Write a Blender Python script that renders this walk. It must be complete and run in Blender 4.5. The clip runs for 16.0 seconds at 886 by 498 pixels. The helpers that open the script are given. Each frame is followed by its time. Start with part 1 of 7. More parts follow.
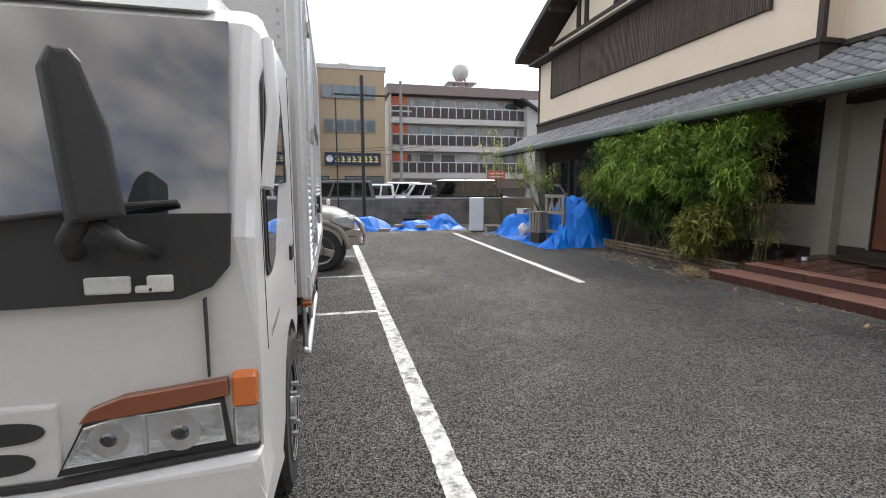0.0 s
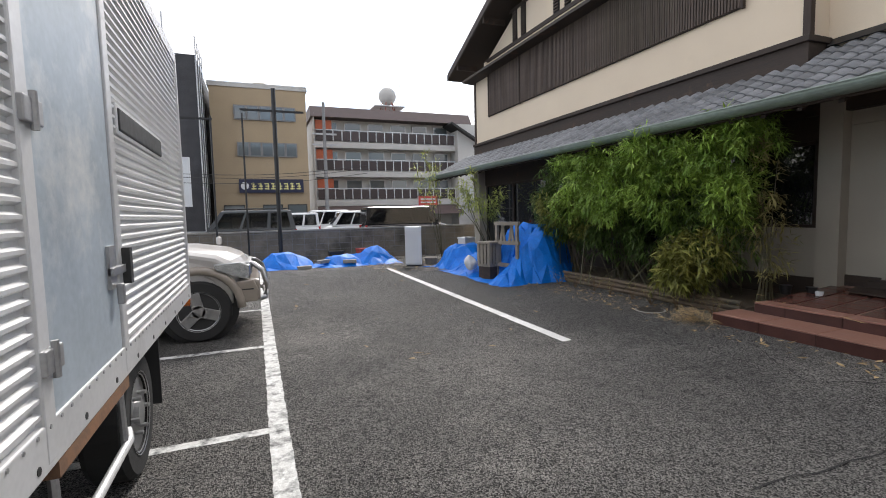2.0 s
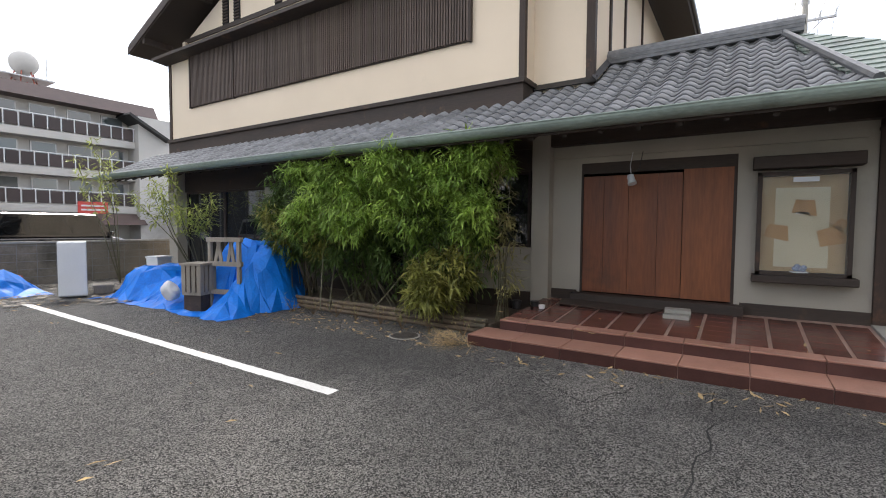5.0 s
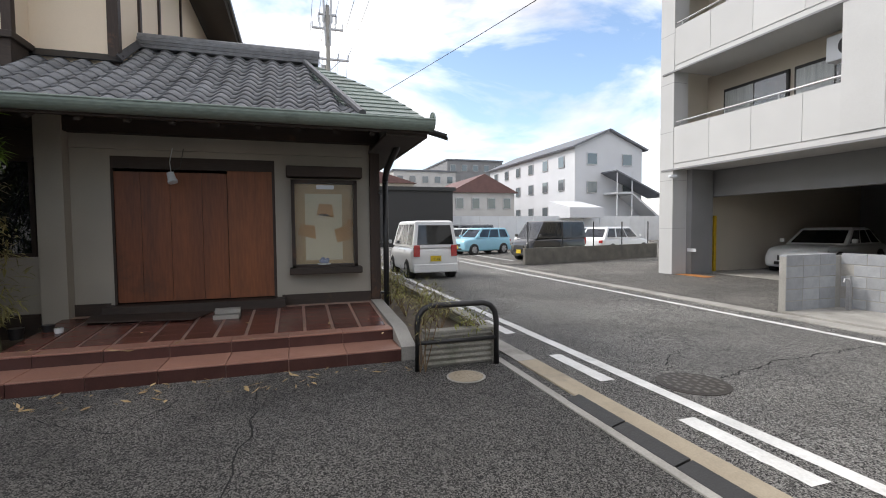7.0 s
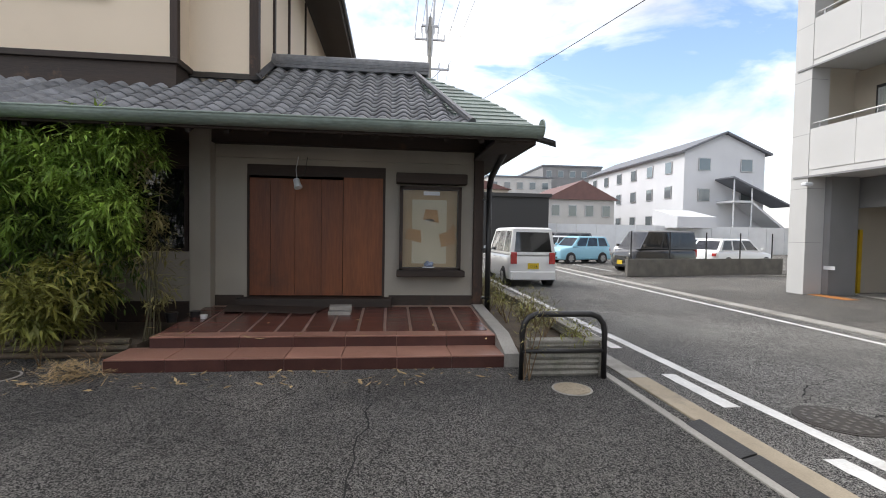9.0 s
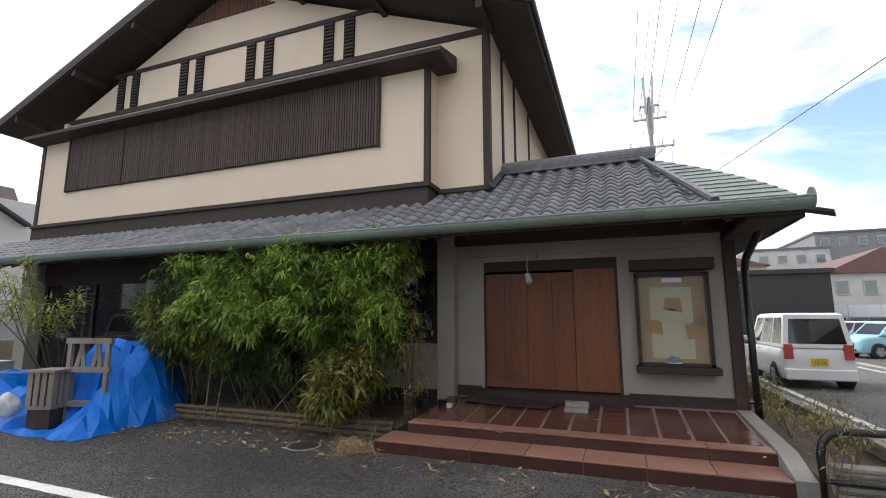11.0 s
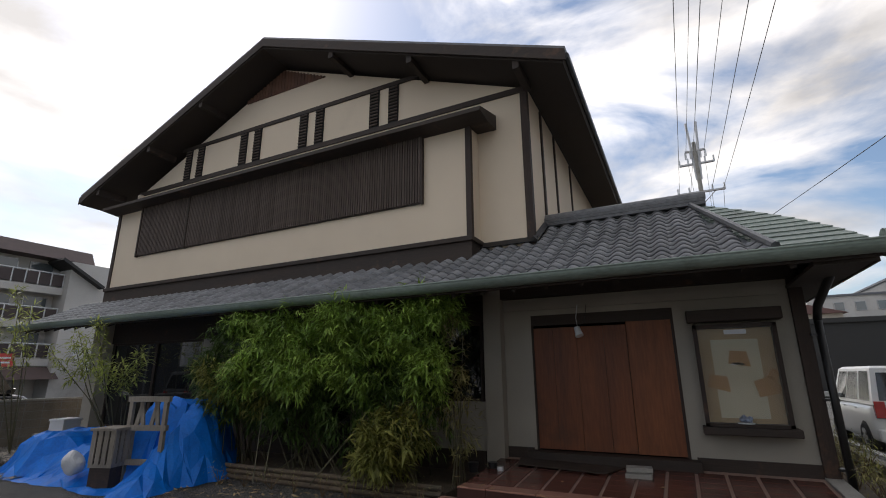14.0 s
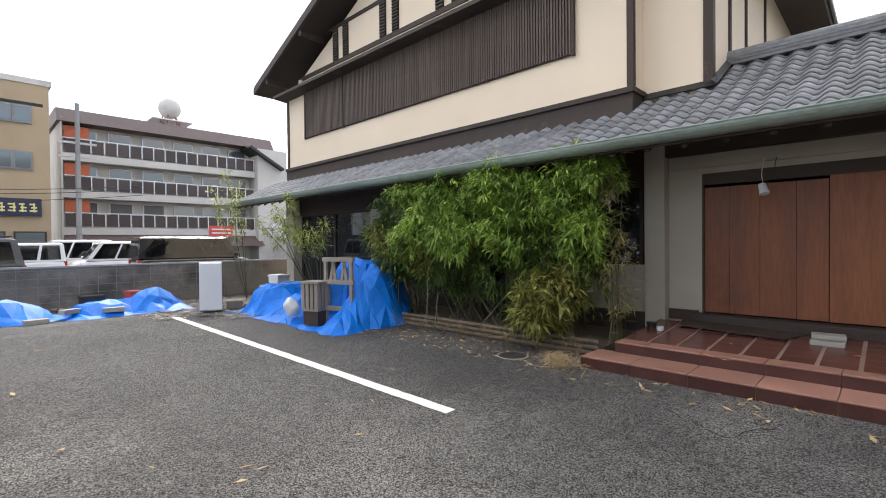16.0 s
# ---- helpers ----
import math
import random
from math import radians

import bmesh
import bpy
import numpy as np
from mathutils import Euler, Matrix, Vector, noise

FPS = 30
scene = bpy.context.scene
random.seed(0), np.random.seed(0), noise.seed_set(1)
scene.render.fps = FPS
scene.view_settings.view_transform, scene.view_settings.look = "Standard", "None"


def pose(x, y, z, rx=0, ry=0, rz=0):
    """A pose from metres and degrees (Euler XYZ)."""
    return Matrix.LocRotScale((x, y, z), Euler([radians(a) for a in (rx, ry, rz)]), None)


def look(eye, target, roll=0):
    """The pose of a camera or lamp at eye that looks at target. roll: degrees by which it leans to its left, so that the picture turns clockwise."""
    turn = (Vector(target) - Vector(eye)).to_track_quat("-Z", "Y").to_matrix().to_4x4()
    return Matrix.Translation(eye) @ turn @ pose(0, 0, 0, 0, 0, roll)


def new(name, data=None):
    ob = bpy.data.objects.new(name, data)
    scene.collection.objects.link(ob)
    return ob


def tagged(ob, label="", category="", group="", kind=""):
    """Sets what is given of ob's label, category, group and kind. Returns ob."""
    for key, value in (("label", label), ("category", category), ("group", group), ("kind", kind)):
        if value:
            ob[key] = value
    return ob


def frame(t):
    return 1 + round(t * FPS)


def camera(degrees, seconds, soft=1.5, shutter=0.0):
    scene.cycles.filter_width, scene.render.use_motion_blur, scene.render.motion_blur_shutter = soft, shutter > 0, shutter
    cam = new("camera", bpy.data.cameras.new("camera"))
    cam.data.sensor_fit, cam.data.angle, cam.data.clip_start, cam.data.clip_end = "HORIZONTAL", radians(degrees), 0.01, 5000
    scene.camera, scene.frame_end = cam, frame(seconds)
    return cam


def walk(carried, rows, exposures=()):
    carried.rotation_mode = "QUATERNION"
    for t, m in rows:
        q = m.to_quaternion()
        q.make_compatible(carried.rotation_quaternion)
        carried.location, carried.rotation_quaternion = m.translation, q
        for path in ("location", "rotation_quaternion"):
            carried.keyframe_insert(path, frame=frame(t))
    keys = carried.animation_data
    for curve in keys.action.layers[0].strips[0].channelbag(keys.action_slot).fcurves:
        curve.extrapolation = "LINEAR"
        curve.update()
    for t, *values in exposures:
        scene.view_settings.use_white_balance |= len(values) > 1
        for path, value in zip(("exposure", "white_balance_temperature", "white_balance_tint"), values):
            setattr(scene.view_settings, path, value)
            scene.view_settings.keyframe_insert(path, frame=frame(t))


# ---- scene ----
cam = camera(87.2, 16.0, soft=1.0)
METRES, EYE, TILT, LEAN, TURN = 4.5, 1.5, 0.0, 0.0, -13.4
ROWS = [
    (0.0, 0.0, 0.0, 0.0, -0.0, -7.47, 0.02),
    (0.5, 0.0234, 0.1099, -0.0036, -6.78, -7.14, 0.85),
    (1.0, 0.009, 0.2373, -0.0041, -8.74, -6.06, 1.46),
    (1.5, 0.0087, 0.355, 0.0024, -10.14, -4.83, 1.02),
    (2.0, -0.0018, 0.4722, 0.0126, -8.53, -4.43, 1.34),
    (2.5, -0.0248, 0.5763, 0.0183, -7.66, -3.44, 0.75),
    (3.0, -0.0278, 0.6825, 0.0121, -8.45, -3.02, 0.45),
    (5.5, 0.0107, 0.7884, 0.0102, -59.04, -2.79, -0.2),
    (6.0, 0.0221, 0.7651, 0.0095, -75.0, -2.8, 0.09),
    (6.5, 0.0235, 0.7495, 0.0086, -86.74, -2.82, 0.38),
    (7.0, 0.0226, 0.7442, 0.0082, -94.17, -2.62, 0.52),
    (7.5, 0.0215, 0.7498, 0.0084, -97.73, -2.68, 0.27),
    (8.0, 0.0207, 0.7602, 0.0086, -96.64, -2.5, -0.21),
    (8.5, 0.0176, 0.7716, 0.0084, -91.21, -2.09, -0.82),
    (9.0, 0.0108, 0.7832, 0.0104, -82.92, -1.96, -0.98),
    (9.5, 0.002, 0.792, 0.0141, -73.45, -1.13, -0.84),
    (10.0, -0.007, 0.7974, 0.0184, -64.78, 1.08, -0.16),
    (12.5, -0.0177, 0.7949, 0.031, -51.18, 15.16, -0.19),
    (13.0, -0.0163, 0.7928, 0.0316, -50.93, 16.11, -0.04),
    (13.5, -0.0153, 0.7915, 0.0327, -50.62, 16.56, 0.19),
    (14.0, -0.0154, 0.793, 0.0306, -50.13, 15.1, 0.39),
    (14.5, -0.017, 0.8006, 0.0236, -48.27, 10.77, 0.61),
    (15.0, -0.0228, 0.8084, 0.0192, -43.76, 5.89, 0.57),
    (15.5, -0.0297, 0.8138, 0.0181, -38.09, 1.94, 0.58),
    (16.0, -0.0342, 0.8173, 0.0175, -32.65, -0.72, 0.57),
]
walk(cam, [(t, pose(0, 0, EYE, TILT, LEAN, TURN) @ pose(METRES * x, METRES * y, METRES * z, 90 + pitch, roll, yaw)) for t, x, y, z, yaw, pitch, roll in ROWS],
     exposures=[(0, 1.45), (0.5, 1.62), (1, 1.5), (1.5, 1.35), (2.5, 1.25), (3, 1.25), (5.5, 1.7), (6, 1.4), (7, 1.15), (8, 1.2), (9, 1.27), (10, 1.65), (12.5, 0.35), (13.5, 0.25), (14.5, 0.5), (15, 1.15), (15.5, 1.75), (16, 1.8)])

# ---- world, sun ----
SUN_EL, SUN_AZ = radians(46), radians(28)
world = bpy.data.worlds.new("sky")
scene.world = world
world.use_nodes = True
wn, wl = world.node_tree.nodes, world.node_tree.links
wn.clear()
w_out = wn.new("ShaderNodeOutputWorld")
w_bg = wn.new("ShaderNodeBackground")
w_sky = wn.new("ShaderNodeTexSky")
w_sky.sky_type = "NISHITA"
w_sky.sun_disc = False
w_sky.sun_elevation, w_sky.sun_rotation = SUN_EL, SUN_AZ
w_co = wn.new("ShaderNodeTexCoord")
w_map = wn.new("ShaderNodeMapping")
w_map.inputs["Scale"].default_value = (1.0, 1.0, 2.6)
w_map.inputs["Location"].default_value = (0.35, 0.1, 0.2)
w_noise = wn.new("ShaderNodeTexNoise")
w_noise.inputs["Scale"].default_value = 2.3
w_noise.inputs["Detail"].default_value = 9
w_noise.inputs["Roughness"].default_value = 0.55
w_noise.inputs["Distortion"].default_value = 0.35
w_ramp = wn.new("ShaderNodeValToRGB")
w_ramp.color_ramp.elements[0].position, w_ramp.color_ramp.elements[1].position = 0.39, 0.57
w_dot = wn.new("ShaderNodeVectorMath")
w_dot.operation = "DOT_PRODUCT"
w_dot.inputs[1].default_value = (math.sin(SUN_AZ) * math.cos(SUN_EL), math.cos(SUN_AZ) * math.cos(SUN_EL), math.sin(SUN_EL))
w_glow = wn.new("ShaderNodeMapRange")
w_glow.inputs[1].default_value, w_glow.inputs[2].default_value = 0.1, 1.0
w_glow.inputs[3].default_value, w_glow.inputs[4].default_value = 6.4, 11.0
w_noise2 = wn.new("ShaderNodeTexNoise")
w_noise2.inputs["Scale"].default_value = 3.4
w_noise2.inputs["Detail"].default_value = 7
w_shade = wn.new("ShaderNodeMapRange")
w_shade.inputs[1].default_value, w_shade.inputs[2].default_value = 0.35, 0.65
w_shade.inputs[3].default_value, w_shade.inputs[4].default_value = 0.55, 1.1
w_mul = wn.new("ShaderNodeMath")
w_mul.operation = "MULTIPLY"
w_cloud = wn.new("ShaderNodeCombineColor")
w_mix = wn.new("ShaderNodeMix")
w_mix.data_type = "RGBA"
wl.new(w_co.outputs["Generated"], w_map.inputs["Vector"])
wl.new(w_map.outputs[0], w_noise.inputs["Vector"])
wl.new(w_map.outputs[0], w_noise2.inputs["Vector"])
wl.new(w_noise.outputs[0], w_ramp.inputs[0])
wl.new(w_co.outputs["Generated"], w_dot.inputs[0])
wl.new(w_dot.outputs["Value"], w_glow.inputs[0])
wl.new(w_noise2.outputs[0], w_shade.inputs[0])
wl.new(w_glow.outputs[0], w_mul.inputs[0])
wl.new(w_shade.outputs[0], w_mul.inputs[1])
for i, tint in enumerate((1.045, 1.0, 0.985)):
    w_tint = wn.new("ShaderNodeMath")
    w_tint.operation = "MULTIPLY"
    w_tint.inputs[1].default_value = tint
    wl.new(w_mul.outputs[0], w_tint.inputs[0])
    wl.new(w_tint.outputs[0], w_cloud.inputs[i])
wl.new(w_ramp.outputs[0], w_mix.inputs[0])
wl.new(w_sky.outputs[0], w_mix.inputs[6])
wl.new(w_cloud.outputs[0], w_mix.inputs[7])
wl.new(w_mix.outputs[2], w_bg.inputs[0])
w_bg.inputs[1].default_value = 0.115
wl.new(w_bg.outputs[0], w_out.inputs[0])

sun_data = bpy.data.lights.new("sun", "SUN")
sun_data.energy, sun_data.angle, sun_data.color = 1.2, radians(14), (1.0, 0.96, 0.9)
sun = new("sun", sun_data)
sun.matrix_world = look((0, 0, 30), (0 - 30 * math.sin(SUN_AZ) * math.cos(SUN_EL), 0 - 30 * math.cos(SUN_AZ) * math.cos(SUN_EL), 30 - 30 * math.sin(SUN_EL)))


# ---- materials ----
def mat(name, a, b=None, rough=0.7, metal=0.0, scale=6.0, fine=60.0, bump=0.15, spec=0.5, stretch=(1, 1, 1), vary=0.0, dirt=None, dirt_at=0.62, rough_var=0.12):
    """A surface of two tones, with a broad and a fine grain, relief and, where given, stains."""
    m = bpy.data.materials.new(name)
    m.use_nodes = True
    n, l = m.node_tree.nodes, m.node_tree.links
    p = n["Principled BSDF"]
    b = b or tuple(c * 0.78 for c in a)
    co, mp = n.new("ShaderNodeTexCoord"), n.new("ShaderNodeMapping")
    mp.inputs["Scale"].default_value = stretch
    l.new(co.outputs["Object"], mp.inputs[0])
    big, small = n.new("ShaderNodeTexNoise"), n.new("ShaderNodeTexNoise")
    big.inputs["Scale"].default_value, big.inputs["Detail"].default_value = scale, 5
    small.inputs["Scale"].default_value, small.inputs["Detail"].default_value = fine, 3
    for t in (big, small):
        l.new(mp.outputs[0], t.inputs["Vector"])
    add = n.new("ShaderNodeMath")
    add.operation = "MULTIPLY_ADD"
    add.inputs[1].default_value, add.inputs[2].default_value = 0.45, 0.0
    l.new(small.outputs[0], add.inputs[0])
    tot = n.new("ShaderNodeMath")
    tot.operation = "MULTIPLY_ADD"
    tot.inputs[1].default_value = 0.75
    l.new(big.outputs[0], tot.inputs[0])
    l.new(add.outputs[0], tot.inputs[2])
    ramp = n.new("ShaderNodeValToRGB")
    ramp.color_ramp.elements[0].position, ramp.color_ramp.elements[1].position = 0.42, 0.78
    ramp.color_ramp.elements[0].color, ramp.color_ramp.elements[1].color = (*b, 1), (*a, 1)
    l.new(tot.outputs[0], ramp.inputs[0])
    col = ramp.outputs[0]
    if dirt:
        d = n.new("ShaderNodeTexNoise")
        d.inputs["Scale"].default_value, d.inputs["Detail"].default_value, d.inputs["Roughness"].default_value = scale * 0.35, 9, 0.7
        l.new(co.outputs["Object"], d.inputs["Vector"])
        dr = n.new("ShaderNodeValToRGB")
        dr.color_ramp.elements[0].position, dr.color_ramp.elements[1].position = dirt_at - 0.07, dirt_at + 0.1
        l.new(d.outputs[0], dr.inputs[0])
        mx = n.new("ShaderNodeMix")
        mx.data_type = "RGBA"
        l.new(dr.outputs[0], mx.inputs[0])
        l.new(col, mx.inputs[6])
        mx.inputs[7].default_value = (*dirt, 1)
        col = mx.outputs[2]
    if vary:
        oi, hs, mr = n.new("ShaderNodeObjectInfo"), n.new("ShaderNodeHueSaturation"), n.new("ShaderNodeMapRange")
        mr.inputs[3].default_value, mr.inputs[4].default_value = 1 - vary, 1 + vary
        l.new(oi.outputs["Random"], mr.inputs[0])
        l.new(mr.outputs[0], hs.inputs["Value"])
        l.new(col, hs.inputs["Color"])
        col = hs.outputs[0]
    l.new(col, p.inputs["Base Color"])
    rr = n.new("ShaderNodeMapRange")
    rr.inputs[3].default_value, rr.inputs[4].default_value = max(rough - rough_var, 0.02), min(rough + rough_var, 1)
    l.new(big.outputs[0], rr.inputs[0])
    l.new(rr.outputs[0], p.inputs["Roughness"])
    p.inputs["Metallic"].default_value = metal
    p.inputs["Specular IOR Level"].default_value = spec
    if bump:
        bp = n.new("ShaderNodeBump")
        bp.inputs["Strength"].default_value, bp.inputs["Distance"].default_value = bump, 0.02
        l.new(tot.outputs[0], bp.inputs["Height"])
        l.new(bp.outputs[0], p.inputs["Normal"])
    return m


def island(m, amount):
    """Lets each loose piece of a joined mesh differ in tone."""
    n, l = m.node_tree.nodes, m.node_tree.links
    p = n["Principled BSDF"]
    src = p.inputs["Base Color"].links[0].from_socket
    g, hs, mr = n.new("ShaderNodeNewGeometry"), n.new("ShaderNodeHueSaturation"), n.new("ShaderNodeMapRange")
    mr.inputs[3].default_value, mr.inputs[4].default_value = 1 - amount, 1 + amount
    l.new(g.outputs["Random Per Island"], mr.inputs[0])
    l.new(mr.outputs[0], hs.inputs["Value"])
    l.new(src, hs.inputs["Color"])
    l.new(hs.outputs[0], p.inputs["Base Color"])
    return m


def asphalt(name, tone, worn):
    """Open-grained asphalt: light chips in dark binder, worn patches, hairline cracks."""
    m = mat(name, tone, tuple(c * 0.6 for c in tone), rough=0.85, scale=0.5, fine=9, bump=0.0, spec=0.3, dirt=worn, dirt_at=0.57)
    n, l = m.node_tree.nodes, m.node_tree.links
    p = n["Principled BSDF"]
    src = p.inputs["Base Color"].links[0].from_socket
    co = n.new("ShaderNodeTexCoord")
    v = n.new("ShaderNodeTexVoronoi")
    v.inputs["Scale"].default_value = 125
    l.new(co.outputs["Object"], v.inputs["Vector"])
    sep = n.new("ShaderNodeSeparateColor")
    l.new(v.outputs["Color"], sep.inputs[0])
    rp = n.new("ShaderNodeValToRGB")
    rp.color_ramp.elements[0].position, rp.color_ramp.elements[1].position = 0.25, 1.0
    rp.color_ramp.elements[0].color, rp.color_ramp.elements[1].color = (0.28, 0.28, 0.28, 1), (3.6, 3.55, 3.4, 1)
    l.new(sep.outputs[0], rp.inputs[0])
    mx = n.new("ShaderNodeMix")
    mx.data_type, mx.blend_type = "RGBA", "MULTIPLY"
    mx.inputs[0].default_value = 1.0
    l.new(src, mx.inputs[6])
    l.new(rp.outputs[0], mx.inputs[7])
    l.new(mx.outputs[2], p.inputs["Base Color"])
    bp = n.new("ShaderNodeBump")
    bp.inputs["Strength"].default_value, bp.inputs["Distance"].default_value = 1.0, 0.022
    l.new(v.outputs["Distance"], bp.inputs["Height"])
    l.new(bp.outputs[0], p.inputs["Normal"])
    return m


def glass_mat(name, tint, rough=0.03, alpha=1.0, ior=1.5):
    m = bpy.data.materials.new(name)
    m.use_nodes = True
    n, l = m.node_tree.nodes, m.node_tree.links
    p = n["Principled BSDF"]
    p.inputs["Base Color"].default_value = (*tint, 1)
    p.inputs["Roughness"].default_value = rough
    p.inputs["Specular IOR Level"].default_value = 0.9
    p.inputs["IOR"].default_value = ior
    p.inputs["Coat Weight"].default_value = 0.4
    p.inputs["Coat Roughness"].default_value = 0.02
    p.inputs["Alpha"].default_value = alpha
    return m


M_LOT = asphalt("lot_asphalt", (0.1, 0.098, 0.096), (0.155, 0.15, 0.143))
M_ROAD = asphalt("road_asphalt", (0.155, 0.153, 0.15), (0.19, 0.187, 0.18))
M_FORE = asphalt("forecourt_asphalt", (0.135, 0.13, 0.122), (0.17, 0.165, 0.155))
M_LINE = mat("worn_road_paint", (0.72, 0.72, 0.7), (0.5, 0.5, 0.48), rough=0.7, scale=3, fine=45, dirt=(0.16, 0.16, 0.155), dirt_at=0.66, bump=0.3)
M_LINE_OLD = mat("cracked_road_paint", (0.68, 0.68, 0.66), (0.45, 0.45, 0.43), rough=0.75, scale=22, fine=80, dirt=(0.09, 0.09, 0.088), dirt_at=0.545, bump=0.4)
M_CONC = mat("grey_concrete", (0.36, 0.35, 0.32), (0.24, 0.23, 0.21), rough=0.9, scale=2.5, fine=60, dirt=(0.15, 0.14, 0.12), bump=0.3)
M_KERB = mat("tan_kerb_concrete", (0.36, 0.31, 0.23), (0.26, 0.22, 0.16), rough=0.9, scale=3, fine=70, dirt=(0.18, 0.16, 0.13), bump=0.3)
M_RUBBER = mat("black_rubber_ramp", (0.028, 0.028, 0.028), rough=0.7, scale=8, fine=80, bump=0.4)
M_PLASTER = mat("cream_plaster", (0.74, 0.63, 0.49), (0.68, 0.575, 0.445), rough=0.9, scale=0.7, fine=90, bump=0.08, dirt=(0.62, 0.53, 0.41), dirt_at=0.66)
# Ground-floor plaster: deep shade under the eaves is partly put into this tone.
M_WALL = mat("grey_white_plaster_shade_toned", (0.4, 0.37, 0.315), (0.32, 0.295, 0.25), rough=0.9, scale=0.9, fine=80, bump=0.1, dirt=(0.42, 0.4, 0.35), dirt_at=0.6)
M_DARKW = mat("dark_stained_timber", (0.05, 0.032, 0.024), (0.025, 0.017, 0.013), rough=0.7, scale=5, fine=70, stretch=(1, 1, 0.12), bump=0.25, dirt=(0.16, 0.075, 0.04), dirt_at=0.68)
M_DARKH = mat("dark_stained_beam", (0.05, 0.034, 0.026), (0.025, 0.018, 0.014), rough=0.7, scale=5, fine=70, stretch=(1, 0.12, 1), bump=0.25, dirt=(0.13, 0.07, 0.04), dirt_at=0.66)
M_SOFFIT = mat("weathered_soffit_board", (0.045, 0.034, 0.027), rough=0.85, scale=4, fine=50, bump=0.2)
M_TILE = mat("grey_clay_roof_tile", (0.2, 0.206, 0.216), (0.11, 0.114, 0.12), rough=0.42, scale=9, fine=120, vary=0.28, bump=0.1, dirt=(0.17, 0.17, 0.155), dirt_at=0.68)
M_TILE_J = island(mat("grey_clay_roof_tile_far", (0.2, 0.206, 0.216), (0.11, 0.114, 0.12), rough=0.42, scale=9, fine=120, bump=0.1, dirt=(0.17, 0.17, 0.155), dirt_at=0.68), 0.28)
M_COPPER = mat("verdigris_copper", (0.27, 0.33, 0.29), (0.17, 0.21, 0.185), rough=0.5, metal=0.25, scale=2, fine=40, stretch=(1, 0.3, 1), dirt=(0.09, 0.1, 0.09), dirt_at=0.63, bump=0.05)
M_DOORW = mat("orange_brown_plywood", (0.26, 0.088, 0.03), (0.14, 0.044, 0.016), rough=0.55, scale=3, fine=40, stretch=(1, 1, 0.1), bump=0.1, dirt=(0.12, 0.045, 0.02), dirt_at=0.62)
M_DOORW2 = mat("red_brown_plywood", (0.22, 0.072, 0.026), (0.11, 0.034, 0.014), rough=0.55, scale=3, fine=40, stretch=(1, 1, 0.1), bump=0.1, dirt=(0.09, 0.035, 0.018), dirt_at=0.6)
M_DECK = mat("glazed_red_brown_tile", (0.12, 0.042, 0.03), (0.07, 0.026, 0.02), rough=0.22, scale=5, fine=80, vary=0.25, bump=0.06)
M_GROUT = mat("pale_grout", (0.36, 0.25, 0.2), (0.24, 0.16, 0.13), rough=0.85, scale=6, fine=80)
M_TREAD = mat("terracotta_nosing", (0.33, 0.175, 0.13), (0.25, 0.125, 0.09), rough=0.4, scale=3, fine=60, vary=0.1, dirt=(0.2, 0.1, 0.07), dirt_at=0.64)
M_RISER = mat("dark_red_brown_tile", (0.075, 0.03, 0.024), (0.05, 0.02, 0.017), rough=0.35, scale=4, fine=60, vary=0.15)
M_BLOCKLOG = mat("grey_log_edging", (0.34, 0.33, 0.29), (0.2, 0.19, 0.165), rough=0.9, scale=4, fine=50, dirt=(0.12, 0.13, 0.09), dirt_at=0.6, bump=0.4)
M_EDGE_OLD = mat("brown_log_edging", (0.17, 0.13, 0.09), (0.1, 0.075, 0.055), rough=0.9, scale=4, fine=50, dirt=(0.07, 0.07, 0.05), dirt_at=0.6, bump=0.4)
M_SOIL = mat("dry_soil", (0.13, 0.1, 0.07), (0.07, 0.055, 0.04), rough=0.95, scale=5, fine=40, bump=0.8)
M_BLACK = mat("black_painted_steel", (0.02, 0.02, 0.021), rough=0.4, scale=8, fine=80, bump=0.05, dirt=(0.06, 0.045, 0.035), dirt_at=0.7)
M_STEEL = mat("galvanised_steel", (0.5, 0.5, 0.5), (0.36, 0.36, 0.37), rough=0.45, metal=0.8, scale=6, fine=60, bump=0.05)
M_DARKGLASS = glass_mat("dark_glass", (0.012, 0.014, 0.016))
M_CARGLASS = glass_mat("windscreen_glass", (0.012, 0.014, 0.016), ior=1.6)
M_STALK = mat("dry_brown_stalk", (0.2, 0.14, 0.08), (0.12, 0.08, 0.045), rough=0.9, bump=0)
M_CASEGLASS = glass_mat("case_glass", (0.5, 0.5, 0.45), alpha=0.07)
# Near-black colour in place of shade, for depths that no light reaches.
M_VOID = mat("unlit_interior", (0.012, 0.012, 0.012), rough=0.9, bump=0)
M_BLUE = mat("blue_tarpaulin", (0.003, 0.19, 0.72), (0.002, 0.12, 0.5), rough=0.5, spec=0.3, scale=4, fine=30, bump=0.3, dirt=(0.03, 0.2, 0.72), dirt_at=0.68)
M_GREYWOOD = mat("weathered_grey_wood", (0.3, 0.27, 0.23), (0.18, 0.16, 0.13), rough=0.85, scale=4, fine=60, stretch=(1, 1, 0.15), bump=0.3)
M_WHITE = mat("white_sheet_metal", (0.68, 0.7, 0.72), (0.6, 0.62, 0.64), rough=0.4, scale=1.5, fine=40, bump=0.02)
M_STRAW = island(mat("dry_straw", (0.5, 0.37, 0.19), (0.34, 0.24, 0.12), rough=0.9, bump=0), 0.3)
M_CULM = island(mat("bamboo_culm", (0.1, 0.095, 0.045), (0.06, 0.05, 0.028), rough=0.5, bump=0), 0.35)


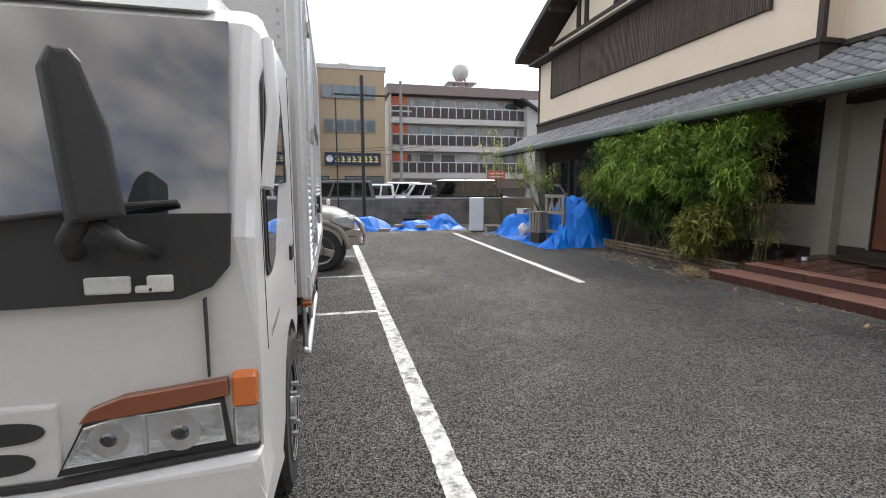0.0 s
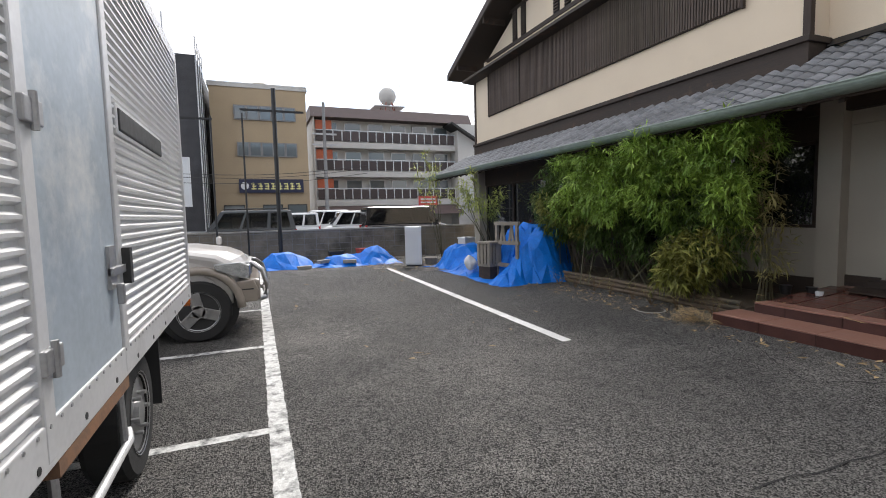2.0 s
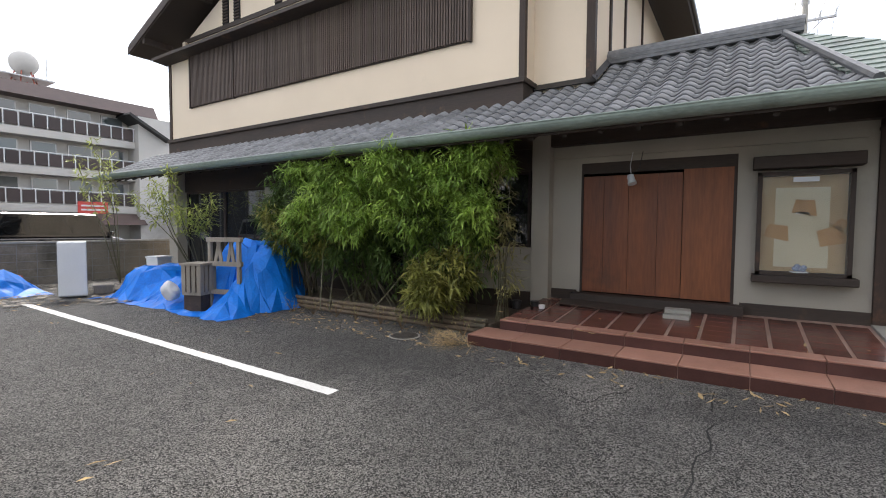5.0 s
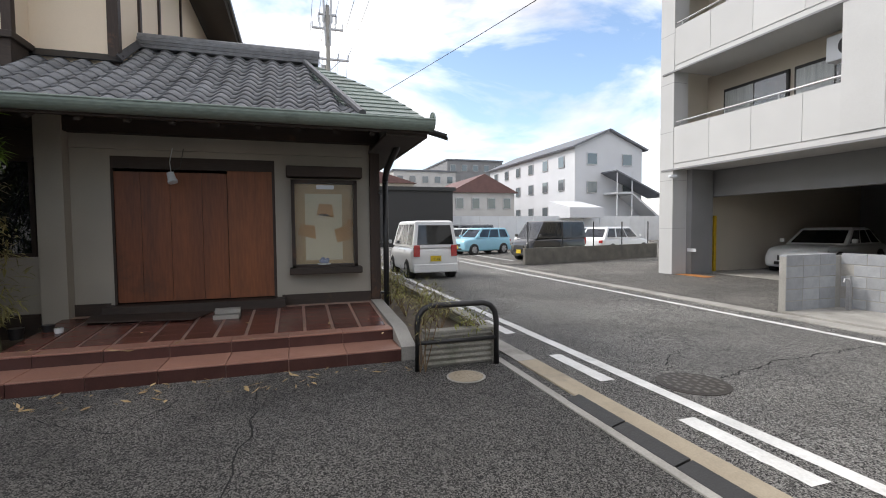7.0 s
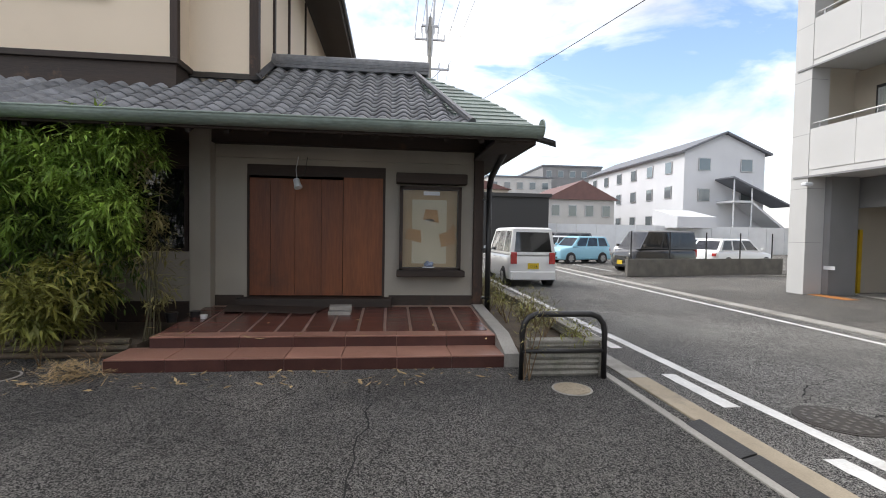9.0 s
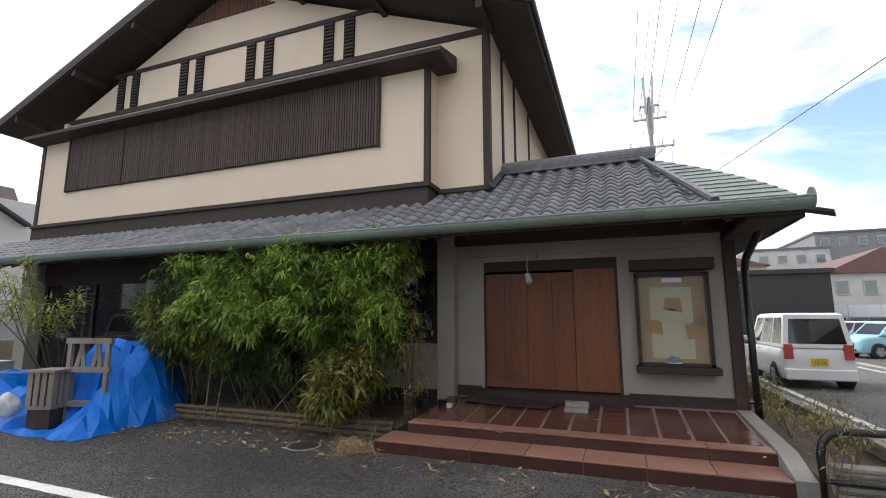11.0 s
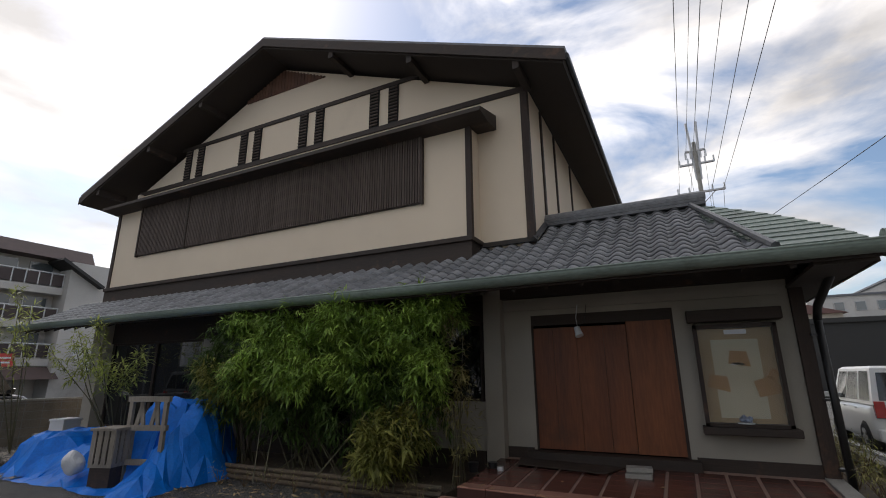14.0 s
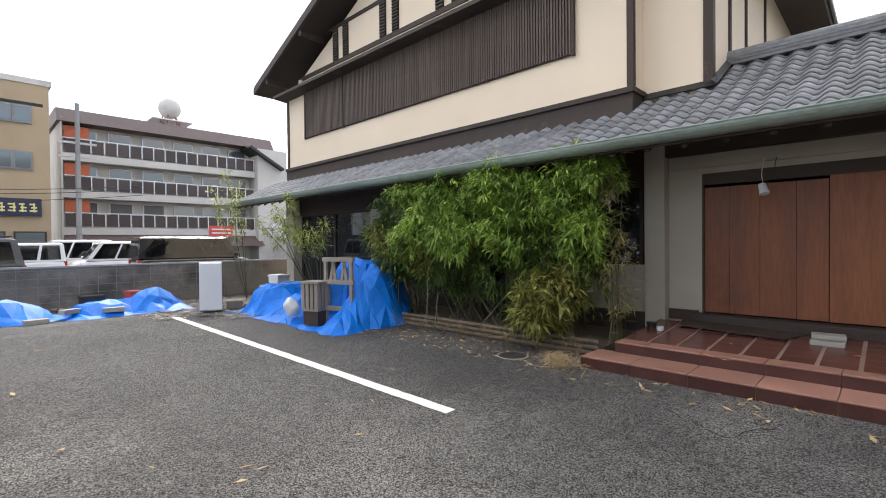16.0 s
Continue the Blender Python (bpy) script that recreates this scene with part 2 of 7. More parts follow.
def leaf_mat(name, a, b, amount=0.45):
    m = island(mat(name, a, b, rough=0.45, scale=2.2, fine=12, bump=0, spec=0.35), amount)
    p = m.node_tree.nodes["Principled BSDF"]
    p.inputs["Subsurface Weight"].default_value = 0.0
    n, l = m.node_tree.nodes, m.node_tree.links
    tr, ad = n.new("ShaderNodeBsdfTranslucent"), n.new("ShaderNodeMixShader")
    l.new(p.inputs["Base Color"].links[0].from_socket, tr.inputs[0])
    ad.inputs[0].default_value = 0.35
    l.new(p.outputs[0], ad.inputs[1])
    l.new(tr.outputs[0], ad.inputs[2])
    l.new(ad.outputs[0], n["Material Output"].inputs[0])
    return m


# Lit tops lighter, low foliage darker: light and shade are in these leaf colours.
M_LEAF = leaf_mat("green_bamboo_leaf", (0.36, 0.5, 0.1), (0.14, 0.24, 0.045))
M_LEAF_DARK = leaf_mat("deep_green_and_shade_leaf", (0.12, 0.19, 0.045), (0.05, 0.085, 0.02))
M_LEAF_YEL = leaf_mat("yellowing_bamboo_leaf", (0.32, 0.31, 0.08), (0.16, 0.18, 0.045))
M_LEAF_LIME = leaf_mat("lime_green_leaf", (0.42, 0.46, 0.12), (0.26, 0.3, 0.08))
M_LEAF_DRY = leaf_mat("pale_dry_leaf", (0.36, 0.32, 0.14), (0.22, 0.21, 0.08))


# ---- mesh helpers ----
def thing(name, label, category, x=0, y=0, z=0, rz=0, group="", kind=""):
    ob = new(name)
    ob.empty_display_size = 0.2
    ob.matrix_basis = pose(x, y, z, 0, 0, rz)
    return tagged(ob, label, category, group, kind)


def part(name, bm, material, parent=None, label="", smooth=False, world=False):
    """Links a bmesh as one mesh object under a thing; with world its points are in world places."""
    me = bpy.data.meshes.new(name)
    bmesh.ops.recalc_face_normals(bm, faces=bm.faces)
    if world and parent is not None:
        top = parent
        m = parent.matrix_basis.copy()
        while top.parent:
            top = top.parent
            m = top.matrix_basis @ m
        bm.transform(m.inverted())
    bm.to_mesh(me)
    bm.free()
    me.materials.append(material)
    if smooth:
        for p in me.polygons:
            p.use_smooth = True
    ob = new(name, me)
    if parent is not None:
        ob.parent = parent
    if label:
        ob["label"] = label
    return ob


def box(x0, x1, y0, y1, z0, z1, bm=None, bevel=0.0, m=None):
    bm = bm or bmesh.new()
    r = bmesh.ops.create_cube(bm, size=1.0)
    vs = r["verts"]
    for v in vs:
        v.co = Vector(((x0 + x1) / 2 + v.co.x * (x1 - x0), (y0 + y1) / 2 + v.co.y * (y1 - y0), (z0 + z1) / 2 + v.co.z * (z1 - z0)))
    if bevel:
        es = list({e for v in vs for e in v.link_edges})
        r = bmesh.ops.bevel(bm, geom=es, offset=bevel, segments=2, affect="EDGES", profile=0.5)
    if m is not None:
        bmesh.ops.transform(bm, matrix=m, verts=vs if not bevel else bm.verts)
    return bm


def rod(points, radius, bm=None, seg=8, taper=1.0):
    """A round bar through points."""
    bm = bm or bmesh.new()
    pts = [Vector(p) for p in points]
    rings = []
    for i, p in enumerate(pts):
        d = (pts[min(i + 1, len(pts) - 1)] - pts[max(i - 1, 0)]).normalized()
        side = d.cross(Vector((0, 0, 1)))
        if side.length < 1e-3:
            side = d.cross(Vector((1, 0, 0)))
        side.normalize()
        up = side.cross(d)
        r = radius * (1 + (taper - 1) * i / max(len(pts) - 1, 1))
        rings.append([bm.verts.new(p + side * r * math.cos(a) + up * r * math.sin(a)) for a in (2 * math.pi * k / seg for k in range(seg))])
    for a, b in zip(rings, rings[1:]):
        for k in range(seg):
            bm.faces.new((a[k], a[(k + 1) % seg], b[(k + 1) % seg], b[k]))
    bm.faces.new(rings[0][::-1])
    bm.faces.new(rings[-1])
    return bm


def prism(poly, d0, d1, axis="x", bm=None, bevel=0.0):
    """A polygon drawn in the plane across axis, drawn out along it from d0 to d1."""
    bm = bm or bmesh.new()
    put = {"x": lambda a, b, d: (d, a, b), "y": lambda a, b, d: (a, d, b), "z": lambda a, b, d: (a, b, d)}[axis]
    lo = [bm.verts.new(put(a, b, d0)) for a, b in poly]
    hi = [bm.verts.new(put(a, b, d1)) for a, b in poly]
    caps = [bm.faces.new(lo[::-1]), bm.faces.new(hi)]
    for i in range(len(poly)):
        j = (i + 1) % len(poly)
        bm.faces.new((lo[i], lo[j], hi[j], hi[i]))
    if bevel:
        es = [e for f in caps for e in f.edges]
        bmesh.ops.bevel(bm, geom=es, offset=bevel, segments=3, affect="EDGES", profile=0.5)
    return bm


def quad_slab(a, b, c, d, t, bm=None):
    """A thin slab on four corners, t thick along its normal."""
    bm = bm or bmesh.new()
    p = [Vector(q) for q in (a, b, c, d)]
    n = (p[1] - p[0]).cross(p[3] - p[0]).normalized() * t
    lo = [bm.verts.new(q) for q in p]
    hi = [bm.verts.new(q + n) for q in p]
    bm.faces.new(lo[::-1])
    bm.faces.new(hi)
    for i in range(4):
        j = (i + 1) % 4
        bm.faces.new((lo[i], lo[j], hi[j], hi[i]))
    return bm


def disc(c, axis, r, depth, bm=None, seg=24, r2=None):
    bm = bm or bmesh.new()
    c = Vector(c)
    a = Vector(axis).normalized()
    q = a.to_track_quat("Z", "Y").to_matrix().to_4x4()
    bmesh.ops.create_cone(bm, cap_ends=True, segments=seg, radius1=r, radius2=r if r2 is None else r2, depth=depth, matrix=Matrix.Translation(c) @ q)
    return bm


def struct(name, bm, material, label, category, smooth=False):
    return tagged(part(name, bm, material, smooth=smooth), label, category, kind="structure")


def leaves_mesh(spots, size, rng, droop=0.5, bm_label="leaves"):
    """Pointed folded leaves at spots: (place, outward direction)."""
    vs, fs = [], []
    for p, out in spots:
        L = size * rng.uniform(0.6, 1.3)
        w = L * rng.uniform(0.065, 0.115)
        d = Vector(out) + Vector((rng.uniform(-1, 1), rng.uniform(-1, 1), rng.uniform(-1, 0.6) - droop * 0.5)) * 1.1
        d.normalize()
        s = d.cross(Vector((rng.uniform(-0.4, 0.4), rng.uniform(-0.4, 0.4), 1)))
        if s.length < 1e-3:
            continue
        s.normalize()
        up = s.cross(d)
        p = Vector(p)
        i = len(vs)
        mid = p + d * L * 0.42
        tip = p + d * L + Vector((0, 0, -droop * L * 0.35))
        vs += [p, mid + s * w + up * w * 0.3, tip, mid - s * w + up * w * 0.3, mid]
        fs += [(i, i + 1, i + 4), (i + 1, i + 2, i + 4), (i + 2, i + 3, i + 4), (i + 3, i, i + 4)]
    me = bpy.data.meshes.new(bm_label)
    me.from_pydata([tuple(v) for v in vs], [], fs)
    return me


def mesh_part(name, me, material, parent, label=""):
    me.materials.append(material)
    ob = new(name, me)
    ob.parent = parent
    if label:
        ob["label"] = label
    return ob


# ---- ground, road, lines ----
gb = bmesh.new()
bmesh.ops.create_grid(gb, x_segments=2, y_segments=2, size=400)
struct("ground", gb, M_LOT, "dark weathered asphalt parking lot, coarse grained", "asphalt ground")
struct("road", box(-60, 90, -4.3, 0.62, -0.05, 0.006), M_ROAD, "grey asphalt street with worn surface and cracks", "road")
struct("pavement_1", box(-60, 17.4, -14, -4.62, -0.05, 0.008), M_FORE, "pale grey asphalt forecourt before the apartment house", "forecourt")
rng = random.Random(5)


def stripe(x0, x1, y0, y1, name, label, m, z=0.004, skew=0.0):
    """A painted line with ragged edges; skew shifts its near end sideways."""
    bm = bmesh.new()
    long_x = (x1 - x0) > (y1 - y0)
    n = max(int(max(x1 - x0, y1 - y0) / 0.06), 4)
    n = min(n, 400)
    a, b = [], []
    for i in range(n + 1):
        u = i / n
        j0, j1 = rng.uniform(-0.006, 0.006), rng.uniform(-0.006, 0.006)
        if long_x:
            a.append(bm.verts.new((x0 + (x1 - x0) * u, y0 + j0, z)))
            b.append(bm.verts.new((x0 + (x1 - x0) * u, y1 + j1, z)))
        else:
            a.append(bm.verts.new((x0 + j0 + skew * (1 - u), y0 + (y1 - y0) * u, z)))
            b.append(bm.verts.new((x1 + j1 + skew * (1 - u), y0 + (y1 - y0) * u, z)))
    for i in range(n):
        bm.faces.new((a[i], a[i + 1], b[i + 1], b[i]))
    return struct(name, bm, m, label, "painted line")


stripe(0.5, 0.64, -0.6, 16.6, "trim_1", "cracked white bay line on asphalt", M_LINE_OLD)
for i, yy in enumerate((5.6, 7.98, 10.4, 12.85)):
    stripe(-4.6, 0.5, yy - 0.05, yy + 0.05, "trim_%d" % (2 + i), "white bay divider line on asphalt", M_LINE_OLD)
stripe(3.89, 4.03, 6.58, 15.0, "trim_8", "white bay line on asphalt", M_LINE, skew=-0.1)
stripe(-40, 70, -0.02, 0.12, "trim_9", "long white edge line of the street", M_LINE, 0.0105)
for i, xx in enumerate((-3.6, -1.4, 0.6, 2.75, 4.72, 6.9, 9.0, 11.2)):
    stripe(xx, xx + 1.0, 0.24, 0.4, "trim_%d" % (10 + i), "short white dash beside the edge line", M_LINE, 0.0105)
stripe(-40, 70, -3.92, -3.8, "trim_20", "white edge line on the far side of the street", M_LINE, 0.0105)
struct("kerb_1", box(-40, 5.6, 0.62, 0.86, -0.05, 0.018, bevel=0.006), M_KERB, "flush tan concrete kerb beside the street", "kerb")
struct("kerb_2", box(5.6, 40, 0.62, 0.86, -0.05, 0.018, bevel=0.006), M_CONC, "flush grey concrete kerb beside the street", "kerb")
struct("kerb_3", box(-40, 60, -4.62, -4.3, -0.05, 0.03, bevel=0.01), M_CONC, "low concrete gutter kerb across the street", "kerb")
struct("gutter_1", box(-40, 40, 0.98, 1.06, -0.05, 0.012), M_CONC, "narrow concrete edge strip of the lot", "kerb")
ramp = thing("kerb_ramp", "black rubber kerb ramp strips laid beside the kerb", "kerb ramp", 3.3, 0.92, 0)
for i in range(8):
    x0 = 4.4 - i * 0.62
    part("ramp_strip", prism([(0.855, 0.0), (0.99, 0.0), (0.985, 0.016), (0.87, 0.045), (0.855, 0.045)], x0, x0 - 0.6, "x"), M_RUBBER, ramp, world=True)


def cover(x, y, r, label, m):
    t = thing("manhole_cover", label, "manhole cover", x, y, 0.006)
    part("ring", disc((0, 0, 0.003), (0, 0, 1), r, 0.008, seg=40), M_CONC if r < 0.3 else m, t)
    part("lid", disc((0, 0, 0.006), (0, 0, 1), r * 0.9, 0.008, seg=40), m, t)
    bm = bmesh.new()
    for k in range(3):
        for j in range(6 + 6 * k):
            a = j * 2 * math.pi / (6 + 6 * k)
            rr = r * (0.25 + 0.25 * k)
            box(rr * math.cos(a) - 0.025, rr * math.cos(a) + 0.025, rr * math.sin(a) - 0.018, rr * math.sin(a) + 0.018, 0.01, 0.014, bm)
    tagged(part("tread_pattern", bm, M_IRONP if r > 0.3 else m, t), kind="stuff")
    return t


M_IRON = mat("worn_cast_iron", (0.1, 0.09, 0.08), (0.055, 0.05, 0.045), rough=0.55, metal=0.6, scale=8, fine=60)
M_IRONP = mat("polished_iron_studs", (0.2, 0.19, 0.17), (0.12, 0.11, 0.1), rough=0.5, metal=0.5, scale=8, fine=60)
cover(4.38, -0.4, 0.33, "round patterned cast-iron manhole cover in the street", M_IRON)
cover(5.3, 1.6, 0.2, "round concrete inspection cover beside the planter", M_KERB)
cover(6.0, 7.4, 0.22, "rusty round drain cover set in the asphalt", M_IRON)
M_CRACK = mat("crack_shadow", (0.02, 0.02, 0.02), rough=1, bump=0)


def crack(points, name, w=0.012, z=0.0085):
    bm = bmesh.new()
    prev = None
    pts = [Vector((*p, z)) for p in points]
    dense = []
    for a, b in zip(pts, pts[1:]):
        for k in range(9):
            u = k / 9
            dense.append(a.lerp(b, u) + Vector((rng.uniform(-0.04, 0.04), rng.uniform(-0.04, 0.04), 0)))
    for i, p in enumerate(dense):
        d = (dense[min(i + 1, len(dense) - 1)] - dense[max(i - 1, 0)]).normalized()
        s = Vector((-d.y, d.x, 0)) * w * rng.uniform(0.3, 1)
        cur = (bm.verts.new(p + s), bm.verts.new(p - s))
        if prev:
            bm.faces.new((prev[0], prev[1], cur[1], cur[0]))
        prev = cur
    return struct(name, bm, M_CRACK, "dark winding crack in the asphalt", "crack")


crack([(4.7, 0.55), (4.45, 0.4), (4.2, 0.05)], "crack_1", 0.009)
crack([(4.42, -0.76), (4.46, -1.05), (4.67, -1.85), (4.7, -2.8), (4.76, -3.75)], "crack_2")
crack([(4.4, -1.2), (3.9, -1.5), (3.3, -1.3), (2.6, -1.9)], "crack_3", 0.009)
crack([(4.75, -0.45), (5.2, -0.9), (5.5, -1.5), (5.95, -1.8)], "crack_6", 0.009)
crack([(2.9, 3.75), (4.5, 3.6), (6.0, 3.6)], "crack_4", 0.007, 0.0045)
crack([(5.4, 5.3), (4.9, 4.6), (5.6, 4.2)], "crack_5", 0.007, 0.0045)

# ---- restaurant: ground floor ----
W = 8.4
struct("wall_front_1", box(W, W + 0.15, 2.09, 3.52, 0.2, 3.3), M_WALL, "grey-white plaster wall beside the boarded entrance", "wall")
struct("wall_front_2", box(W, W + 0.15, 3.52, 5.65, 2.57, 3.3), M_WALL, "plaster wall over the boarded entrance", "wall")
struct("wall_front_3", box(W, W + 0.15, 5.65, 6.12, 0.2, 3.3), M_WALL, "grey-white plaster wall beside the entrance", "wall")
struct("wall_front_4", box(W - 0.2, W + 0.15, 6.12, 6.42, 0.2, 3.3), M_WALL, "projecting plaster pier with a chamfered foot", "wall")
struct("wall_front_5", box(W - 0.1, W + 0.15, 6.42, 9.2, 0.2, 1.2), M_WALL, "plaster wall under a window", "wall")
struct("wall_front_6", box(W - 0.1, W + 0.15, 6.42, 17.8, 2.5, 3.3), M_DARKH, "dark timber lintel wall under the eaves", "wall")
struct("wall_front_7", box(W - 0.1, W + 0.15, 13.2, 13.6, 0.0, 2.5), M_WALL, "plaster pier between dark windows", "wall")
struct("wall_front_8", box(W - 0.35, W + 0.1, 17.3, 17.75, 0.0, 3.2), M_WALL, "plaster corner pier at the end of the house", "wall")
struct("wall_front_9", box(W - 0.06, W + 0.15, 9.2, 13.2, 0.0, 0.7), M_DARKH, "dark boarded plinth", "wall")
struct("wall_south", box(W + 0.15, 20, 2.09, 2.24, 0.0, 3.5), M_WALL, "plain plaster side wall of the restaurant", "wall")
struct("wall_north", box(W + 0.15, 20, 17.6, 17.75, 0.0, 7.0), M_PLASTER, "plain plaster side wall of the restaurant", "wall")
struct("wall_back", box(19.85, 20, 2.24, 17.6, 0.0, 7.0), M_PLASTER, "plain plaster rear wall of the restaurant", "wall")
# Near-black partition and floor stand in for the unlit rooms.
struct("wall_inner", box(W + 1.2, W + 1.3, 2.3, 17.5, 0.0, 3.2), M_VOID, "near-black partition standing in for the unlit interior", "wall")
struct("floor", box(W + 0.15, W + 1.2, 2.24, 17.6, 0.3, 0.36), M_VOID, "near-black floor standing in for the unlit interior", "floor")
struct("baseboard_1", box(W - 0.025, W, 2.09, 3.45, 0.36, 0.53), M_DARKH, "dark timber base strip", "baseboard")
struct("baseboard_2", box(W - 0.025, W, 5.7, 6.12, 0.3, 0.53), M_DARKH, "dark timber base strip", "baseboard")
struct("baseboard_3", box(W - 0.16, W - 0.1, 6.45, 9.2, 0.0, 0.45), M_DARKH, "dark base below the plaster", "baseboard")
struct("trim_beam_1", box(W - 0.05, W, 2.2, 6.1, 2.66, 2.78), M_WALL, "plaster band over the entrance", "trim")
struct("trim_beam_2", box(W - 0.16, W, 2.0, 9.0, 2.86, 3.05), M_DARKH, "dark timber beam under the eaves", "trim")
struct("trim_post_1", box(W - 0.06, W + 0.1, 1.93, 2.09, 0.2, 3.1, bevel=0.008), M_DARKW, "dark corner post", "trim")
win = thing("window_1", "dark shop windows behind the bamboo", "window", W, 9.5, 0.7, kind="structure")
for y0, y1, z0 in ((6.5, 9.2, 1.2), (9.2, 11.2, 0.7), (11.2, 13.2, 0.7), (13.6, 15.4, 0.4), (15.4, 17.3, 0.4)):
    part("pane", box(W - 0.02, W, y0 + 0.05, y1 - 0.05, z0 + 0.05, 2.45), M_DARKGLASS, win, world=True)
    fb = bmesh.new()
    for b in ((y0, y0 + 0.05, z0, 2.5), (y1 - 0.05, y1, z0, 2.5), (y0 + 0.05, y1 - 0.05, z0, z0 + 0.05), (y0 + 0.05, y1 - 0.05, 2.45, 2.5)):
        box(W - 0.06, W + 0.02, b[0], b[1], b[2], b[3], fb)
    part("window_frame", fb, M_DARKW, win, world=True)
door = thing("door_1", "boarded-up entrance of orange-brown plywood sheets", "boarded door", W, 4.5, 0.36, kind="structure")
for i, (y0, y1, mm) in enumerate(((3.56, 4.18, M_DOORW), (4.19, 4.52, M_DOORW2), (4.525, 4.93, M_DOORW2), (4.935, 5.3, M_DOORW2), (5.305, 5.62, M_DOORW2))):
    part("board", box(W + 0.02 - 0.012 * (i == 0), W + 0.06, y0, y1, 0.52, 2.36 if i else 2.4), mm, door, world=True)
part("header_board", box(W + 0.0, W + 0.07, 3.52, 5.65, 2.4, 2.57), M_DARKH, door, world=True)
part("sill_step", box(W - 0.22, W + 0.05, 3.4, 5.75, 0.3, 0.5, bevel=0.01), M_DARKH, door, world=True)
part("jamb", box(W - 0.01, W + 0.08, 3.52, 3.56, 0.5, 2.4), M_DARKW, door, world=True)
part("jamb", box(W - 0.01, W + 0.08, 5.62, 5.65, 0.5, 2.4), M_DARKW, door, world=True)

# menu case
case = thing("display_case", "wall-mounted menu display case with torn paper behind glass", "display case", W - 0.1, 2.8, 0.85)
M_CASEW = mat("pale_case_wood", (0.42, 0.31, 0.17), (0.33, 0.24, 0.13), rough=0.6, scale=3, fine=40, stretch=(1, 1, 0.2))
M_CASEB = mat("faded_backing_paper", (0.6, 0.56, 0.42), (0.5, 0.46, 0.33), rough=0.9, scale=2, fine=40)
M_TORN = mat("torn_kraft_paper", (0.45, 0.28, 0.13), (0.34, 0.2, 0.09), rough=0.9, scale=6, fine=40)
cy0, cy1, cz0, cz1 = 2.31, 3.29, 0.95, 2.28
fb = bmesh.new()
for b in ((cy0, cy0 + 0.05, cz0, cz1), (cy1 - 0.05, cy1, cz0, cz1), (cy0, cy1, cz1 - 0.05, cz1), (cy0, cy1, cz0, cz0 + 0.04)):
    box(W - 0.17, W, b[0], b[1], b[2], b[3], fb)
part("case_frame", fb, M_DARKW, case, world=True)
part("backing", box(W - 0.02, W - 0.005, cy0 + 0.05, cy1 - 0.05, cz0 + 0.04, cz1 - 0.05), M_CASEW, case, world=True)
part("notice_board", box(W - 0.03, W - 0.02, cy0 + 0.22, cy1 - 0.2, cz0 + 0.1, cz1 - 0.2), M_CASEB, case, world=True)
for i, (py, pz, ww, hh, rr) in enumerate(((2.78, 1.82, 0.26, 0.2, 4), (2.5, 1.45, 0.3, 0.24, -20), (3.06, 1.5, 0.28, 0.2, 8), (2.42, 1.6, 0.13, 0.15, 30), (2.8, 1.75, 0.16, 0.03, 2))):
    bm = quad_slab((0, -ww / 2, -hh / 2), (0, ww / 2, -hh / 2 * 0.7), (0, ww / 2 * 0.8, hh / 2), (0, -ww / 2 * 0.7, hh / 2), 0.004)
    bm.transform(pose(W - 0.04, py, pz, rr, 0, 0))
    part("paper", bm, M_TORN if i < 4 else M_WHITE, case, "torn brown paper", world=True)
part("sliding_glass", box(W - 0.16, W - 0.155, cy0 + 0.05, cy1 - 0.05, cz0 + 0.04, cz1 - 0.05), M_CASEGLASS, case, world=True).visible_shadow = False
part("case_sill", box(W - 0.26, W, cy0 - 0.06, cy1 + 0.04, cz0 - 0.1, cz0 - 0.002, bevel=0.012), M_DARKH, case, world=True)
part("case_canopy", box(W - 0.24, W, cy0 - 0.08, cy1 + 0.06, cz1 + 0.04, cz1 + 0.2, bevel=0.012), M_DARKH, case, world=True)
part("name_plate", box(W - 0.178, W - 0.17, 2.66, 2.92, 2.14, 2.2), M_WHITE, case, world=True)
orn = thing("ornament", "small blue and white flower ornament in the display case", "ornament", W - 0.1, 2.82, cz0 + 0.04)
bm = bmesh.new()
for k in range(9):
    bmesh.ops.create_icosphere(bm, subdivisions=1, radius=0.035, matrix=Matrix.Translation((rng.uniform(-0.02, 0.02), rng.uniform(-0.09, 0.09), 0.035 + rng.uniform(0, 0.06))))
part("petals", bm, mat("faded_blue_cloth", (0.35, 0.42, 0.55), (0.12, 0.16, 0.3), scale=40), orn)
part("saucer", disc((0, 0, 0.006), (0, 0, 1), 0.1, 0.012), M_WHITE, orn)

lamp = thing("hanging_lamp", "small white spotlight hanging loose on its cable under the eaves", "lamp", 8.15, 4.85, 2.27)
part("shade", disc((0, 0, 0), (0.3, 0.3, 1), 0.055, 0.12, r2=0.045), M_WHITE, lamp)
part("rim", disc((-0.02, -0.02, -0.065), (0.3, 0.3, 1), 0.062, 0.03), M_WHITE, lamp)
part("cable", rod([(0, 0, 0.05), (0.02, 0.02, 0.2), (0.2, 0.02, 0.42)], 0.006), M_WHITE, lamp)
part("cable", rod([(0, 0, 0.05), (0.06, -0.1, 0.15), (0.2, -0.12, 0.42)], 0.005), M_BLACK, lamp)

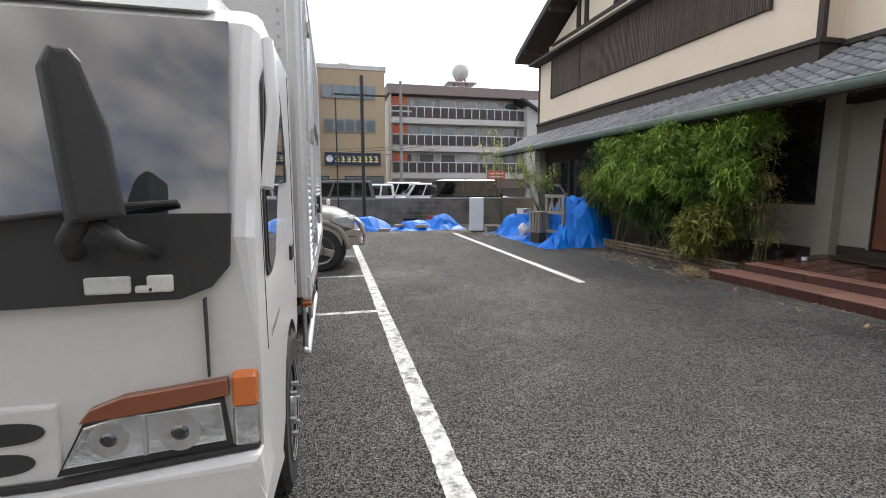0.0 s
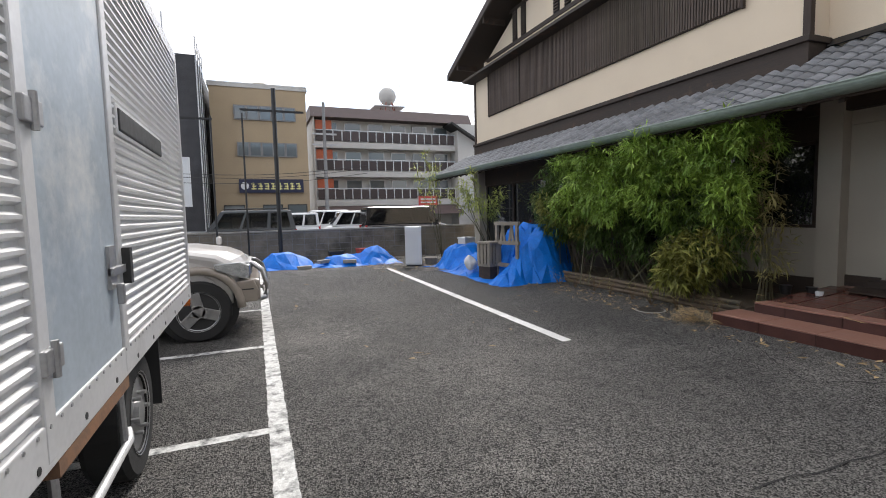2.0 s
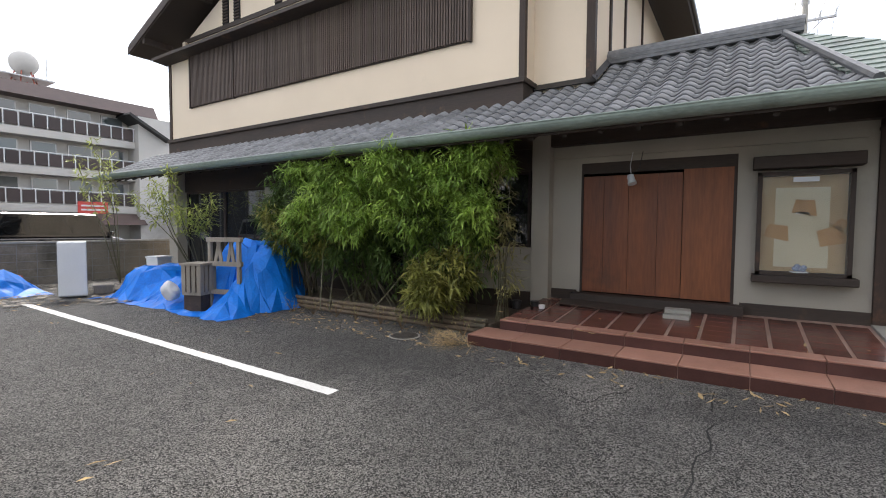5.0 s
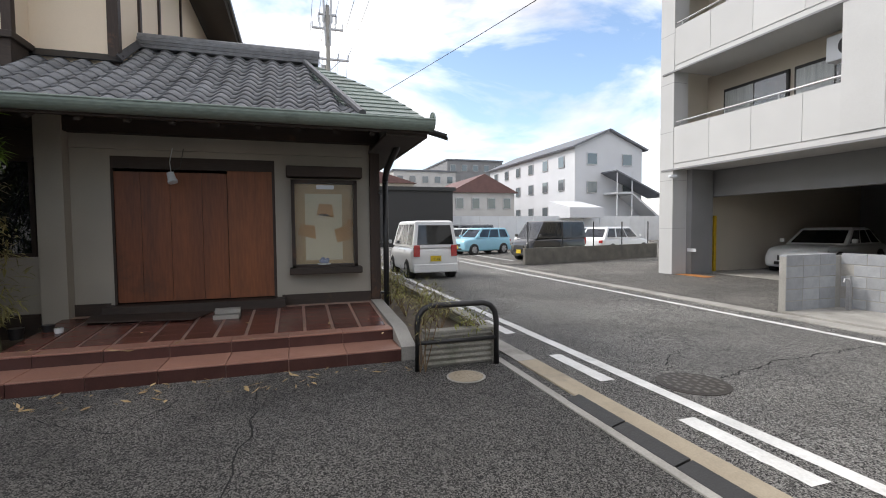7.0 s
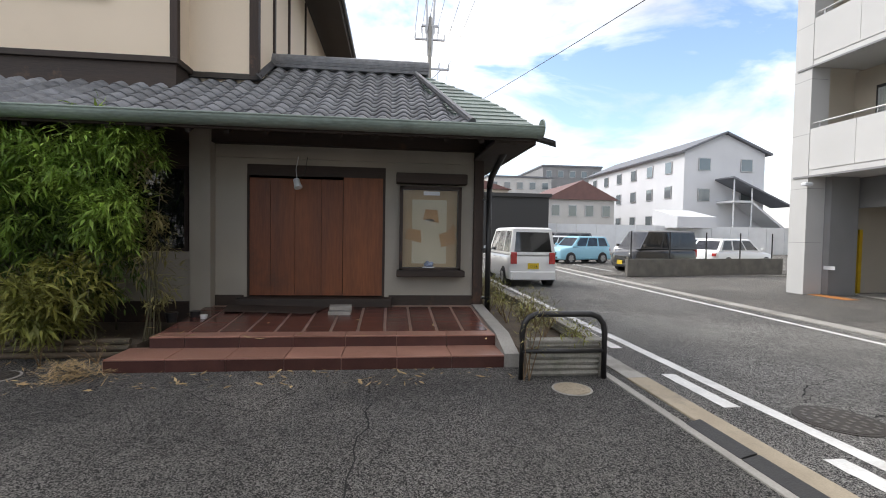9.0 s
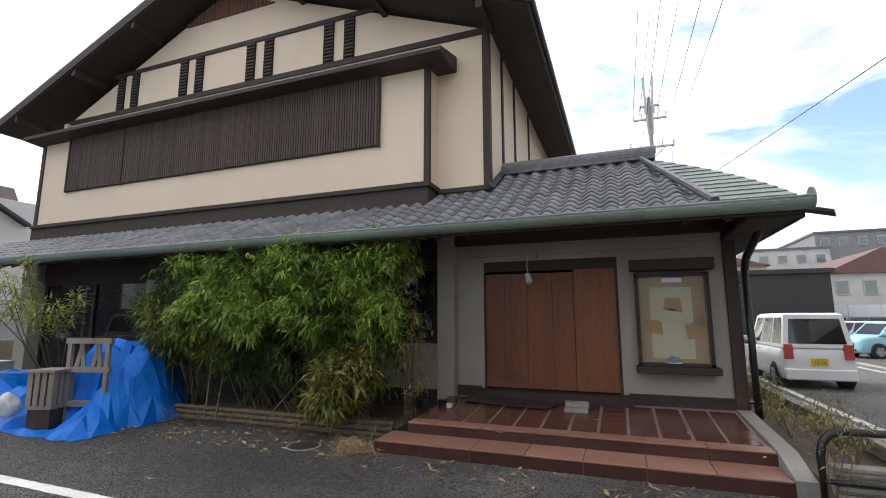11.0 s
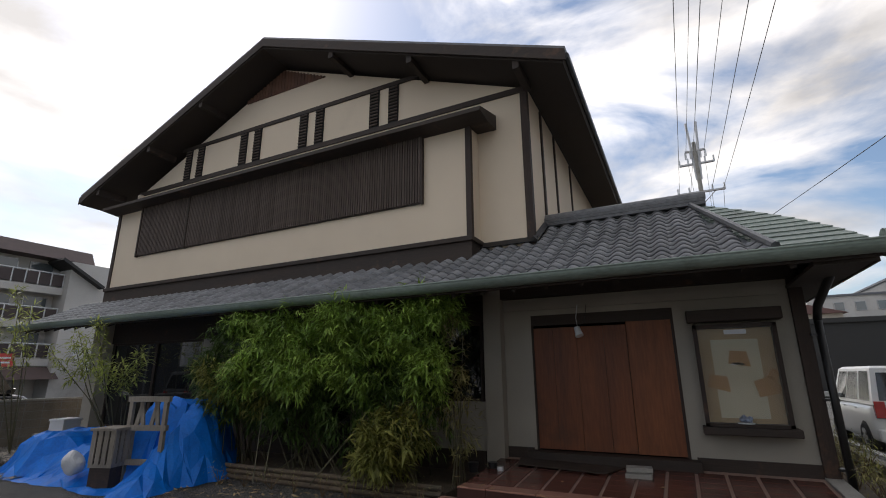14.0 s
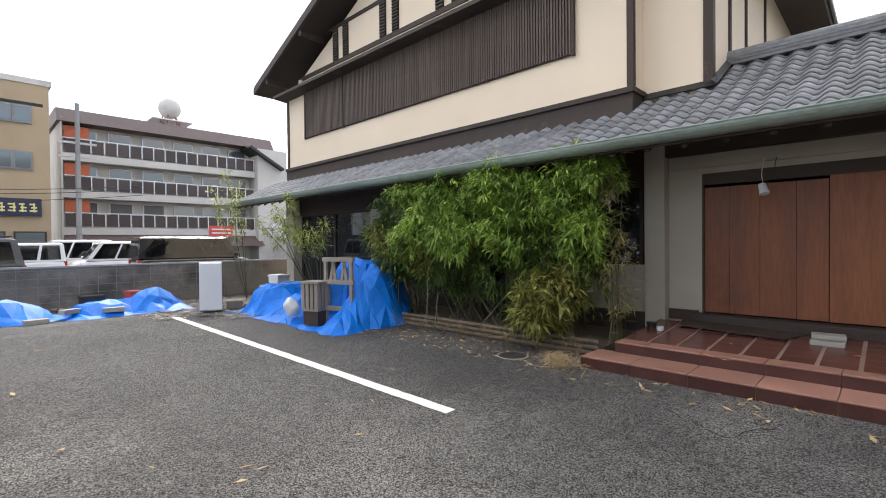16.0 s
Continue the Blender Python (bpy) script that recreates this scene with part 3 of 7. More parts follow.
# ---- entrance deck and steps ----
DY0, DY1 = 2.1, 6.2
step = thing("entrance_steps", "two terracotta-edged steps up to the tiled entrance deck", "steps", 6.1, 4.1, 0, kind="structure")
part("lower_core", box(6.12, 6.7, DY0 + 0.0, DY1 + 0.25, -0.05, 0.125), M_GROUT, step, world=True)
part("upper_core", prism([(6.6, -0.05), (W, -0.05), (W, 0.372), (6.6, 0.252)], DY0, DY1, "y"), M_GROUT, step, world=True)
for k in range(7):
    y0, y1 = DY0 + k * 0.62, min(DY0 + (k + 1) * 0.62 - 0.008, DY1 + 0.25)
    part("nosing", box(6.1, 6.6, y0, y1, 0.127, 0.145, bevel=0.005), M_TREAD, step, world=True)
    part("riser_tile", box(6.105, 6.119, y0, y1, 0.0, 0.126), M_RISER, step, world=True)
    y1 = min(y1, DY1)
    if y1 > y0:
        part("nosing", box(6.575, 6.82, y0, y1, 0.262, 0.281, bevel=0.005), M_TREAD, step, world=True)
        part("riser_tile", box(6.582, 6.598, y0, y1, 0.146, 0.26), M_RISER, step, world=True)
kerb = thing("deck_edging", "pale stone edging strip along the side of the deck", "edging", 7.4, 2.05, 0, kind="structure")
part("strip", prism([(6.1, -0.02), (W + 0.1, -0.02), (W + 0.1, 0.4), (6.6, 0.3), (6.1, 0.16)], 1.92, 2.095, "y"), M_CONC, kerb, world=True)
mat_thing = thing("loose_board", "warped dark board lying on the tiled deck", "board", 7.95, 5.1, 0.34)
bm = quad_slab((-0.3, -0.55, 0.02), (0.25, -0.75, 0.02), (0.2, 0.75, 0.06), (-0.15, 0.7, 0.03), 0.015)
part("sheet", bm, M_DARKH, mat_thing)
for i in range(2):
    t = thing("paving_block", "pale block lying on the deck", "block", 7.75 + 0.1 * i, 4.15, 0.335 + 0.06 * i, rz=6 * i)
    part("body", box(-0.1, 0.1, -0.16, 0.16, 0, 0.055, bevel=0.006), M_CONC, t)
for (x, y, s, mm, lb) in ((7.5, 5.95, 0.05, M_WHITE, "small white container lying by the steps"), (7.4, 6.32, 0.08, M_BLACK, "black plastic pot by the pier"), (7.6, 6.1, 0.07, M_BLACK, "black plastic pot by the pier")):
    t = thing("flower_pot" if mm is M_BLACK else "container", lb, "pot", x, y, 0.3)
    part("body", disc((0, 0, s * 0.8), (0, 0, 1), s * 0.75, s * 1.6, r2=s), mm, t)

# planter beside the street
pl = thing("planter", "long log-pattern planter bed along the street with dry weeds", "planter", 9, 1.5, 0, kind="structure")
for k in range(6):
    z = 0.03 + k * 0.062
    part("log", prism([(1.06, z - 0.028), (1.045, z), (1.06, z + 0.028), (1.12, z + 0.028), (1.12, z - 0.028)], 5.72, 16.0, "x"), M_BLOCKLOG, pl, world=True)
    part("log", prism([(5.75, z - 0.028), (5.735, z), (5.75, z + 0.028), (5.82, z + 0.028), (5.82, z - 0.028)], 1.12, 1.92, "y"), M_BLOCKLOG, pl, world=True)
part("cap", box(5.73, 5.88, 1.05, 1.92, 0.365, 0.4, bevel=0.008), M_BLOCKLOG, pl, world=True)
part("cap", box(5.88, 16.0, 1.05, 1.2, 0.365, 0.4, bevel=0.008), M_BLOCKLOG, pl, world=True)
part("soil", box(5.82, 16.0, 1.12, 1.92, 0.0, 0.22), M_SOIL, pl, world=True)
rail = thing("hoop_barrier", "black steel hoop barrier bent from pipe with a crossbar", "barrier", 5.66, 1.56, 0)
pts = [(0, 0.46, 0)] + [(0, 0.46, 0.5)] + [(0, 0.46 - 0.16 * (1 - math.cos(a)), 0.5 + 0.2 * math.sin(a)) for a in (0.5, 1.0, 1.57)]
pts += [(0, -y, z) for _, y, z in reversed(pts)]
part("hoop", rod(pts, 0.032, seg=12), M_BLACK, rail, smooth=True)
part("crossbar", rod([(0, 0.46, 0.3), (0, -0.46, 0.3)], 0.022, seg=10), M_BLACK, rail, smooth=True)
pipe = thing("downpipe", "dark downpipe with a raked swan neck from the gutter", "downpipe", W, 1.85, 0)
part("swan_neck", rod([(7.35, 1.7, 2.95), (7.6, 1.75, 2.82), (8.22, 1.84, 2.45), (8.3, 1.85, 2.3)], 0.05, seg=10), M_BLACK, pipe, world=True, smooth=True)
part("pipe", rod([(8.3, 1.85, 2.32), (8.3, 1.85, 0.25)], 0.045, seg=10), M_BLACK, pipe, world=True, smooth=True)
for z in (2.1, 1.3, 0.5):
    part("bracket", box(8.28, W, 1.8, 1.95, z - 0.015, z + 0.015), M_BLACK, pipe, world=True)

# ---- eaves roof ----
EX, EZ, PITCH = 6.78, 2.92, 0.525      # eaves edge and mean slope
RX, RZ = 9.6, 4.45                     # ridge of the entrance roof
YR, YL, YE = 1.55, 18.85, 2.83        # roof's ends along the facade, and the ridge's end
roof = thing("roof_lower", "grey clay pantile eaves roof over the entrance front", "roof", 8, 8, 3, kind="structure")


def rz_at(x):
    """Height of the gently hollow roof."""
    d = x - EX
    return EZ + 0.487 * d + 0.02 * d * d


part("deck_boards", quad_slab((EX, YR, EZ - 0.1), (EX, YL, EZ - 0.1), (8.7, YL, rz_at(8.7) - 0.1), (8.7, YE, rz_at(8.7) - 0.1), 0.06), M_SOFFIT, roof, world=True)
bm = bmesh.new()
XS = [EX + (RX - EX) * k / 10 for k in range(11)]


def hip_y(u, inner):
    """Along the hip: its swelling outer line, or the line where the tiles stop."""
    return (YR + 0.78) * (1 - u) + (YE + 0.16) * u if inner else YR * (1 - u) + YE * u - 1.2 * max(0, u * (1 - u))


def roof_strip(corner):
    """A hollow roof face, strip by strip; corner gives its two ends at a height up the slope."""
    rows = [[bm.verts.new(p) for p in corner(x, (x - EX) / (RX - EX), rz_at(x) - 0.03)] for x in XS]
    for a, b in zip(rows, rows[1:]):
        bm.faces.new((a[0], a[1], b[1], b[0]))


roof_strip(lambda x, u, z: ((x, hip_y(u, False), z), (x, 5.6, z)))
roof_strip(lambda x, u, z: ((x, hip_y(u, False), z), (15 - 0.8 * u, hip_y(u, False), z)))
XS = [EX + (8.66 - EX) * k / 10 for k in range(11)]
roof_strip(lambda x, u, z: ((x, 5.6, z), (x, 6.6, z)))
XS = [EX + (8.2 - EX) * k / 10 for k in range(11)]
roof_strip(lambda x, u, z: ((x, 6.6, z), (x, YL, z)))
bm.faces.new([bm.verts.new((x, y, rz_at(RX) - 0.03)) for x, y in ((RX, YE), (14.2, YE), (14.2, 5.6), (RX, 5.6))])
part("underlay", bm, M_TILE_J, roof, world=True)
part("side_soffit", box(EX + 0.06, 14, YR + 0.03, 2.1, EZ - 0.19, EZ - 0.15), M_SOFFIT, roof, world=True)
part("side_fascia", box(EX + 0.06, 14, YR, YR + 0.03, EZ - 0.2, EZ - 0.04), M_DARKH, roof, world=True)
part("fascia", box(EX - 0.02, EX + 0.03, YR, YL, EZ - 0.16, EZ - 0.05), M_DARKH, roof, world=True)
rb = bmesh.new()
for k in range(int((YL - YR) / 0.45)):
    y = YR + 0.25 + k * 0.45
    prism([(EX + 0.05, EZ - 0.2), (W + 0.1, rz_at(W + 0.1) - 0.24), (W + 0.1, rz_at(W + 0.1) - 0.11), (EX + 0.05, EZ - 0.11)], y, y + 0.06, "y", rb)
tagged(part("rafters", rb, M_SOFFIT, roof, world=True), kind="stuff")
gut = thing("rain_gutter", "broad half-round verdigris copper rain gutter along the eaves", "gutter", EX - 0.07, 8, EZ, kind="structure")
gp = [(math.cos(a) * 0.12, math.sin(a) * 0.12) for a in (math.pi + math.pi * k / 12 for k in range(13))]
gp += [(math.cos(a) * 0.105, math.sin(a) * 0.105) for a in (2 * math.pi - math.pi * k / 12 for k in range(13))]
part("trough", prism([(EX - 0.08 + a, EZ - 0.02 + b) for a, b in gp], YR - 0.03, YL + 0.1, "y"), M_COPPER, gut, world=True, smooth=False)
part("lip", rod([(EX - 0.195, YR - 0.03, EZ - 0.015), (EX - 0.195, YL + 0.1, EZ - 0.015)], 0.014, seg=8), M_COPPER, gut, world=True)
part("end_cap", disc((EX - 0.08, YR - 0.03, EZ - 0.02), (0, 1, 0), 0.12, 0.02), M_COPPER, gut, world=True)
part("spout", quad_slab((6.9, 1.55, 2.84), (6.95, 1.25, 2.78), (7.05, 1.2, 2.74), (7.05, 1.6, 2.84), 0.03), M_BLACK, gut, world=True)


def tile_mesh():
    """One wavy pantile, sloping along +x."""
    bm = bmesh.new()
    n, w, L = 8, 0.285, 0.26
    rows = []
    for x, dz in ((0.0, -0.02), (0.0, 0.006), (L, 0.002)):
        r = []
        for k in range(n + 1):
            u = k / n
            r.append(bm.verts.new((x, (u - 0.5) * w, dz + 0.034 * math.sin(u * 2 * math.pi - 0.6) + (0.014 if x == 0 and dz > 0 else 0))))
        rows.append(r)
    for a, b in zip(rows, rows[1:]):
        for k in range(n):
            bm.faces.new((a[k], a[k + 1], b[k + 1], b[k]))
    bmesh.ops.recalc_face_normals(bm, faces=bm.faces)
    me = bpy.data.meshes.new("roof_tile")
    bm.to_mesh(me)
    bm.free()
    for p in me.polygons:
        p.use_smooth = p.index >= n
    me.materials.append(M_TILE)
    return me


# ---- upper storey ----
UX = 8.65
struct("wall_upper_front", prism([(5.57, 3.4), (17.8, 3.4), (17.8, 7.0), (12.1, 9.62), (5.57, 7.05)], UX, UX + 0.15, "x"), M_PLASTER, "cream plaster gable wall of the upper storey", "wall")
struct("wall_upper_south", box(UX + 0.15, 20, 5.57, 5.72, 3.4, 7.1), M_PLASTER, "cream plaster side wall of the upper storey", "wall")
BX = 8.2
bay = thing("bay_1", "projecting cream plaster bay with a slatted timber screen", "bay", BX, 12, 3.86, kind="structure")
part("bay_front", box(BX, BX + 0.1, 6.6, 17.8, 4.04, 6.3), M_PLASTER, bay, world=True)
part("bay_side", box(BX + 0.1, UX, 6.6, 6.7, 4.04, 6.3), M_PLASTER, bay, world=True)
part("bay_floor", box(BX + 0.1, UX, 6.7, 17.8, 4.04, 4.12), M_SOFFIT, bay, world=True)
part("corner_post", box(BX - 0.03, BX + 0.07, 6.57, 6.68, 4.04, 6.3, bevel=0.006), M_DARKW, bay, world=True)
part("end_post", box(BX - 0.03, BX + 0.1, 17.72, 17.84, 3.4, 6.3), M_DARKW, bay, world=True)
part("bottom_trim_and_recess", box(BX - 0.1, UX, 6.54, 17.85, 3.95, 4.04, bevel=0.008), M_DARKH, bay, world=True)
# Dark band put in for the shaded recess between bay trim and tiles.
part("bottom_trim_and_recess", box(BX - 0.05, UX, 6.58, 17.85, 3.3, 3.95), M_DARKH, bay, world=True)
part("hood", prism([(BX - 0.42, 6.28), (BX - 0.42, 6.36), (UX, 6.62), (UX, 6.3), (BX + 0.0, 6.24)], 6.2, 18.0, "y"), M_DARKH, bay, world=True)
scr = thing("lattice_screen", "long dark vertical-slat timber screen on the bay", "slatted screen", BX - 0.06, 12, 4.84)
# Black sheet gives the slat gaps their shade.
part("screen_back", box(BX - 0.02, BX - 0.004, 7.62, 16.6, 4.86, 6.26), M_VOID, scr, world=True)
n_sl = 150
sl_bm = box(-0.022, 0.022, -0.017, 0.017, 0, 1.4)
sl_me = bpy.data.meshes.new("slat")
sl_bm.to_mesh(sl_me)
sl_bm.free()
M_SLAT = mat("weathered_brown_slat", (0.13, 0.1, 0.085), (0.08, 0.06, 0.05), rough=0.8, scale=6, fine=60, stretch=(1, 1, 0.1), vary=0.2)
sl_me.materials.append(M_SLAT)
for k in range(n_sl):
    o = new("slat", sl_me)
    o.parent = scr
    o.matrix_basis = Matrix.Translation((0.01, 7.66 + k * (16.56 - 7.66) / (n_sl - 1) - 12, 0.02))
for z in (4.84, 5.5, 6.2):
    part("rail", box(BX - 0.03, BX - 0.008, 7.6, 16.62, z, z + 0.04), M_DARKH, scr, world=True)
for y in (7.6, 14.6, 16.62):
    part("stile", box(BX - 0.09, BX - 0.02, y - 0.025, y + 0.025, 4.82, 6.26), M_DARKW, scr, world=True)
for y in (5.57, 17.68):
    struct("trim_corner_%d" % int(y), box(UX - 0.03, UX + 0.1, y - 0.02, y + 0.12, 3.5, 7.0, bevel=0.006), M_DARKW, "dark timber corner post on cream plaster", "trim")
for i, (x, w) in enumerate(((9.6, 0.1), (10.8, 0.09), (12.6, 0.09))):
    struct("trim_side_%d" % i, box(x, x + w, 5.535, 5.57, 3.9, 7.05), M_DARKW, "dark timber upright on the side wall", "trim")
struct("trim_band_1", box(UX - 0.035, UX, 5.57, 17.8, 6.98, 7.1), M_DARKH, "dark timber band across the gable", "trim")
struct("trim_band_2", box(UX - 0.035, UX, 8.0, 16.0, 8.05, 8.15), M_DARKH, "dark timber band across the gable", "trim")
for i, y in enumerate((15.4, 13.15, 11.03, 8.88)):
    v = thing("vent", "pair of narrow louvred vents between timber bands", "louvred vent", UX, y, 7.1, group="gable vents")
    for s in (-1, 1):
        # Black backing stands for the shade between the louvres.
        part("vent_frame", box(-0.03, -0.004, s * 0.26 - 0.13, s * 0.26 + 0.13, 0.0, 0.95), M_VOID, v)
        for k in range(11):
            bm = box(-0.012, 0.012, -0.11, 0.11, -0.025, 0.025)
            bm.transform(pose(-0.045, s * 0.26, 0.06 + k * 0.083, 0, 35, 0))
            part("louvre", bm, M_SLAT, v)
gbm = bmesh.new()
for k in range(24):
    y = 10.7 + k * 0.115
    top = 9.62 - abs(y - 12.1) * (2.6 / 5.9) * 1.0 - 0.02
    if top > 8.98:
        box(UX - 0.03, UX - 0.003, y, y + 0.1, 8.95, top, gbm)
M_RUST = mat("weathered_red_board", (0.16, 0.075, 0.045), (0.09, 0.045, 0.03), rough=0.8, scale=5, fine=60, stretch=(1, 1, 0.1))
struct("trim_gable_boards", gbm, M_RUST, "weathered red-brown vertical boards in the gable peak", "trim")
VX, PK = 7.82, (12.1, 9.9)
up = thing("roof_upper", "big dark gable roof with deep boarded overhangs", "roof", 12, 12, 8, kind="structure")
for (ye, ze) in ((4.62, 6.92), (19.45, 6.88)):
    a, b = (VX, PK[0], PK[1]), (VX, ye, ze)
    c, d = (20.8, ye, ze), (20.8, PK[0], PK[1])
    part("slope", quad_slab(a, b, c, d, -0.16 if ye < 10 else 0.16), M_SOFFIT, up, world=True)
    part("tiling", quad_slab((a[0], a[1], a[2] + 0.17), (b[0], b[1], b[2] + 0.17), (c[0], c[1], c[2] + 0.17), (d[0], d[1], d[2] + 0.17), -0.06 if ye < 10 else 0.06), M_TILE_J, up, world=True)
    part("verge_board", quad_slab((VX - 0.03, a[1], a[2] - 0.14), (VX - 0.03, b[1], b[2] - 0.14), (VX - 0.03, b[1], b[2] + 0.08), (VX - 0.03, a[1], a[2] + 0.08), 0.03), M_DARKH, up, world=True)
    part("eaves_gutter", rod([(VX, ye, ze - 0.02), (20.8, ye, ze - 0.02)], 0.06), M_BLACK, up, world=True)
    for f in (0.3, 0.58, 0.88):
        y, z = PK[0] + (ye - PK[0]) * f, PK[1] + (ze - PK[1]) * f - 0.16
        part("purlin", box(VX + 0.02, UX, y - 0.06, y + 0.06, z - 0.16, z + 0.02), M_DARKH, up, world=True)

# ---- tiles of the lower roof ----
T_ME = tile_mesh()
vs, fs = [], []
base_v = [v.co.copy() for v in T_ME.vertices]
base_f = [tuple(p.vertices) for p in T_ME.polygons]
slope_a = math.atan(PITCH)
n_single = 0
inv = roof.matrix_basis.inverted()
jr = random.Random(11)
for k in range(int((YL - YR) / 0.27)):
    y = YR + 0.15 + k * 0.27
    for r in range(14):
        x = EX - 0.03 + r * 0.235 * math.cos(slope_a)
        lim = 8.0 if y > 6.6 else 8.62 if y > 5.55 else RX - 0.05
        if x > lim:
            break
        if y < (YR + 0.86) + (YE - YR - 0.62) * (x - EX) / (RX - EX):
            break
        m = Matrix.Translation((x, y, rz_at(x) + jr.uniform(-0.004, 0.004))) @ Euler((jr.uniform(-0.012, 0.012), -math.atan(0.487 + 0.04 * (x - EX)) + jr.uniform(-0.01, 0.01), 0)).to_matrix().to_4x4()
        if y < 7.6 and n_single < 300:
            o = new("roof_tile", T_ME)
            o.parent = roof
            o.matrix_basis = inv @ m
            n_single += 1
        else:
            i = len(vs)
            vs += [tuple(inv @ m @ v) for v in base_v]
            fs += [tuple(i + q for q in f) for f in base_f]
me = bpy.data.meshes.new("far_roof_tiles")
me.from_pydata(vs, [], fs)
tagged(mesh_part("far_roof_tiles", me, M_TILE_J, roof), kind="stuff")
for p in me.polygons:
    p.use_smooth = True
for k in range(3):
    part("ridge_course", box(RX - 0.15 + 0.02 * k, RX + 0.15 - 0.02 * k, YE - 0.05, 5.6, RZ + 0.062 * k - 0.02, RZ + 0.055 + 0.062 * k - 0.02, bevel=0.008), M_TILE, roof, world=True)
part("ridge_cap", rod([(RX, YE - 0.07, RZ + 0.18), (RX, 5.6, RZ + 0.18)], 0.075, seg=10), M_TILE, roof, world=True)
for k in range(14):
    u0, u1 = k / 14, min((k + 1.12) / 14, 1.0)
    xa, xb = EX - 0.03 + (RX - EX) * u0, EX - 0.03 + (RX - EX) * min(u1, 1)
    za, zb = rz_at(xa) + 0.012, rz_at(xb) - 0.006
    part("copper_course", quad_slab((xa, hip_y(u0, True) + 0.1, za), (xb, hip_y(u1, True) + 0.1, zb), (xb, hip_y(u1, False), zb), (xa, hip_y(u0, False), za), 0.012), M_COPPER, roof, "verdigris copper sheet course", world=True)
part("tile_verge", rod([(EX - 0.02, hip_y(0, True) + 0.08, EZ + 0.05), (RX, hip_y(1, True) + 0.05, RZ + 0.06)], 0.05, seg=8), M_TILE, roof, world=True)
part("wall_flashing", quad_slab((8.56, 5.5, rz_at(8.56) + 0.06), (8.56, 17.8, rz_at(8.56) + 0.06), (8.65, 17.8, rz_at(8.65) + 0.12), (8.65, 5.5, rz_at(8.65) + 0.12), 0.02), M_BLACK, roof, world=True)
part("side_flashing", quad_slab((8.55, 5.5, rz_at(8.55) + 0.06), (9.6, 5.5, RZ + 0.06), (9.6, 5.58, RZ + 0.14), (8.55, 5.58, rz_at(8.55) + 0.14), 0.02), M_BLACK, roof, world=True)
# deck tiles
tb = box(-0.108, 0.108, -0.15, 0.15, 0, 0.012, bevel=0.003)
tm = bpy.data.meshes.new("floor_tile")
tb.to_mesh(tm)
tb.free()
tm.materials.append(M_DECK)
tilt = math.atan(0.12 / 1.8)
inv = step.matrix_basis.inverted()
for i in range(6):
    for j in range(12):
        x, y = 6.94 + i * 0.228, DY0 + 0.2 + j * 0.34
        o = new("floor_tile", tm)
        o.parent = step
        o.matrix_basis = inv @ Matrix.Translation((x, y, 0.262 + (x - 6.7) * 0.12 / 1.8)) @ Euler((0, -tilt, 0)).to_matrix().to_4x4()

# ---- vehicles ----
def paint(name, c, rough=0.3, dirt=None):
    m = mat(name, c, tuple(q * 0.92 for q in c), rough=rough, scale=1.2, fine=30, bump=0.0, dirt=dirt, dirt_at=0.68, rough_var=0.05)
    m.node_tree.nodes["Principled BSDF"].inputs["Coat Weight"].default_value = 0.5
    m.node_tree.nodes["Principled BSDF"].inputs["Coat Roughness"].default_value = 0.08
    return m


P_WHITE = paint("white_car_paint", (0.72, 0.73, 0.73), dirt=(0.6, 0.6, 0.58))
P_SILVER = paint("champagne_silver_paint", (0.55, 0.53, 0.51))
P_BLACK = paint("black_car_paint", (0.015, 0.015, 0.016), 0.2)
P_BLUE = paint("sky_blue_car_paint", (0.25, 0.5, 0.62))
P_GREY = paint("dark_grey_car_paint", (0.07, 0.075, 0.08))
M_TYRE = mat("tyre_rubber", (0.025, 0.025, 0.025), rough=0.85, scale=20, fine=90)
M_RIM = mat("alloy_rim", (0.5, 0.5, 0.5), rough=0.35, metal=0.8, scale=10, bump=0)
M_RIMD = mat("shadowed_rim", (0.3, 0.3, 0.3), rough=0.4, metal=0.6, scale=10, bump=0)
M_TAIL = glass_mat("red_tail_lamp", (0.4, 0.02, 0.02), 0.12)
M_HEAD = mat("clear_lamp_glass", (0.62, 0.64, 0.65), (0.4, 0.42, 0.43), rough=0.12, metal=0.75, scale=14, fine=50, bump=0.12)
M_AMBERD = glass_mat("dark_amber_lamp", (0.22, 0.06, 0.02), 0.15)
M_AMBER = glass_mat("amber_lamp", (0.6, 0.15, 0.02), 0.12)
M_PLATE_Y = mat("yellow_plate", (0.7, 0.5, 0.02), rough=0.5, bump=0)
M_PLATE_W = mat("white_plate", (0.75, 0.76, 0.74), rough=0.5, bump=0)
M_TRIM = mat("black_plastic_trim", (0.03, 0.03, 0.03), rough=0.6, scale=20, bump=0.05)
M_INK = mat("dark_plate_ink", (0.02, 0.06, 0.03), rough=0.6, bump=0)


def text_part(body, size, m, parent, material, name="lettering", thick=0.003):
    cu = bpy.data.curves.new(name, "FONT")
    cu.body, cu.size, cu.extrude = body, size, thick
    cu.align_x, cu.align_y = "CENTER", "CENTER"
    tmp = new("tmp_text", cu)
    me = bpy.data.meshes.new_from_object(tmp.evaluated_get(bpy.context.evaluated_depsgraph_get()))
    bpy.data.objects.remove(tmp)
    me.materials.clear()
    me.materials.append(material)
    ob = new(name, me)
    ob.parent = parent
    ob.matrix_basis = m
    return ob


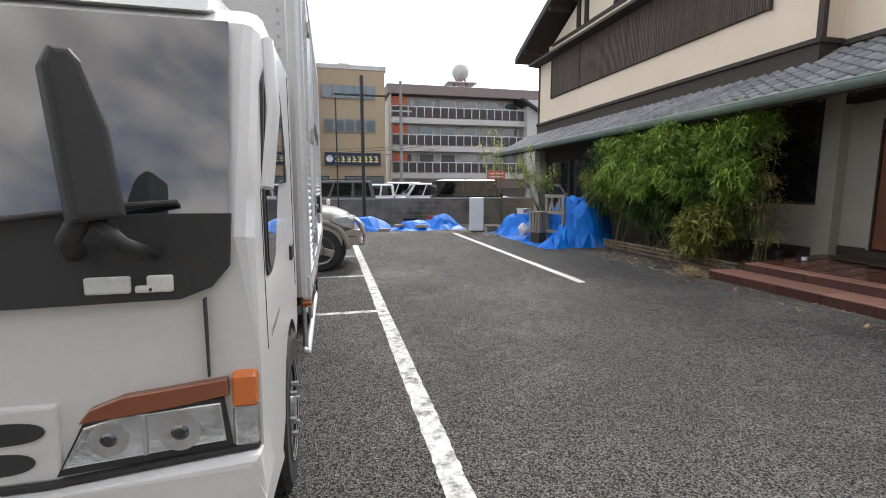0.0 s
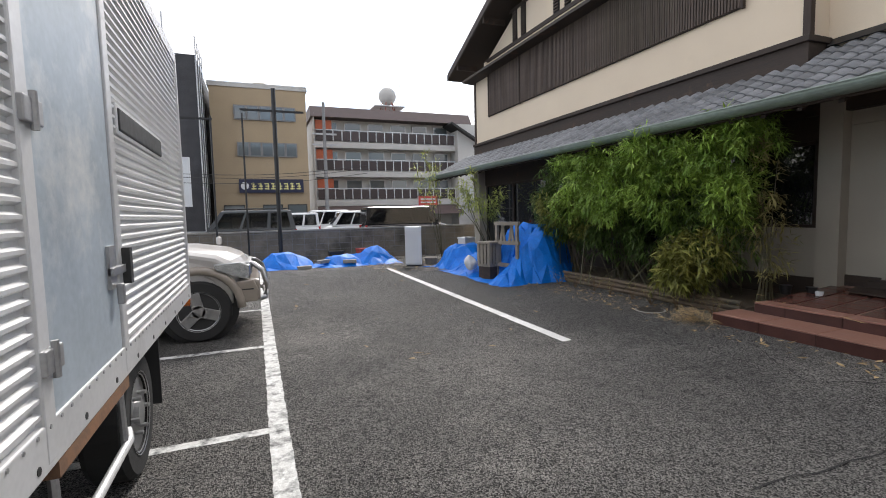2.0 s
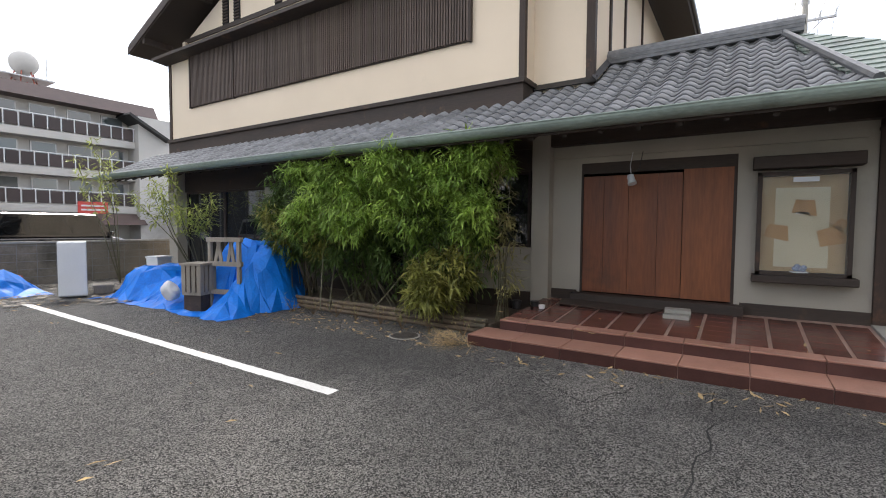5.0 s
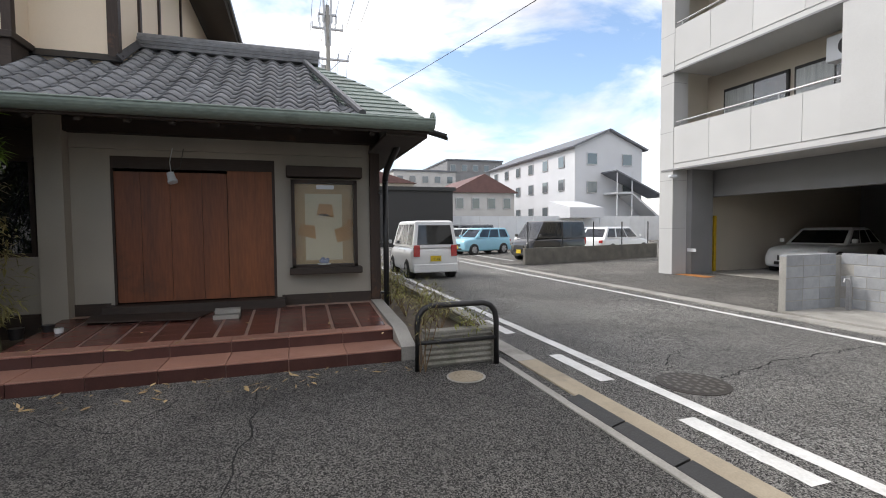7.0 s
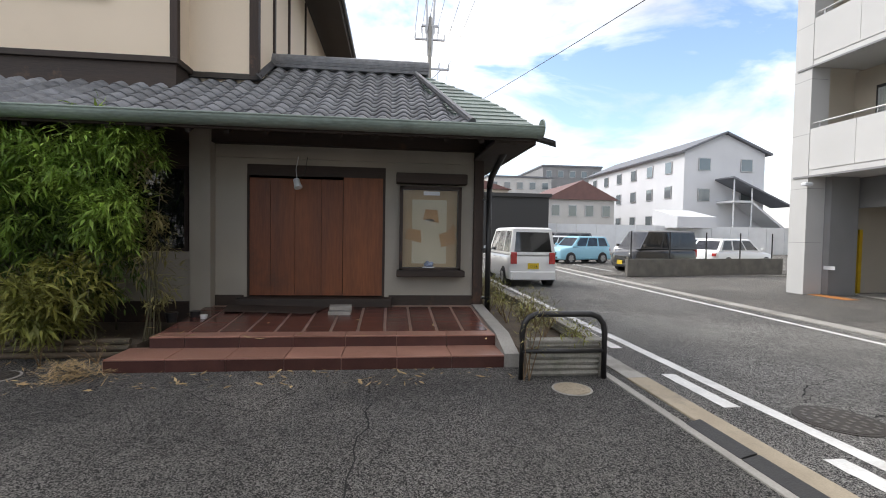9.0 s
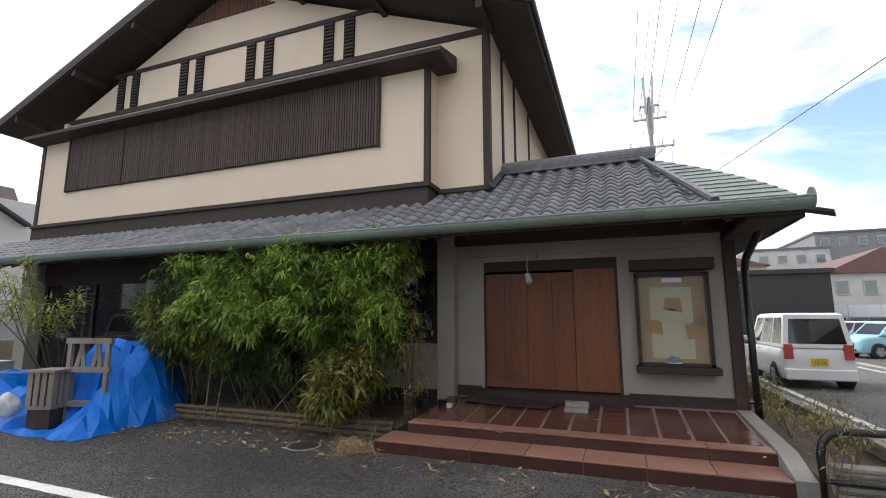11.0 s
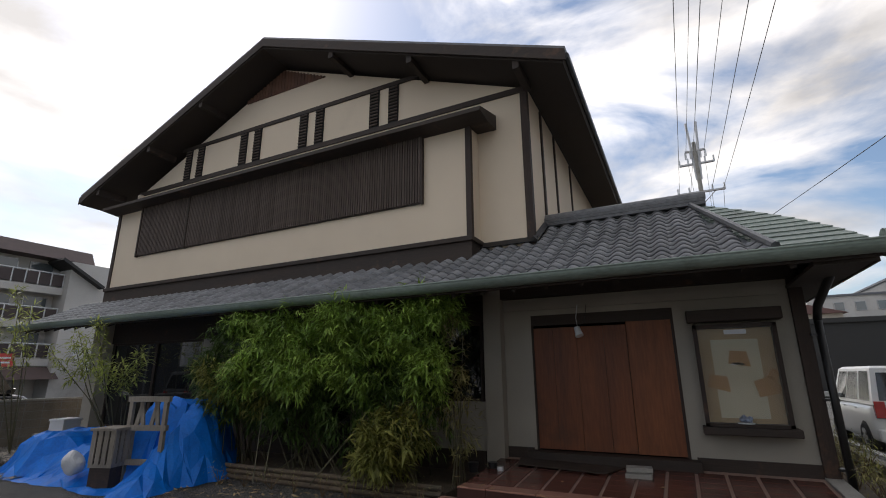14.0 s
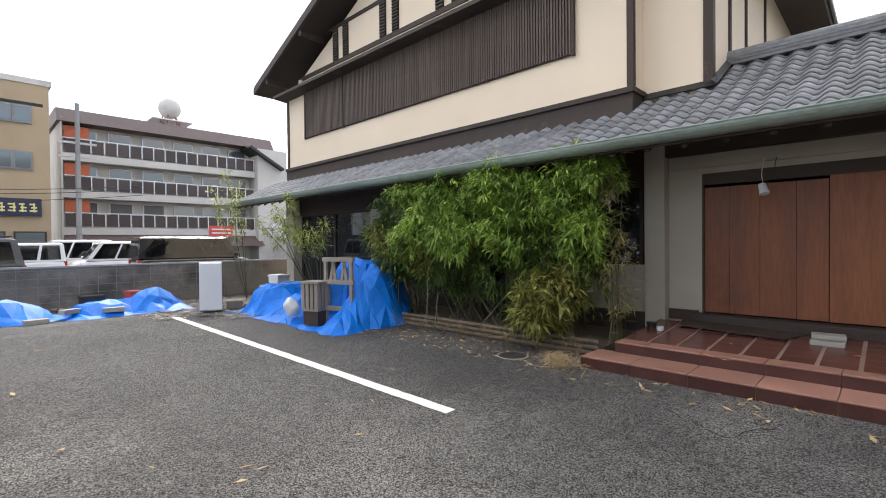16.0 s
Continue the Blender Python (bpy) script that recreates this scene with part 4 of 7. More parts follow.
def loft(stations, bm=None):
    """Closed hull through stations (x, half width low, half width belt, half width top, z low, z belt, z top), rounded at the corners."""
    bm = bm or bmesh.new()
    rings = []
    for x, w0, w1, w2, z0, z1, z2 in stations:
        h = z2 - z1
        half = [(w0 * 0.9, z0), (w0, z0 + 0.05), (w1, z0 + (z1 - z0) * 0.55), (w1, z1), (w1 * 0.4 + w2 * 0.6, z1 + h * 0.8), (w2 * 0.86, z2)]
        ring = [bm.verts.new((x, y, z)) for y, z in half] + [bm.verts.new((x, -y, z)) for y, z in reversed(half)]
        rings.append(ring)
    k = len(rings[0])
    for a, b in zip(rings, rings[1:]):
        for i in range(k):
            j = (i + 1) % k
            bm.faces.new((a[i], a[j], b[j], b[i]))
    bm.faces.new(rings[0][::-1])
    bm.faces.new(rings[-1])
    return bm


def wheel(parent, x, y, r, w, side, spokes=5, steel=False):
    # Core disc darker than the spokes: the shade in their gaps is its colour.
    wh = part("wheel", disc((x, y, r), (0, 1, 0), r * 0.6, w * 0.8, seg=24), M_TRIM if spokes == 3 else M_RIMD, parent)
    tb = bmesh.new()
    n = 28
    prof = [(r * 0.62, -w / 2), (r * 0.93, -w / 2), (r, -w * 0.36), (r, w * 0.36), (r * 0.93, w / 2), (r * 0.62, w / 2)]
    rings = [[tb.verts.new((x + q * math.cos(a), y + o, r + q * math.sin(a))) for q, o in prof] for a in (2 * math.pi * i / n for i in range(n))]
    for i in range(n):
        a, b = rings[i], rings[(i + 1) % n]
        for k in range(len(prof)):
            j = (k + 1) % len(prof)
            tb.faces.new((a[k], a[j], b[j], b[k]))
    part("tyre", tb, M_TYRE, wh)
    f = y + side * w * 0.46
    rb = disc((x, f, r), (0, 1, 0), r * 0.2, 0.03, seg=16)
    if steel:
        disc((x, f - side * 0.05, r), (0, side, 0), r * 0.6, 0.03, rb, r2=r * 0.5)
        for k in range(6):
            a = k * math.pi / 3
            disc((x + r * 0.32 * math.cos(a), f, r + r * 0.32 * math.sin(a)), (0, 1, 0), 0.014, 0.06, rb, seg=6)
    else:
        for k in range(spokes):
            a = 2 * math.pi * k / spokes + 0.3
            b = box(r * 0.1, r * 0.62, -0.015, 0.015, -r * (0.15 if spokes > 3 else 0.17), r * (0.15 if spokes > 3 else 0.17), bevel=0.006)
            b.transform(Matrix.Translation((x, f, r)) @ Matrix.Rotation(a, 4, "Y"))
            tmp = bpy.data.meshes.new("t")
            b.to_mesh(tmp)
            b.free()
            rb.from_mesh(tmp)
            bpy.data.meshes.remove(tmp)
    for k in range(24):
        a, c = 2 * math.pi * k / 24, 2 * math.pi * (k + 1) / 24
        q = [(x + rr * math.cos(t), f + o, r + rr * math.sin(t)) for rr, o, t in ((r * 0.6, 0, a), (r * 0.6, 0, c), (r * 0.66, side * 0.012, c), (r * 0.66, side * 0.012, a))]
        rb.faces.new([rb.verts.new(p) for p in q])
    part("rim", rb, M_RIM, wh)
    return wh


def car(label, L, Wd, H, body_m, at, hood=0.25, belt=0.95, nose=0.75, tail=0.0, rake=0.5, rear_rake=0.15, r=0.3, plate=None, plate_text="", name="car", category="car", rack=False, suv=False, tail_h=None, hull=None, spokes=5):
    """A passenger car; its nose points along +x."""
    t = thing(name, label, category, *at[:2], 0.006, at[2])
    hw, x0, x1 = Wd / 2, -L / 2, L / 2
    xh = x1 - hood * L                     # foot of the windscreen
    xt = x0 + tail * L                     # foot of the rear window
    gl = 0.26 if suv else 0.18
    zh = belt - 0.02
    th = tail_h or belt
    st = [(x0, hw * 0.86, hw * 0.9, hw * 0.84, gl + 0.12, 0.6, th * 0.92), (x0 + 0.12, hw * 0.97, hw, hw * 0.93, gl, 0.62, th), (xt + 0.25, hw, hw, hw * 0.95, gl, 0.62, belt), (0, hw, hw, hw * 0.96, gl, 0.62, belt), (xh, hw, hw, hw * 0.94, gl, 0.62, zh), (x1 - 0.35, hw * 0.98, hw * 0.99, hw * 0.88, gl, 0.58, nose + 0.1), (x1 - 0.1, hw * 0.9, hw * 0.92, hw * 0.76, gl, 0.5, nose), (x1, hw * 0.72, hw * 0.76, hw * 0.62, gl + 0.1, 0.42, nose - 0.12)]
    if suv:
        st[-2] = (x1 - 0.06, hw * 0.95, hw * 0.97, hw * 0.9, gl, 0.6, nose + 0.04)
        st[-1] = (x1, hw * 0.9, hw * 0.92, hw * 0.86, gl + 0.08, 0.6, nose - 0.02)
        st.insert(-3, (xh + 0.3, hw, hw, hw * 0.93, gl, 0.66, zh))
    if hull:
        part("body", hull, body_m, t)
    else:
        body = part("body", loft(st), body_m, t, smooth=True)
        sub = body.modifiers.new("round", "SUBSURF")
        sub.levels = sub.render_levels = 2
    # greenhouse
    tw, tx1, tx0 = hw * 0.78, xh - rake, xt + rear_rake
    zt = H - 0.05
    B = [(xh + 0.05, hw * 0.93), (xt + 0.02, hw * 0.93)]
    pillars = bmesh.new()
    low = [(xh + 0.05, hw * 0.92), (xt + 0.02, hw * 0.92), (xt + 0.02, -hw * 0.92), (xh + 0.05, -hw * 0.92)]
    top = [(tx1, tw), (tx0, tw), (tx0, -tw), (tx1, -tw)]
    lo = [pillars.verts.new((x, y, belt - 0.04)) for x, y in low]
    hi = [pillars.verts.new((x, y, zt)) for x, y in top]
    cap = [pillars.verts.new((x * 0.93 + 0.07 * (tx0 + tx1) / 2, y * 0.86, H)) for x, y in top]
    for i in range(4):
        j = (i + 1) % 4
        pillars.faces.new((lo[i], lo[j], hi[j], hi[i]))
        pillars.faces.new((hi[i], hi[j], cap[j], cap[i]))
    pillars.faces.new(lo[::-1])
    pillars.faces.new(cap)
    part("cabin", pillars, body_m, t)

    def pane(i, j, u0, u1, v0=0.1, v1=0.92, nm="window"):
        a0, a1 = Vector((*low[i], belt - 0.04)), Vector((*low[j], belt - 0.04))
        b0, b1 = Vector((*top[i], zt)), Vector((*top[j], zt))
        q = [(a0.lerp(a1, u)).lerp(b0.lerp(b1, u), v) for u, v in ((u0, v0), (u1, v0), (u1, v1), (u0, v1))]
        n = (q[1] - q[0]).cross(q[3] - q[0]).normalized()
        c = sum(q, Vector()) / 4
        if n.dot(c - Vector((0, 0, c.z))) < 0:
            n = -n
        bm = bmesh.new()
        f = bm.faces.new([bm.verts.new(p + n * 0.006) for p in q])
        bmesh.ops.solidify(bm, geom=[f], thickness=0.004)
        part(nm, bm, M_CARGLASS, t)
    for s in ((0, 1), (3, 2)):
        pane(*s, 0.06, 0.34)
        pane(*s, 0.37, 0.66)
        pane(*s, 0.7, 0.94)
    pane(3, 0, 0.06, 0.94, nm="windscreen")
    pane(1, 2, 0.08, 0.92, 0.12, 0.88, nm="rear_window")
    for s in (-1, 1):
        for wx in (x1 - L * (0.15 if hull else 0.19), x0 + L * 0.18):
            if not hull:
                part("wheel_arch", disc((wx, s * (hw - 0.095), r + 0.01), (0, 1, 0), r * 1.13, 0.2, seg=28), M_TRIM, t)
            wheel(t, wx, s * (hw - 0.08 - 0.04 * bool(hull)), r, 0.24, s, spokes)
        if not hull:
            part("headlight", quad_slab((x1 - 0.28, s * hw * 0.93, nose - 0.22), (x1 - 0.06, s * hw * 0.62, nose - 0.2), (x1 - 0.09, s * hw * 0.6, nose - 0.06), (x1 - 0.32, s * hw * 0.9, nose - 0.04), 0.03 * s), M_HEAD, t, "clear headlight")
        part("tail_light", box(x0 - 0.012, x0 + 0.1, s * hw * 0.78 - 0.09, s * hw * 0.78 + 0.09, 0.68, 0.68 + (0.34 if H > 1.6 else 0.14), bevel=0.01), M_TAIL, t, "red tail light")
        part("mirror", box(xh - 0.12, xh - 0.02, s * (hw + 0.08) - 0.07, s * (hw + 0.08) + 0.07, belt + 0.02, belt + 0.15, bevel=0.02), body_m, t)
        part("door_handle", box(0.1, 0.24, s * (hw + 0.004) - 0.012, s * (hw + 0.004) + 0.012, belt - 0.15, belt - 0.12), body_m, t)
        part("door_handle", box(-0.75, -0.61, s * (hw + 0.004) - 0.012, s * (hw + 0.004) + 0.012, belt - 0.15, belt - 0.12), body_m, t)
    part("bumper", box(x0 - 0.05, x0 + 0.1, -hw * 0.92, hw * 0.92, gl + 0.03, gl + 0.28, bevel=0.03), body_m, t)
    if not hull:
        part("grille", box(x1 - 0.08, x1 + 0.01, -hw * 0.45, hw * 0.45, nose - 0.36, nose - 0.2, bevel=0.01), M_TRIM, t)
    if not hull:
        part("lower_intake", box(x1 - 0.1, x1 + 0.005, -hw * 0.55, hw * 0.55, gl + 0.1, gl + 0.2, bevel=0.01), M_TRIM, t)
    if plate:
        for xx, rz in ((x0 - 0.06, -90), (x1 + 0.015, 90)):
            zz = 0.62 if xx < 0 and H > 1.6 else 0.42
            if xx < 0:
                xx = x0 - 0.02 if H > 1.6 else xx
            pb = part("number_plate", box(xx - 0.006, xx + 0.006, -0.165, 0.165, zz - 0.082, zz + 0.082), plate, t)
            if plate_text:
                text_part(plate_text, 0.1, Matrix.Translation((xx + (0.007 if xx > 0 else -0.007), 0, zz - 0.02)) @ Euler((radians(90), 0, radians(rz))).to_matrix().to_4x4(), pb, M_INK)
    if rack:
        for s in (-1, 1):
            part("roof_rail", rod([(tx1 - 0.1, s * tw * 0.85, H + 0.06), (tx0 + 0.1, s * tw * 0.85, H + 0.06)], 0.02), M_BLACK, t)
        for u in (0.2, 0.5, 0.8):
            xx = tx1 + (tx0 - tx1) * u
            part("roof_bar", rod([(xx, -tw * 0.85, H + 0.05), (xx, tw * 0.85, H + 0.05)], 0.018), M_BLACK, t)
    return t


# white kei van by the planter, tail to the camera
kei = car("white kei van parked on the street, yellow plate", 3.4, 1.48, 1.75, P_WHITE, (15.8, -0.72, 0), hood=0.13, belt=0.98, nose=0.86, tail=0.0, rake=0.55, rear_rake=0.12, r=0.27, plate=M_PLATE_Y, plate_text="12-14", category="van", name="kei_van")
car("sky-blue small hatchback parked in a street-side lot", 3.5, 1.5, 1.5, P_BLUE, (26.0, -7.0, 108), hood=0.24, belt=0.95, nose=0.82, rake=0.5, rear_rake=0.3, r=0.29, plate=M_PLATE_Y)
car("black boxy van parked behind the block wall", 3.4, 1.6, 1.8, P_BLACK, (20.3, -8.1, 100), hood=0.14, belt=1.05, nose=0.9, rake=0.45, rear_rake=0.08, r=0.3, plate=M_PLATE_Y, category="van", name="van")
car("white estate car parked in the lot", 4.3, 1.75, 1.5, P_WHITE, (26.0, -13.8, 285), hood=0.28, belt=0.95, tail=0.06, rake=0.6, rear_rake=0.45)
car("white hatchback parked in the lot", 4.1, 1.7, 1.5, P_WHITE, (22.0, -13.2, 285), hood=0.27, belt=0.95, tail=0.04, rake=0.6, rear_rake=0.4)
car("white car parked in a row in the lot", 4.2, 1.7, 1.5, P_WHITE, (29.5, -6.6, 100), hood=0.26, belt=0.95, tail=0.05, rake=0.6, rear_rake=0.4)
car("dark grey minivan parked in the lot", 4.5, 1.7, 1.75, P_GREY, (33, -8.6, 100), hood=0.2, belt=1.0, rake=0.6, rear_rake=0.2, name="van", category="van")
car("white minivan parked in the lot", 4.5, 1.7, 1.7, P_WHITE, (34, -15.5, 100), hood=0.2, belt=1.0, rake=0.6, rear_rake=0.2, name="van", category="van")
car("dark saloon parked in the lot", 4.5, 1.7, 1.5, P_GREY, (36, -19, 175), hood=0.27, belt=0.95, tail=0.1, rake=0.6, rear_rake=0.5)
car("white saloon with a wide black grille parked in the garage", 4.6, 1.8, 1.42, P_WHITE, (11.7, -13.5, 102), hood=0.33, belt=0.92, nose=0.78, tail=0.1, rake=0.7, rear_rake=0.7, r=0.33, plate=M_PLATE_W)
# beyond the far wall
car("black minivan parked beyond the block wall", 4.6, 1.75, 1.95, P_BLACK, (7.9, 26, 0), hood=0.14, belt=1.1, nose=0.95, rake=0.5, rear_rake=0.1, r=0.32, name="van", category="van")
car("white van parked beyond the block wall", 3.4, 1.6, 1.8, P_WHITE, (5.6, 29, 180), hood=0.16, belt=1.0, nose=0.9, rake=0.5, rear_rake=0.1, name="van", category="van")
car("white van parked beyond the block wall", 3.4, 1.6, 1.9, P_WHITE, (4.3, 32, 180), hood=0.16, belt=1.0, nose=0.9, rake=0.5, rear_rake=0.1, name="van", category="van")
car("dark off-road car with a loaded roof rack beyond the wall", 4.6, 1.8, 1.85, P_GREY, (-0.2, 23.6, 180), hood=0.26, belt=1.05, nose=0.95, rake=0.5, rear_rake=0.2, r=0.36, rack=True, suv=True)
car("white kei van parked beyond the block wall", 3.4, 1.5, 1.75, P_WHITE, (2.2, 30, 180), hood=0.15, belt=1.0, nose=0.9, rake=0.5, rear_rake=0.1, name="van", category="van")

# silver off-road car in the bay
P_SAND = paint("sand_beige_paint", (0.3, 0.26, 0.22))


def off_road_hull():
    """Slab-sided body with open wheel arches, drawn in towards the nose."""
    def arch(cx, r):
        return [(cx + r * math.cos(a), 0.4 + r * math.sin(a)) for a in (-0.12 + (math.pi + 0.24) * k / 12 for k in range(13))]
    prof = [(-2.3, 0.5), (-2.28, 1.16), (-1.6, 1.2), (0.7, 1.2), (0.9, 1.2), (1.5, 1.18), (1.95, 1.11), (2.14, 1.03), (2.2, 0.94), (2.2, 0.46), (2.12, 0.42)]
    prof += arch(1.61, 0.46) + [(0.9, 0.33), (-0.95, 0.33)] + arch(-1.472, 0.46)
    bm = bmesh.new()
    rows = []
    for y, k in ((-0.88, 0), (-0.9, 0.4), (-0.9, 0.7), (-0.84, 1), (-0.5, 1), (0, 1), (0.5, 1), (0.84, 1), (0.9, 0.7), (0.9, 0.4), (0.88, 0)):
        row = []
        for x, z in prof:
            zz = z
            if z > 1.0:
                zz = z - 0.13 * (1 - k) - 0.03 * (abs(y) > 0.6)
            inn = max(0.0, (x - 1.5) / 0.7) if x > 1.5 else 0.0
            row.append(bm.verts.new((x - 0.2 * inn * (abs(y) / 0.9) ** 3, y * (1 - 0.07 * inn * inn), zz)))
        rows.append(row)
    n = len(prof)
    for a, b in zip(rows, rows[1:]):
        for q in range(n):
            bm.faces.new((a[q], a[(q + 1) % n], b[(q + 1) % n], b[q]))
    for row in (rows[0][::-1], rows[-1]):
        bmesh.ops.triangulate(bm, faces=[bm.faces.new(row)])
    return bm


suv = car("champagne silver off-road car with a chrome nudge bar", 4.6, 1.82, 1.82, P_SILVER, (-1.84, 9.45, 0), hood=0.33, belt=1.14, nose=1.0, rake=0.55, rear_rake=0.2, r=0.385, suv=True, category="off-road car", hull=off_road_hull(), spokes=3)
bar = part("nudge_bar", rod([(2.2, -0.8, 0.5), (2.32, -0.7, 0.46), (2.4, -0.5, 0.45), (2.42, 0.0, 0.45), (2.4, 0.5, 0.45), (2.32, 0.7, 0.46), (2.2, 0.8, 0.5)], 0.036, seg=12), M_RIM, suv, "chrome nudge bar", smooth=True)
for s in (-1, 1):
    part("nudge_upright", rod([(2.4, s * 0.5, 0.45), (2.43, s * 0.5, 0.62), (2.38, s * 0.48, 0.82), (2.28, s * 0.42, 0.9), (2.22, s * 0.3, 0.92)], 0.036, seg=12), M_RIM, suv, smooth=True)
    lamp_b = part("headlight_unit", prism([(2.2, 0.76), (2.08, 0.78), (1.8, 0.9), (1.78, 0.97), (2.1, 0.98), (2.19, 0.93)], s * 0.9 - 0.05, s * 0.9 + 0.012, "y", bevel=0.008), M_HEAD, suv, "large clear wrap-round headlight")
    lamp_b.matrix_basis = pose(0.02, 0, 0, 0, 0, 0) @ Matrix.Translation((2.0, s * 0.9, 0)) @ Matrix.Rotation(-s * 0.16, 4, "Z") @ Matrix.Translation((-2.0, -s * 0.93, 0))
    part("headlight_front", box(2.1, 2.225, s * 0.62 - 0.17, s * 0.62 + 0.17, 0.77, 0.94, bevel=0.02), M_HEAD, suv, "clear headlight face")
    pts = [(1.61 + 0.5 * math.cos(a), s * 0.885, 0.4 + 0.5 * math.sin(a)) for a in (math.pi * k / 14 for k in range(15))]
    part("fender_flare", rod(pts, 0.055, seg=8), P_SAND, suv, "sand-beige wheel-arch flare", smooth=True)
    part("arch_liner", disc((1.61, s * 0.62, 0.42), (0, 1, 0), 0.47, 0.4, seg=24), M_TRIM, suv)
    part("arch_liner", disc((-1.472, s * 0.62, 0.42), (0, 1, 0), 0.47, 0.4, seg=24), M_TRIM, suv)
    part("bumper_end", prism([(2.08, 0.46), (2.3, 0.46), (2.32, 0.6), (2.26, 0.75), (2.06, 0.73)], s * 0.86 - 0.04, s * 0.86 + 0.04, "y", bevel=0.02), P_SAND, suv, "sand-beige bumper corner")
    part("bumper_groove", box(2.12, 2.26, s * 0.902 - 0.004, s * 0.902 + 0.004, 0.62, 0.635), M_TRIM, suv)
    part("sill", box(-0.95, 0.9, s * 0.9 - 0.03, s * 0.9 + 0.02, 0.36, 0.5, bevel=0.01), P_SAND, suv)
part("front_bumper", box(2.1, 2.34, -0.84, 0.84, 0.46, 0.75, bevel=0.04), P_SAND, suv)
part("grille_surround", box(2.12, 2.24, -0.44, 0.44, 0.77, 0.95, bevel=0.015), M_RIM, suv, "chrome grille")
for k in range(11):
    part("grille_slot", box(2.235, 2.246, -0.4 + k * 0.075, -0.35 + k * 0.075, 0.79, 0.93), M_TRIM, suv)
part("fender_mirror_stem", rod([(1.75, 0.78, 1.0), (1.77, 0.81, 1.14)], 0.018), M_TRIM, suv)
part("fender_mirror", box(1.73, 1.81, 0.75, 0.89, 1.13, 1.26, bevel=0.03), P_SILVER, suv)

# ---- truck ----
P_TRUCK = paint("white_truck_paint", (0.62, 0.62, 0.61), 0.35, dirt=(0.52, 0.5, 0.47))
M_ALU = mat("dull_aluminium", (0.68, 0.68, 0.68), (0.58, 0.58, 0.58), rough=0.42, metal=0.35, scale=1.5, fine=40, bump=0.02, dirt=(0.42, 0.41, 0.4), dirt_at=0.64)
M_ALUD = mat("blue_grey_door_sheet", (0.44, 0.5, 0.55), (0.34, 0.39, 0.43), rough=0.45, metal=0.3, scale=4, fine=30, bump=0.03, dirt=(0.7, 0.7, 0.68), dirt_at=0.57)
M_RUSTY = mat("rusty_brown_sill", (0.24, 0.12, 0.06), (0.14, 0.08, 0.05), rough=0.9, scale=8, fine=60)
truck = thing("box_truck", "white cab-over truck with a ribbed aluminium box body", "truck", -1.08, 1.4, 0, -90)
# local: nose at x = 0, tail towards -x; the lot's side is +y
cw = 0.86
prof = [(-0.06, 0.42), (0.0, 0.46), (0.0, 0.66), (-0.02, 1.0), (-0.05, 1.36), (-0.4, 2.06), (-0.52, 2.14), (-1.5, 2.18), (-1.56, 2.12), (-1.56, 0.95)]
arch = [(-0.98 - 0.47 * math.cos(a), 0.4 + 0.5 * math.sin(a)) for a in (0.35 + (math.pi - 0.35) * k / 10 for k in range(11))]
prof += [p for p in arch] + [(-0.5, 0.4)]
part("cab", prism(prof, -cw, cw, "y", bevel=0.06), P_TRUCK, truck)
part("windscreen", quad_slab((-0.048, -cw + 0.12, 1.42), (-0.048, cw - 0.07, 1.42), (-0.385, cw - 0.1, 2.05), (-0.385, -cw + 0.18, 2.05), 0.012), M_CARGLASS, truck)
sc = prism([(-0.68, 1.17), (0.66, 1.19), (0.74, 1.22), (0.79, 1.28), (0.8, 1.43), (-0.8, 1.43), (-0.79, 1.26), (-0.74, 1.2)], 0.0, 0.018, "x", bevel=0.004)
sc.transform(Matrix.Translation((-0.024, 0, 0)) @ Matrix.Translation((0, 0, 1.17)) @ Matrix.Rotation(radians(-5), 4, "Y") @ Matrix.Translation((0, 0, -1.17)))
part("scuttle_panel", sc, M_TRIM, truck, "black panel under the windscreen")
for y0, y1, z1 in ((0.43, 0.54, 1.262), (0.55, 0.6, 1.235), (0.58, 0.645, 1.262)):
    part("badge", box(-0.02, 0.0, y0, y1, 1.215, z1, bevel=0.006), M_PLATE_W, truck, "pale badge shape")
part("bonnet_seam", box(-0.03, -0.002, 0.718, 0.722, 0.96, 1.19), M_TRIM, truck)
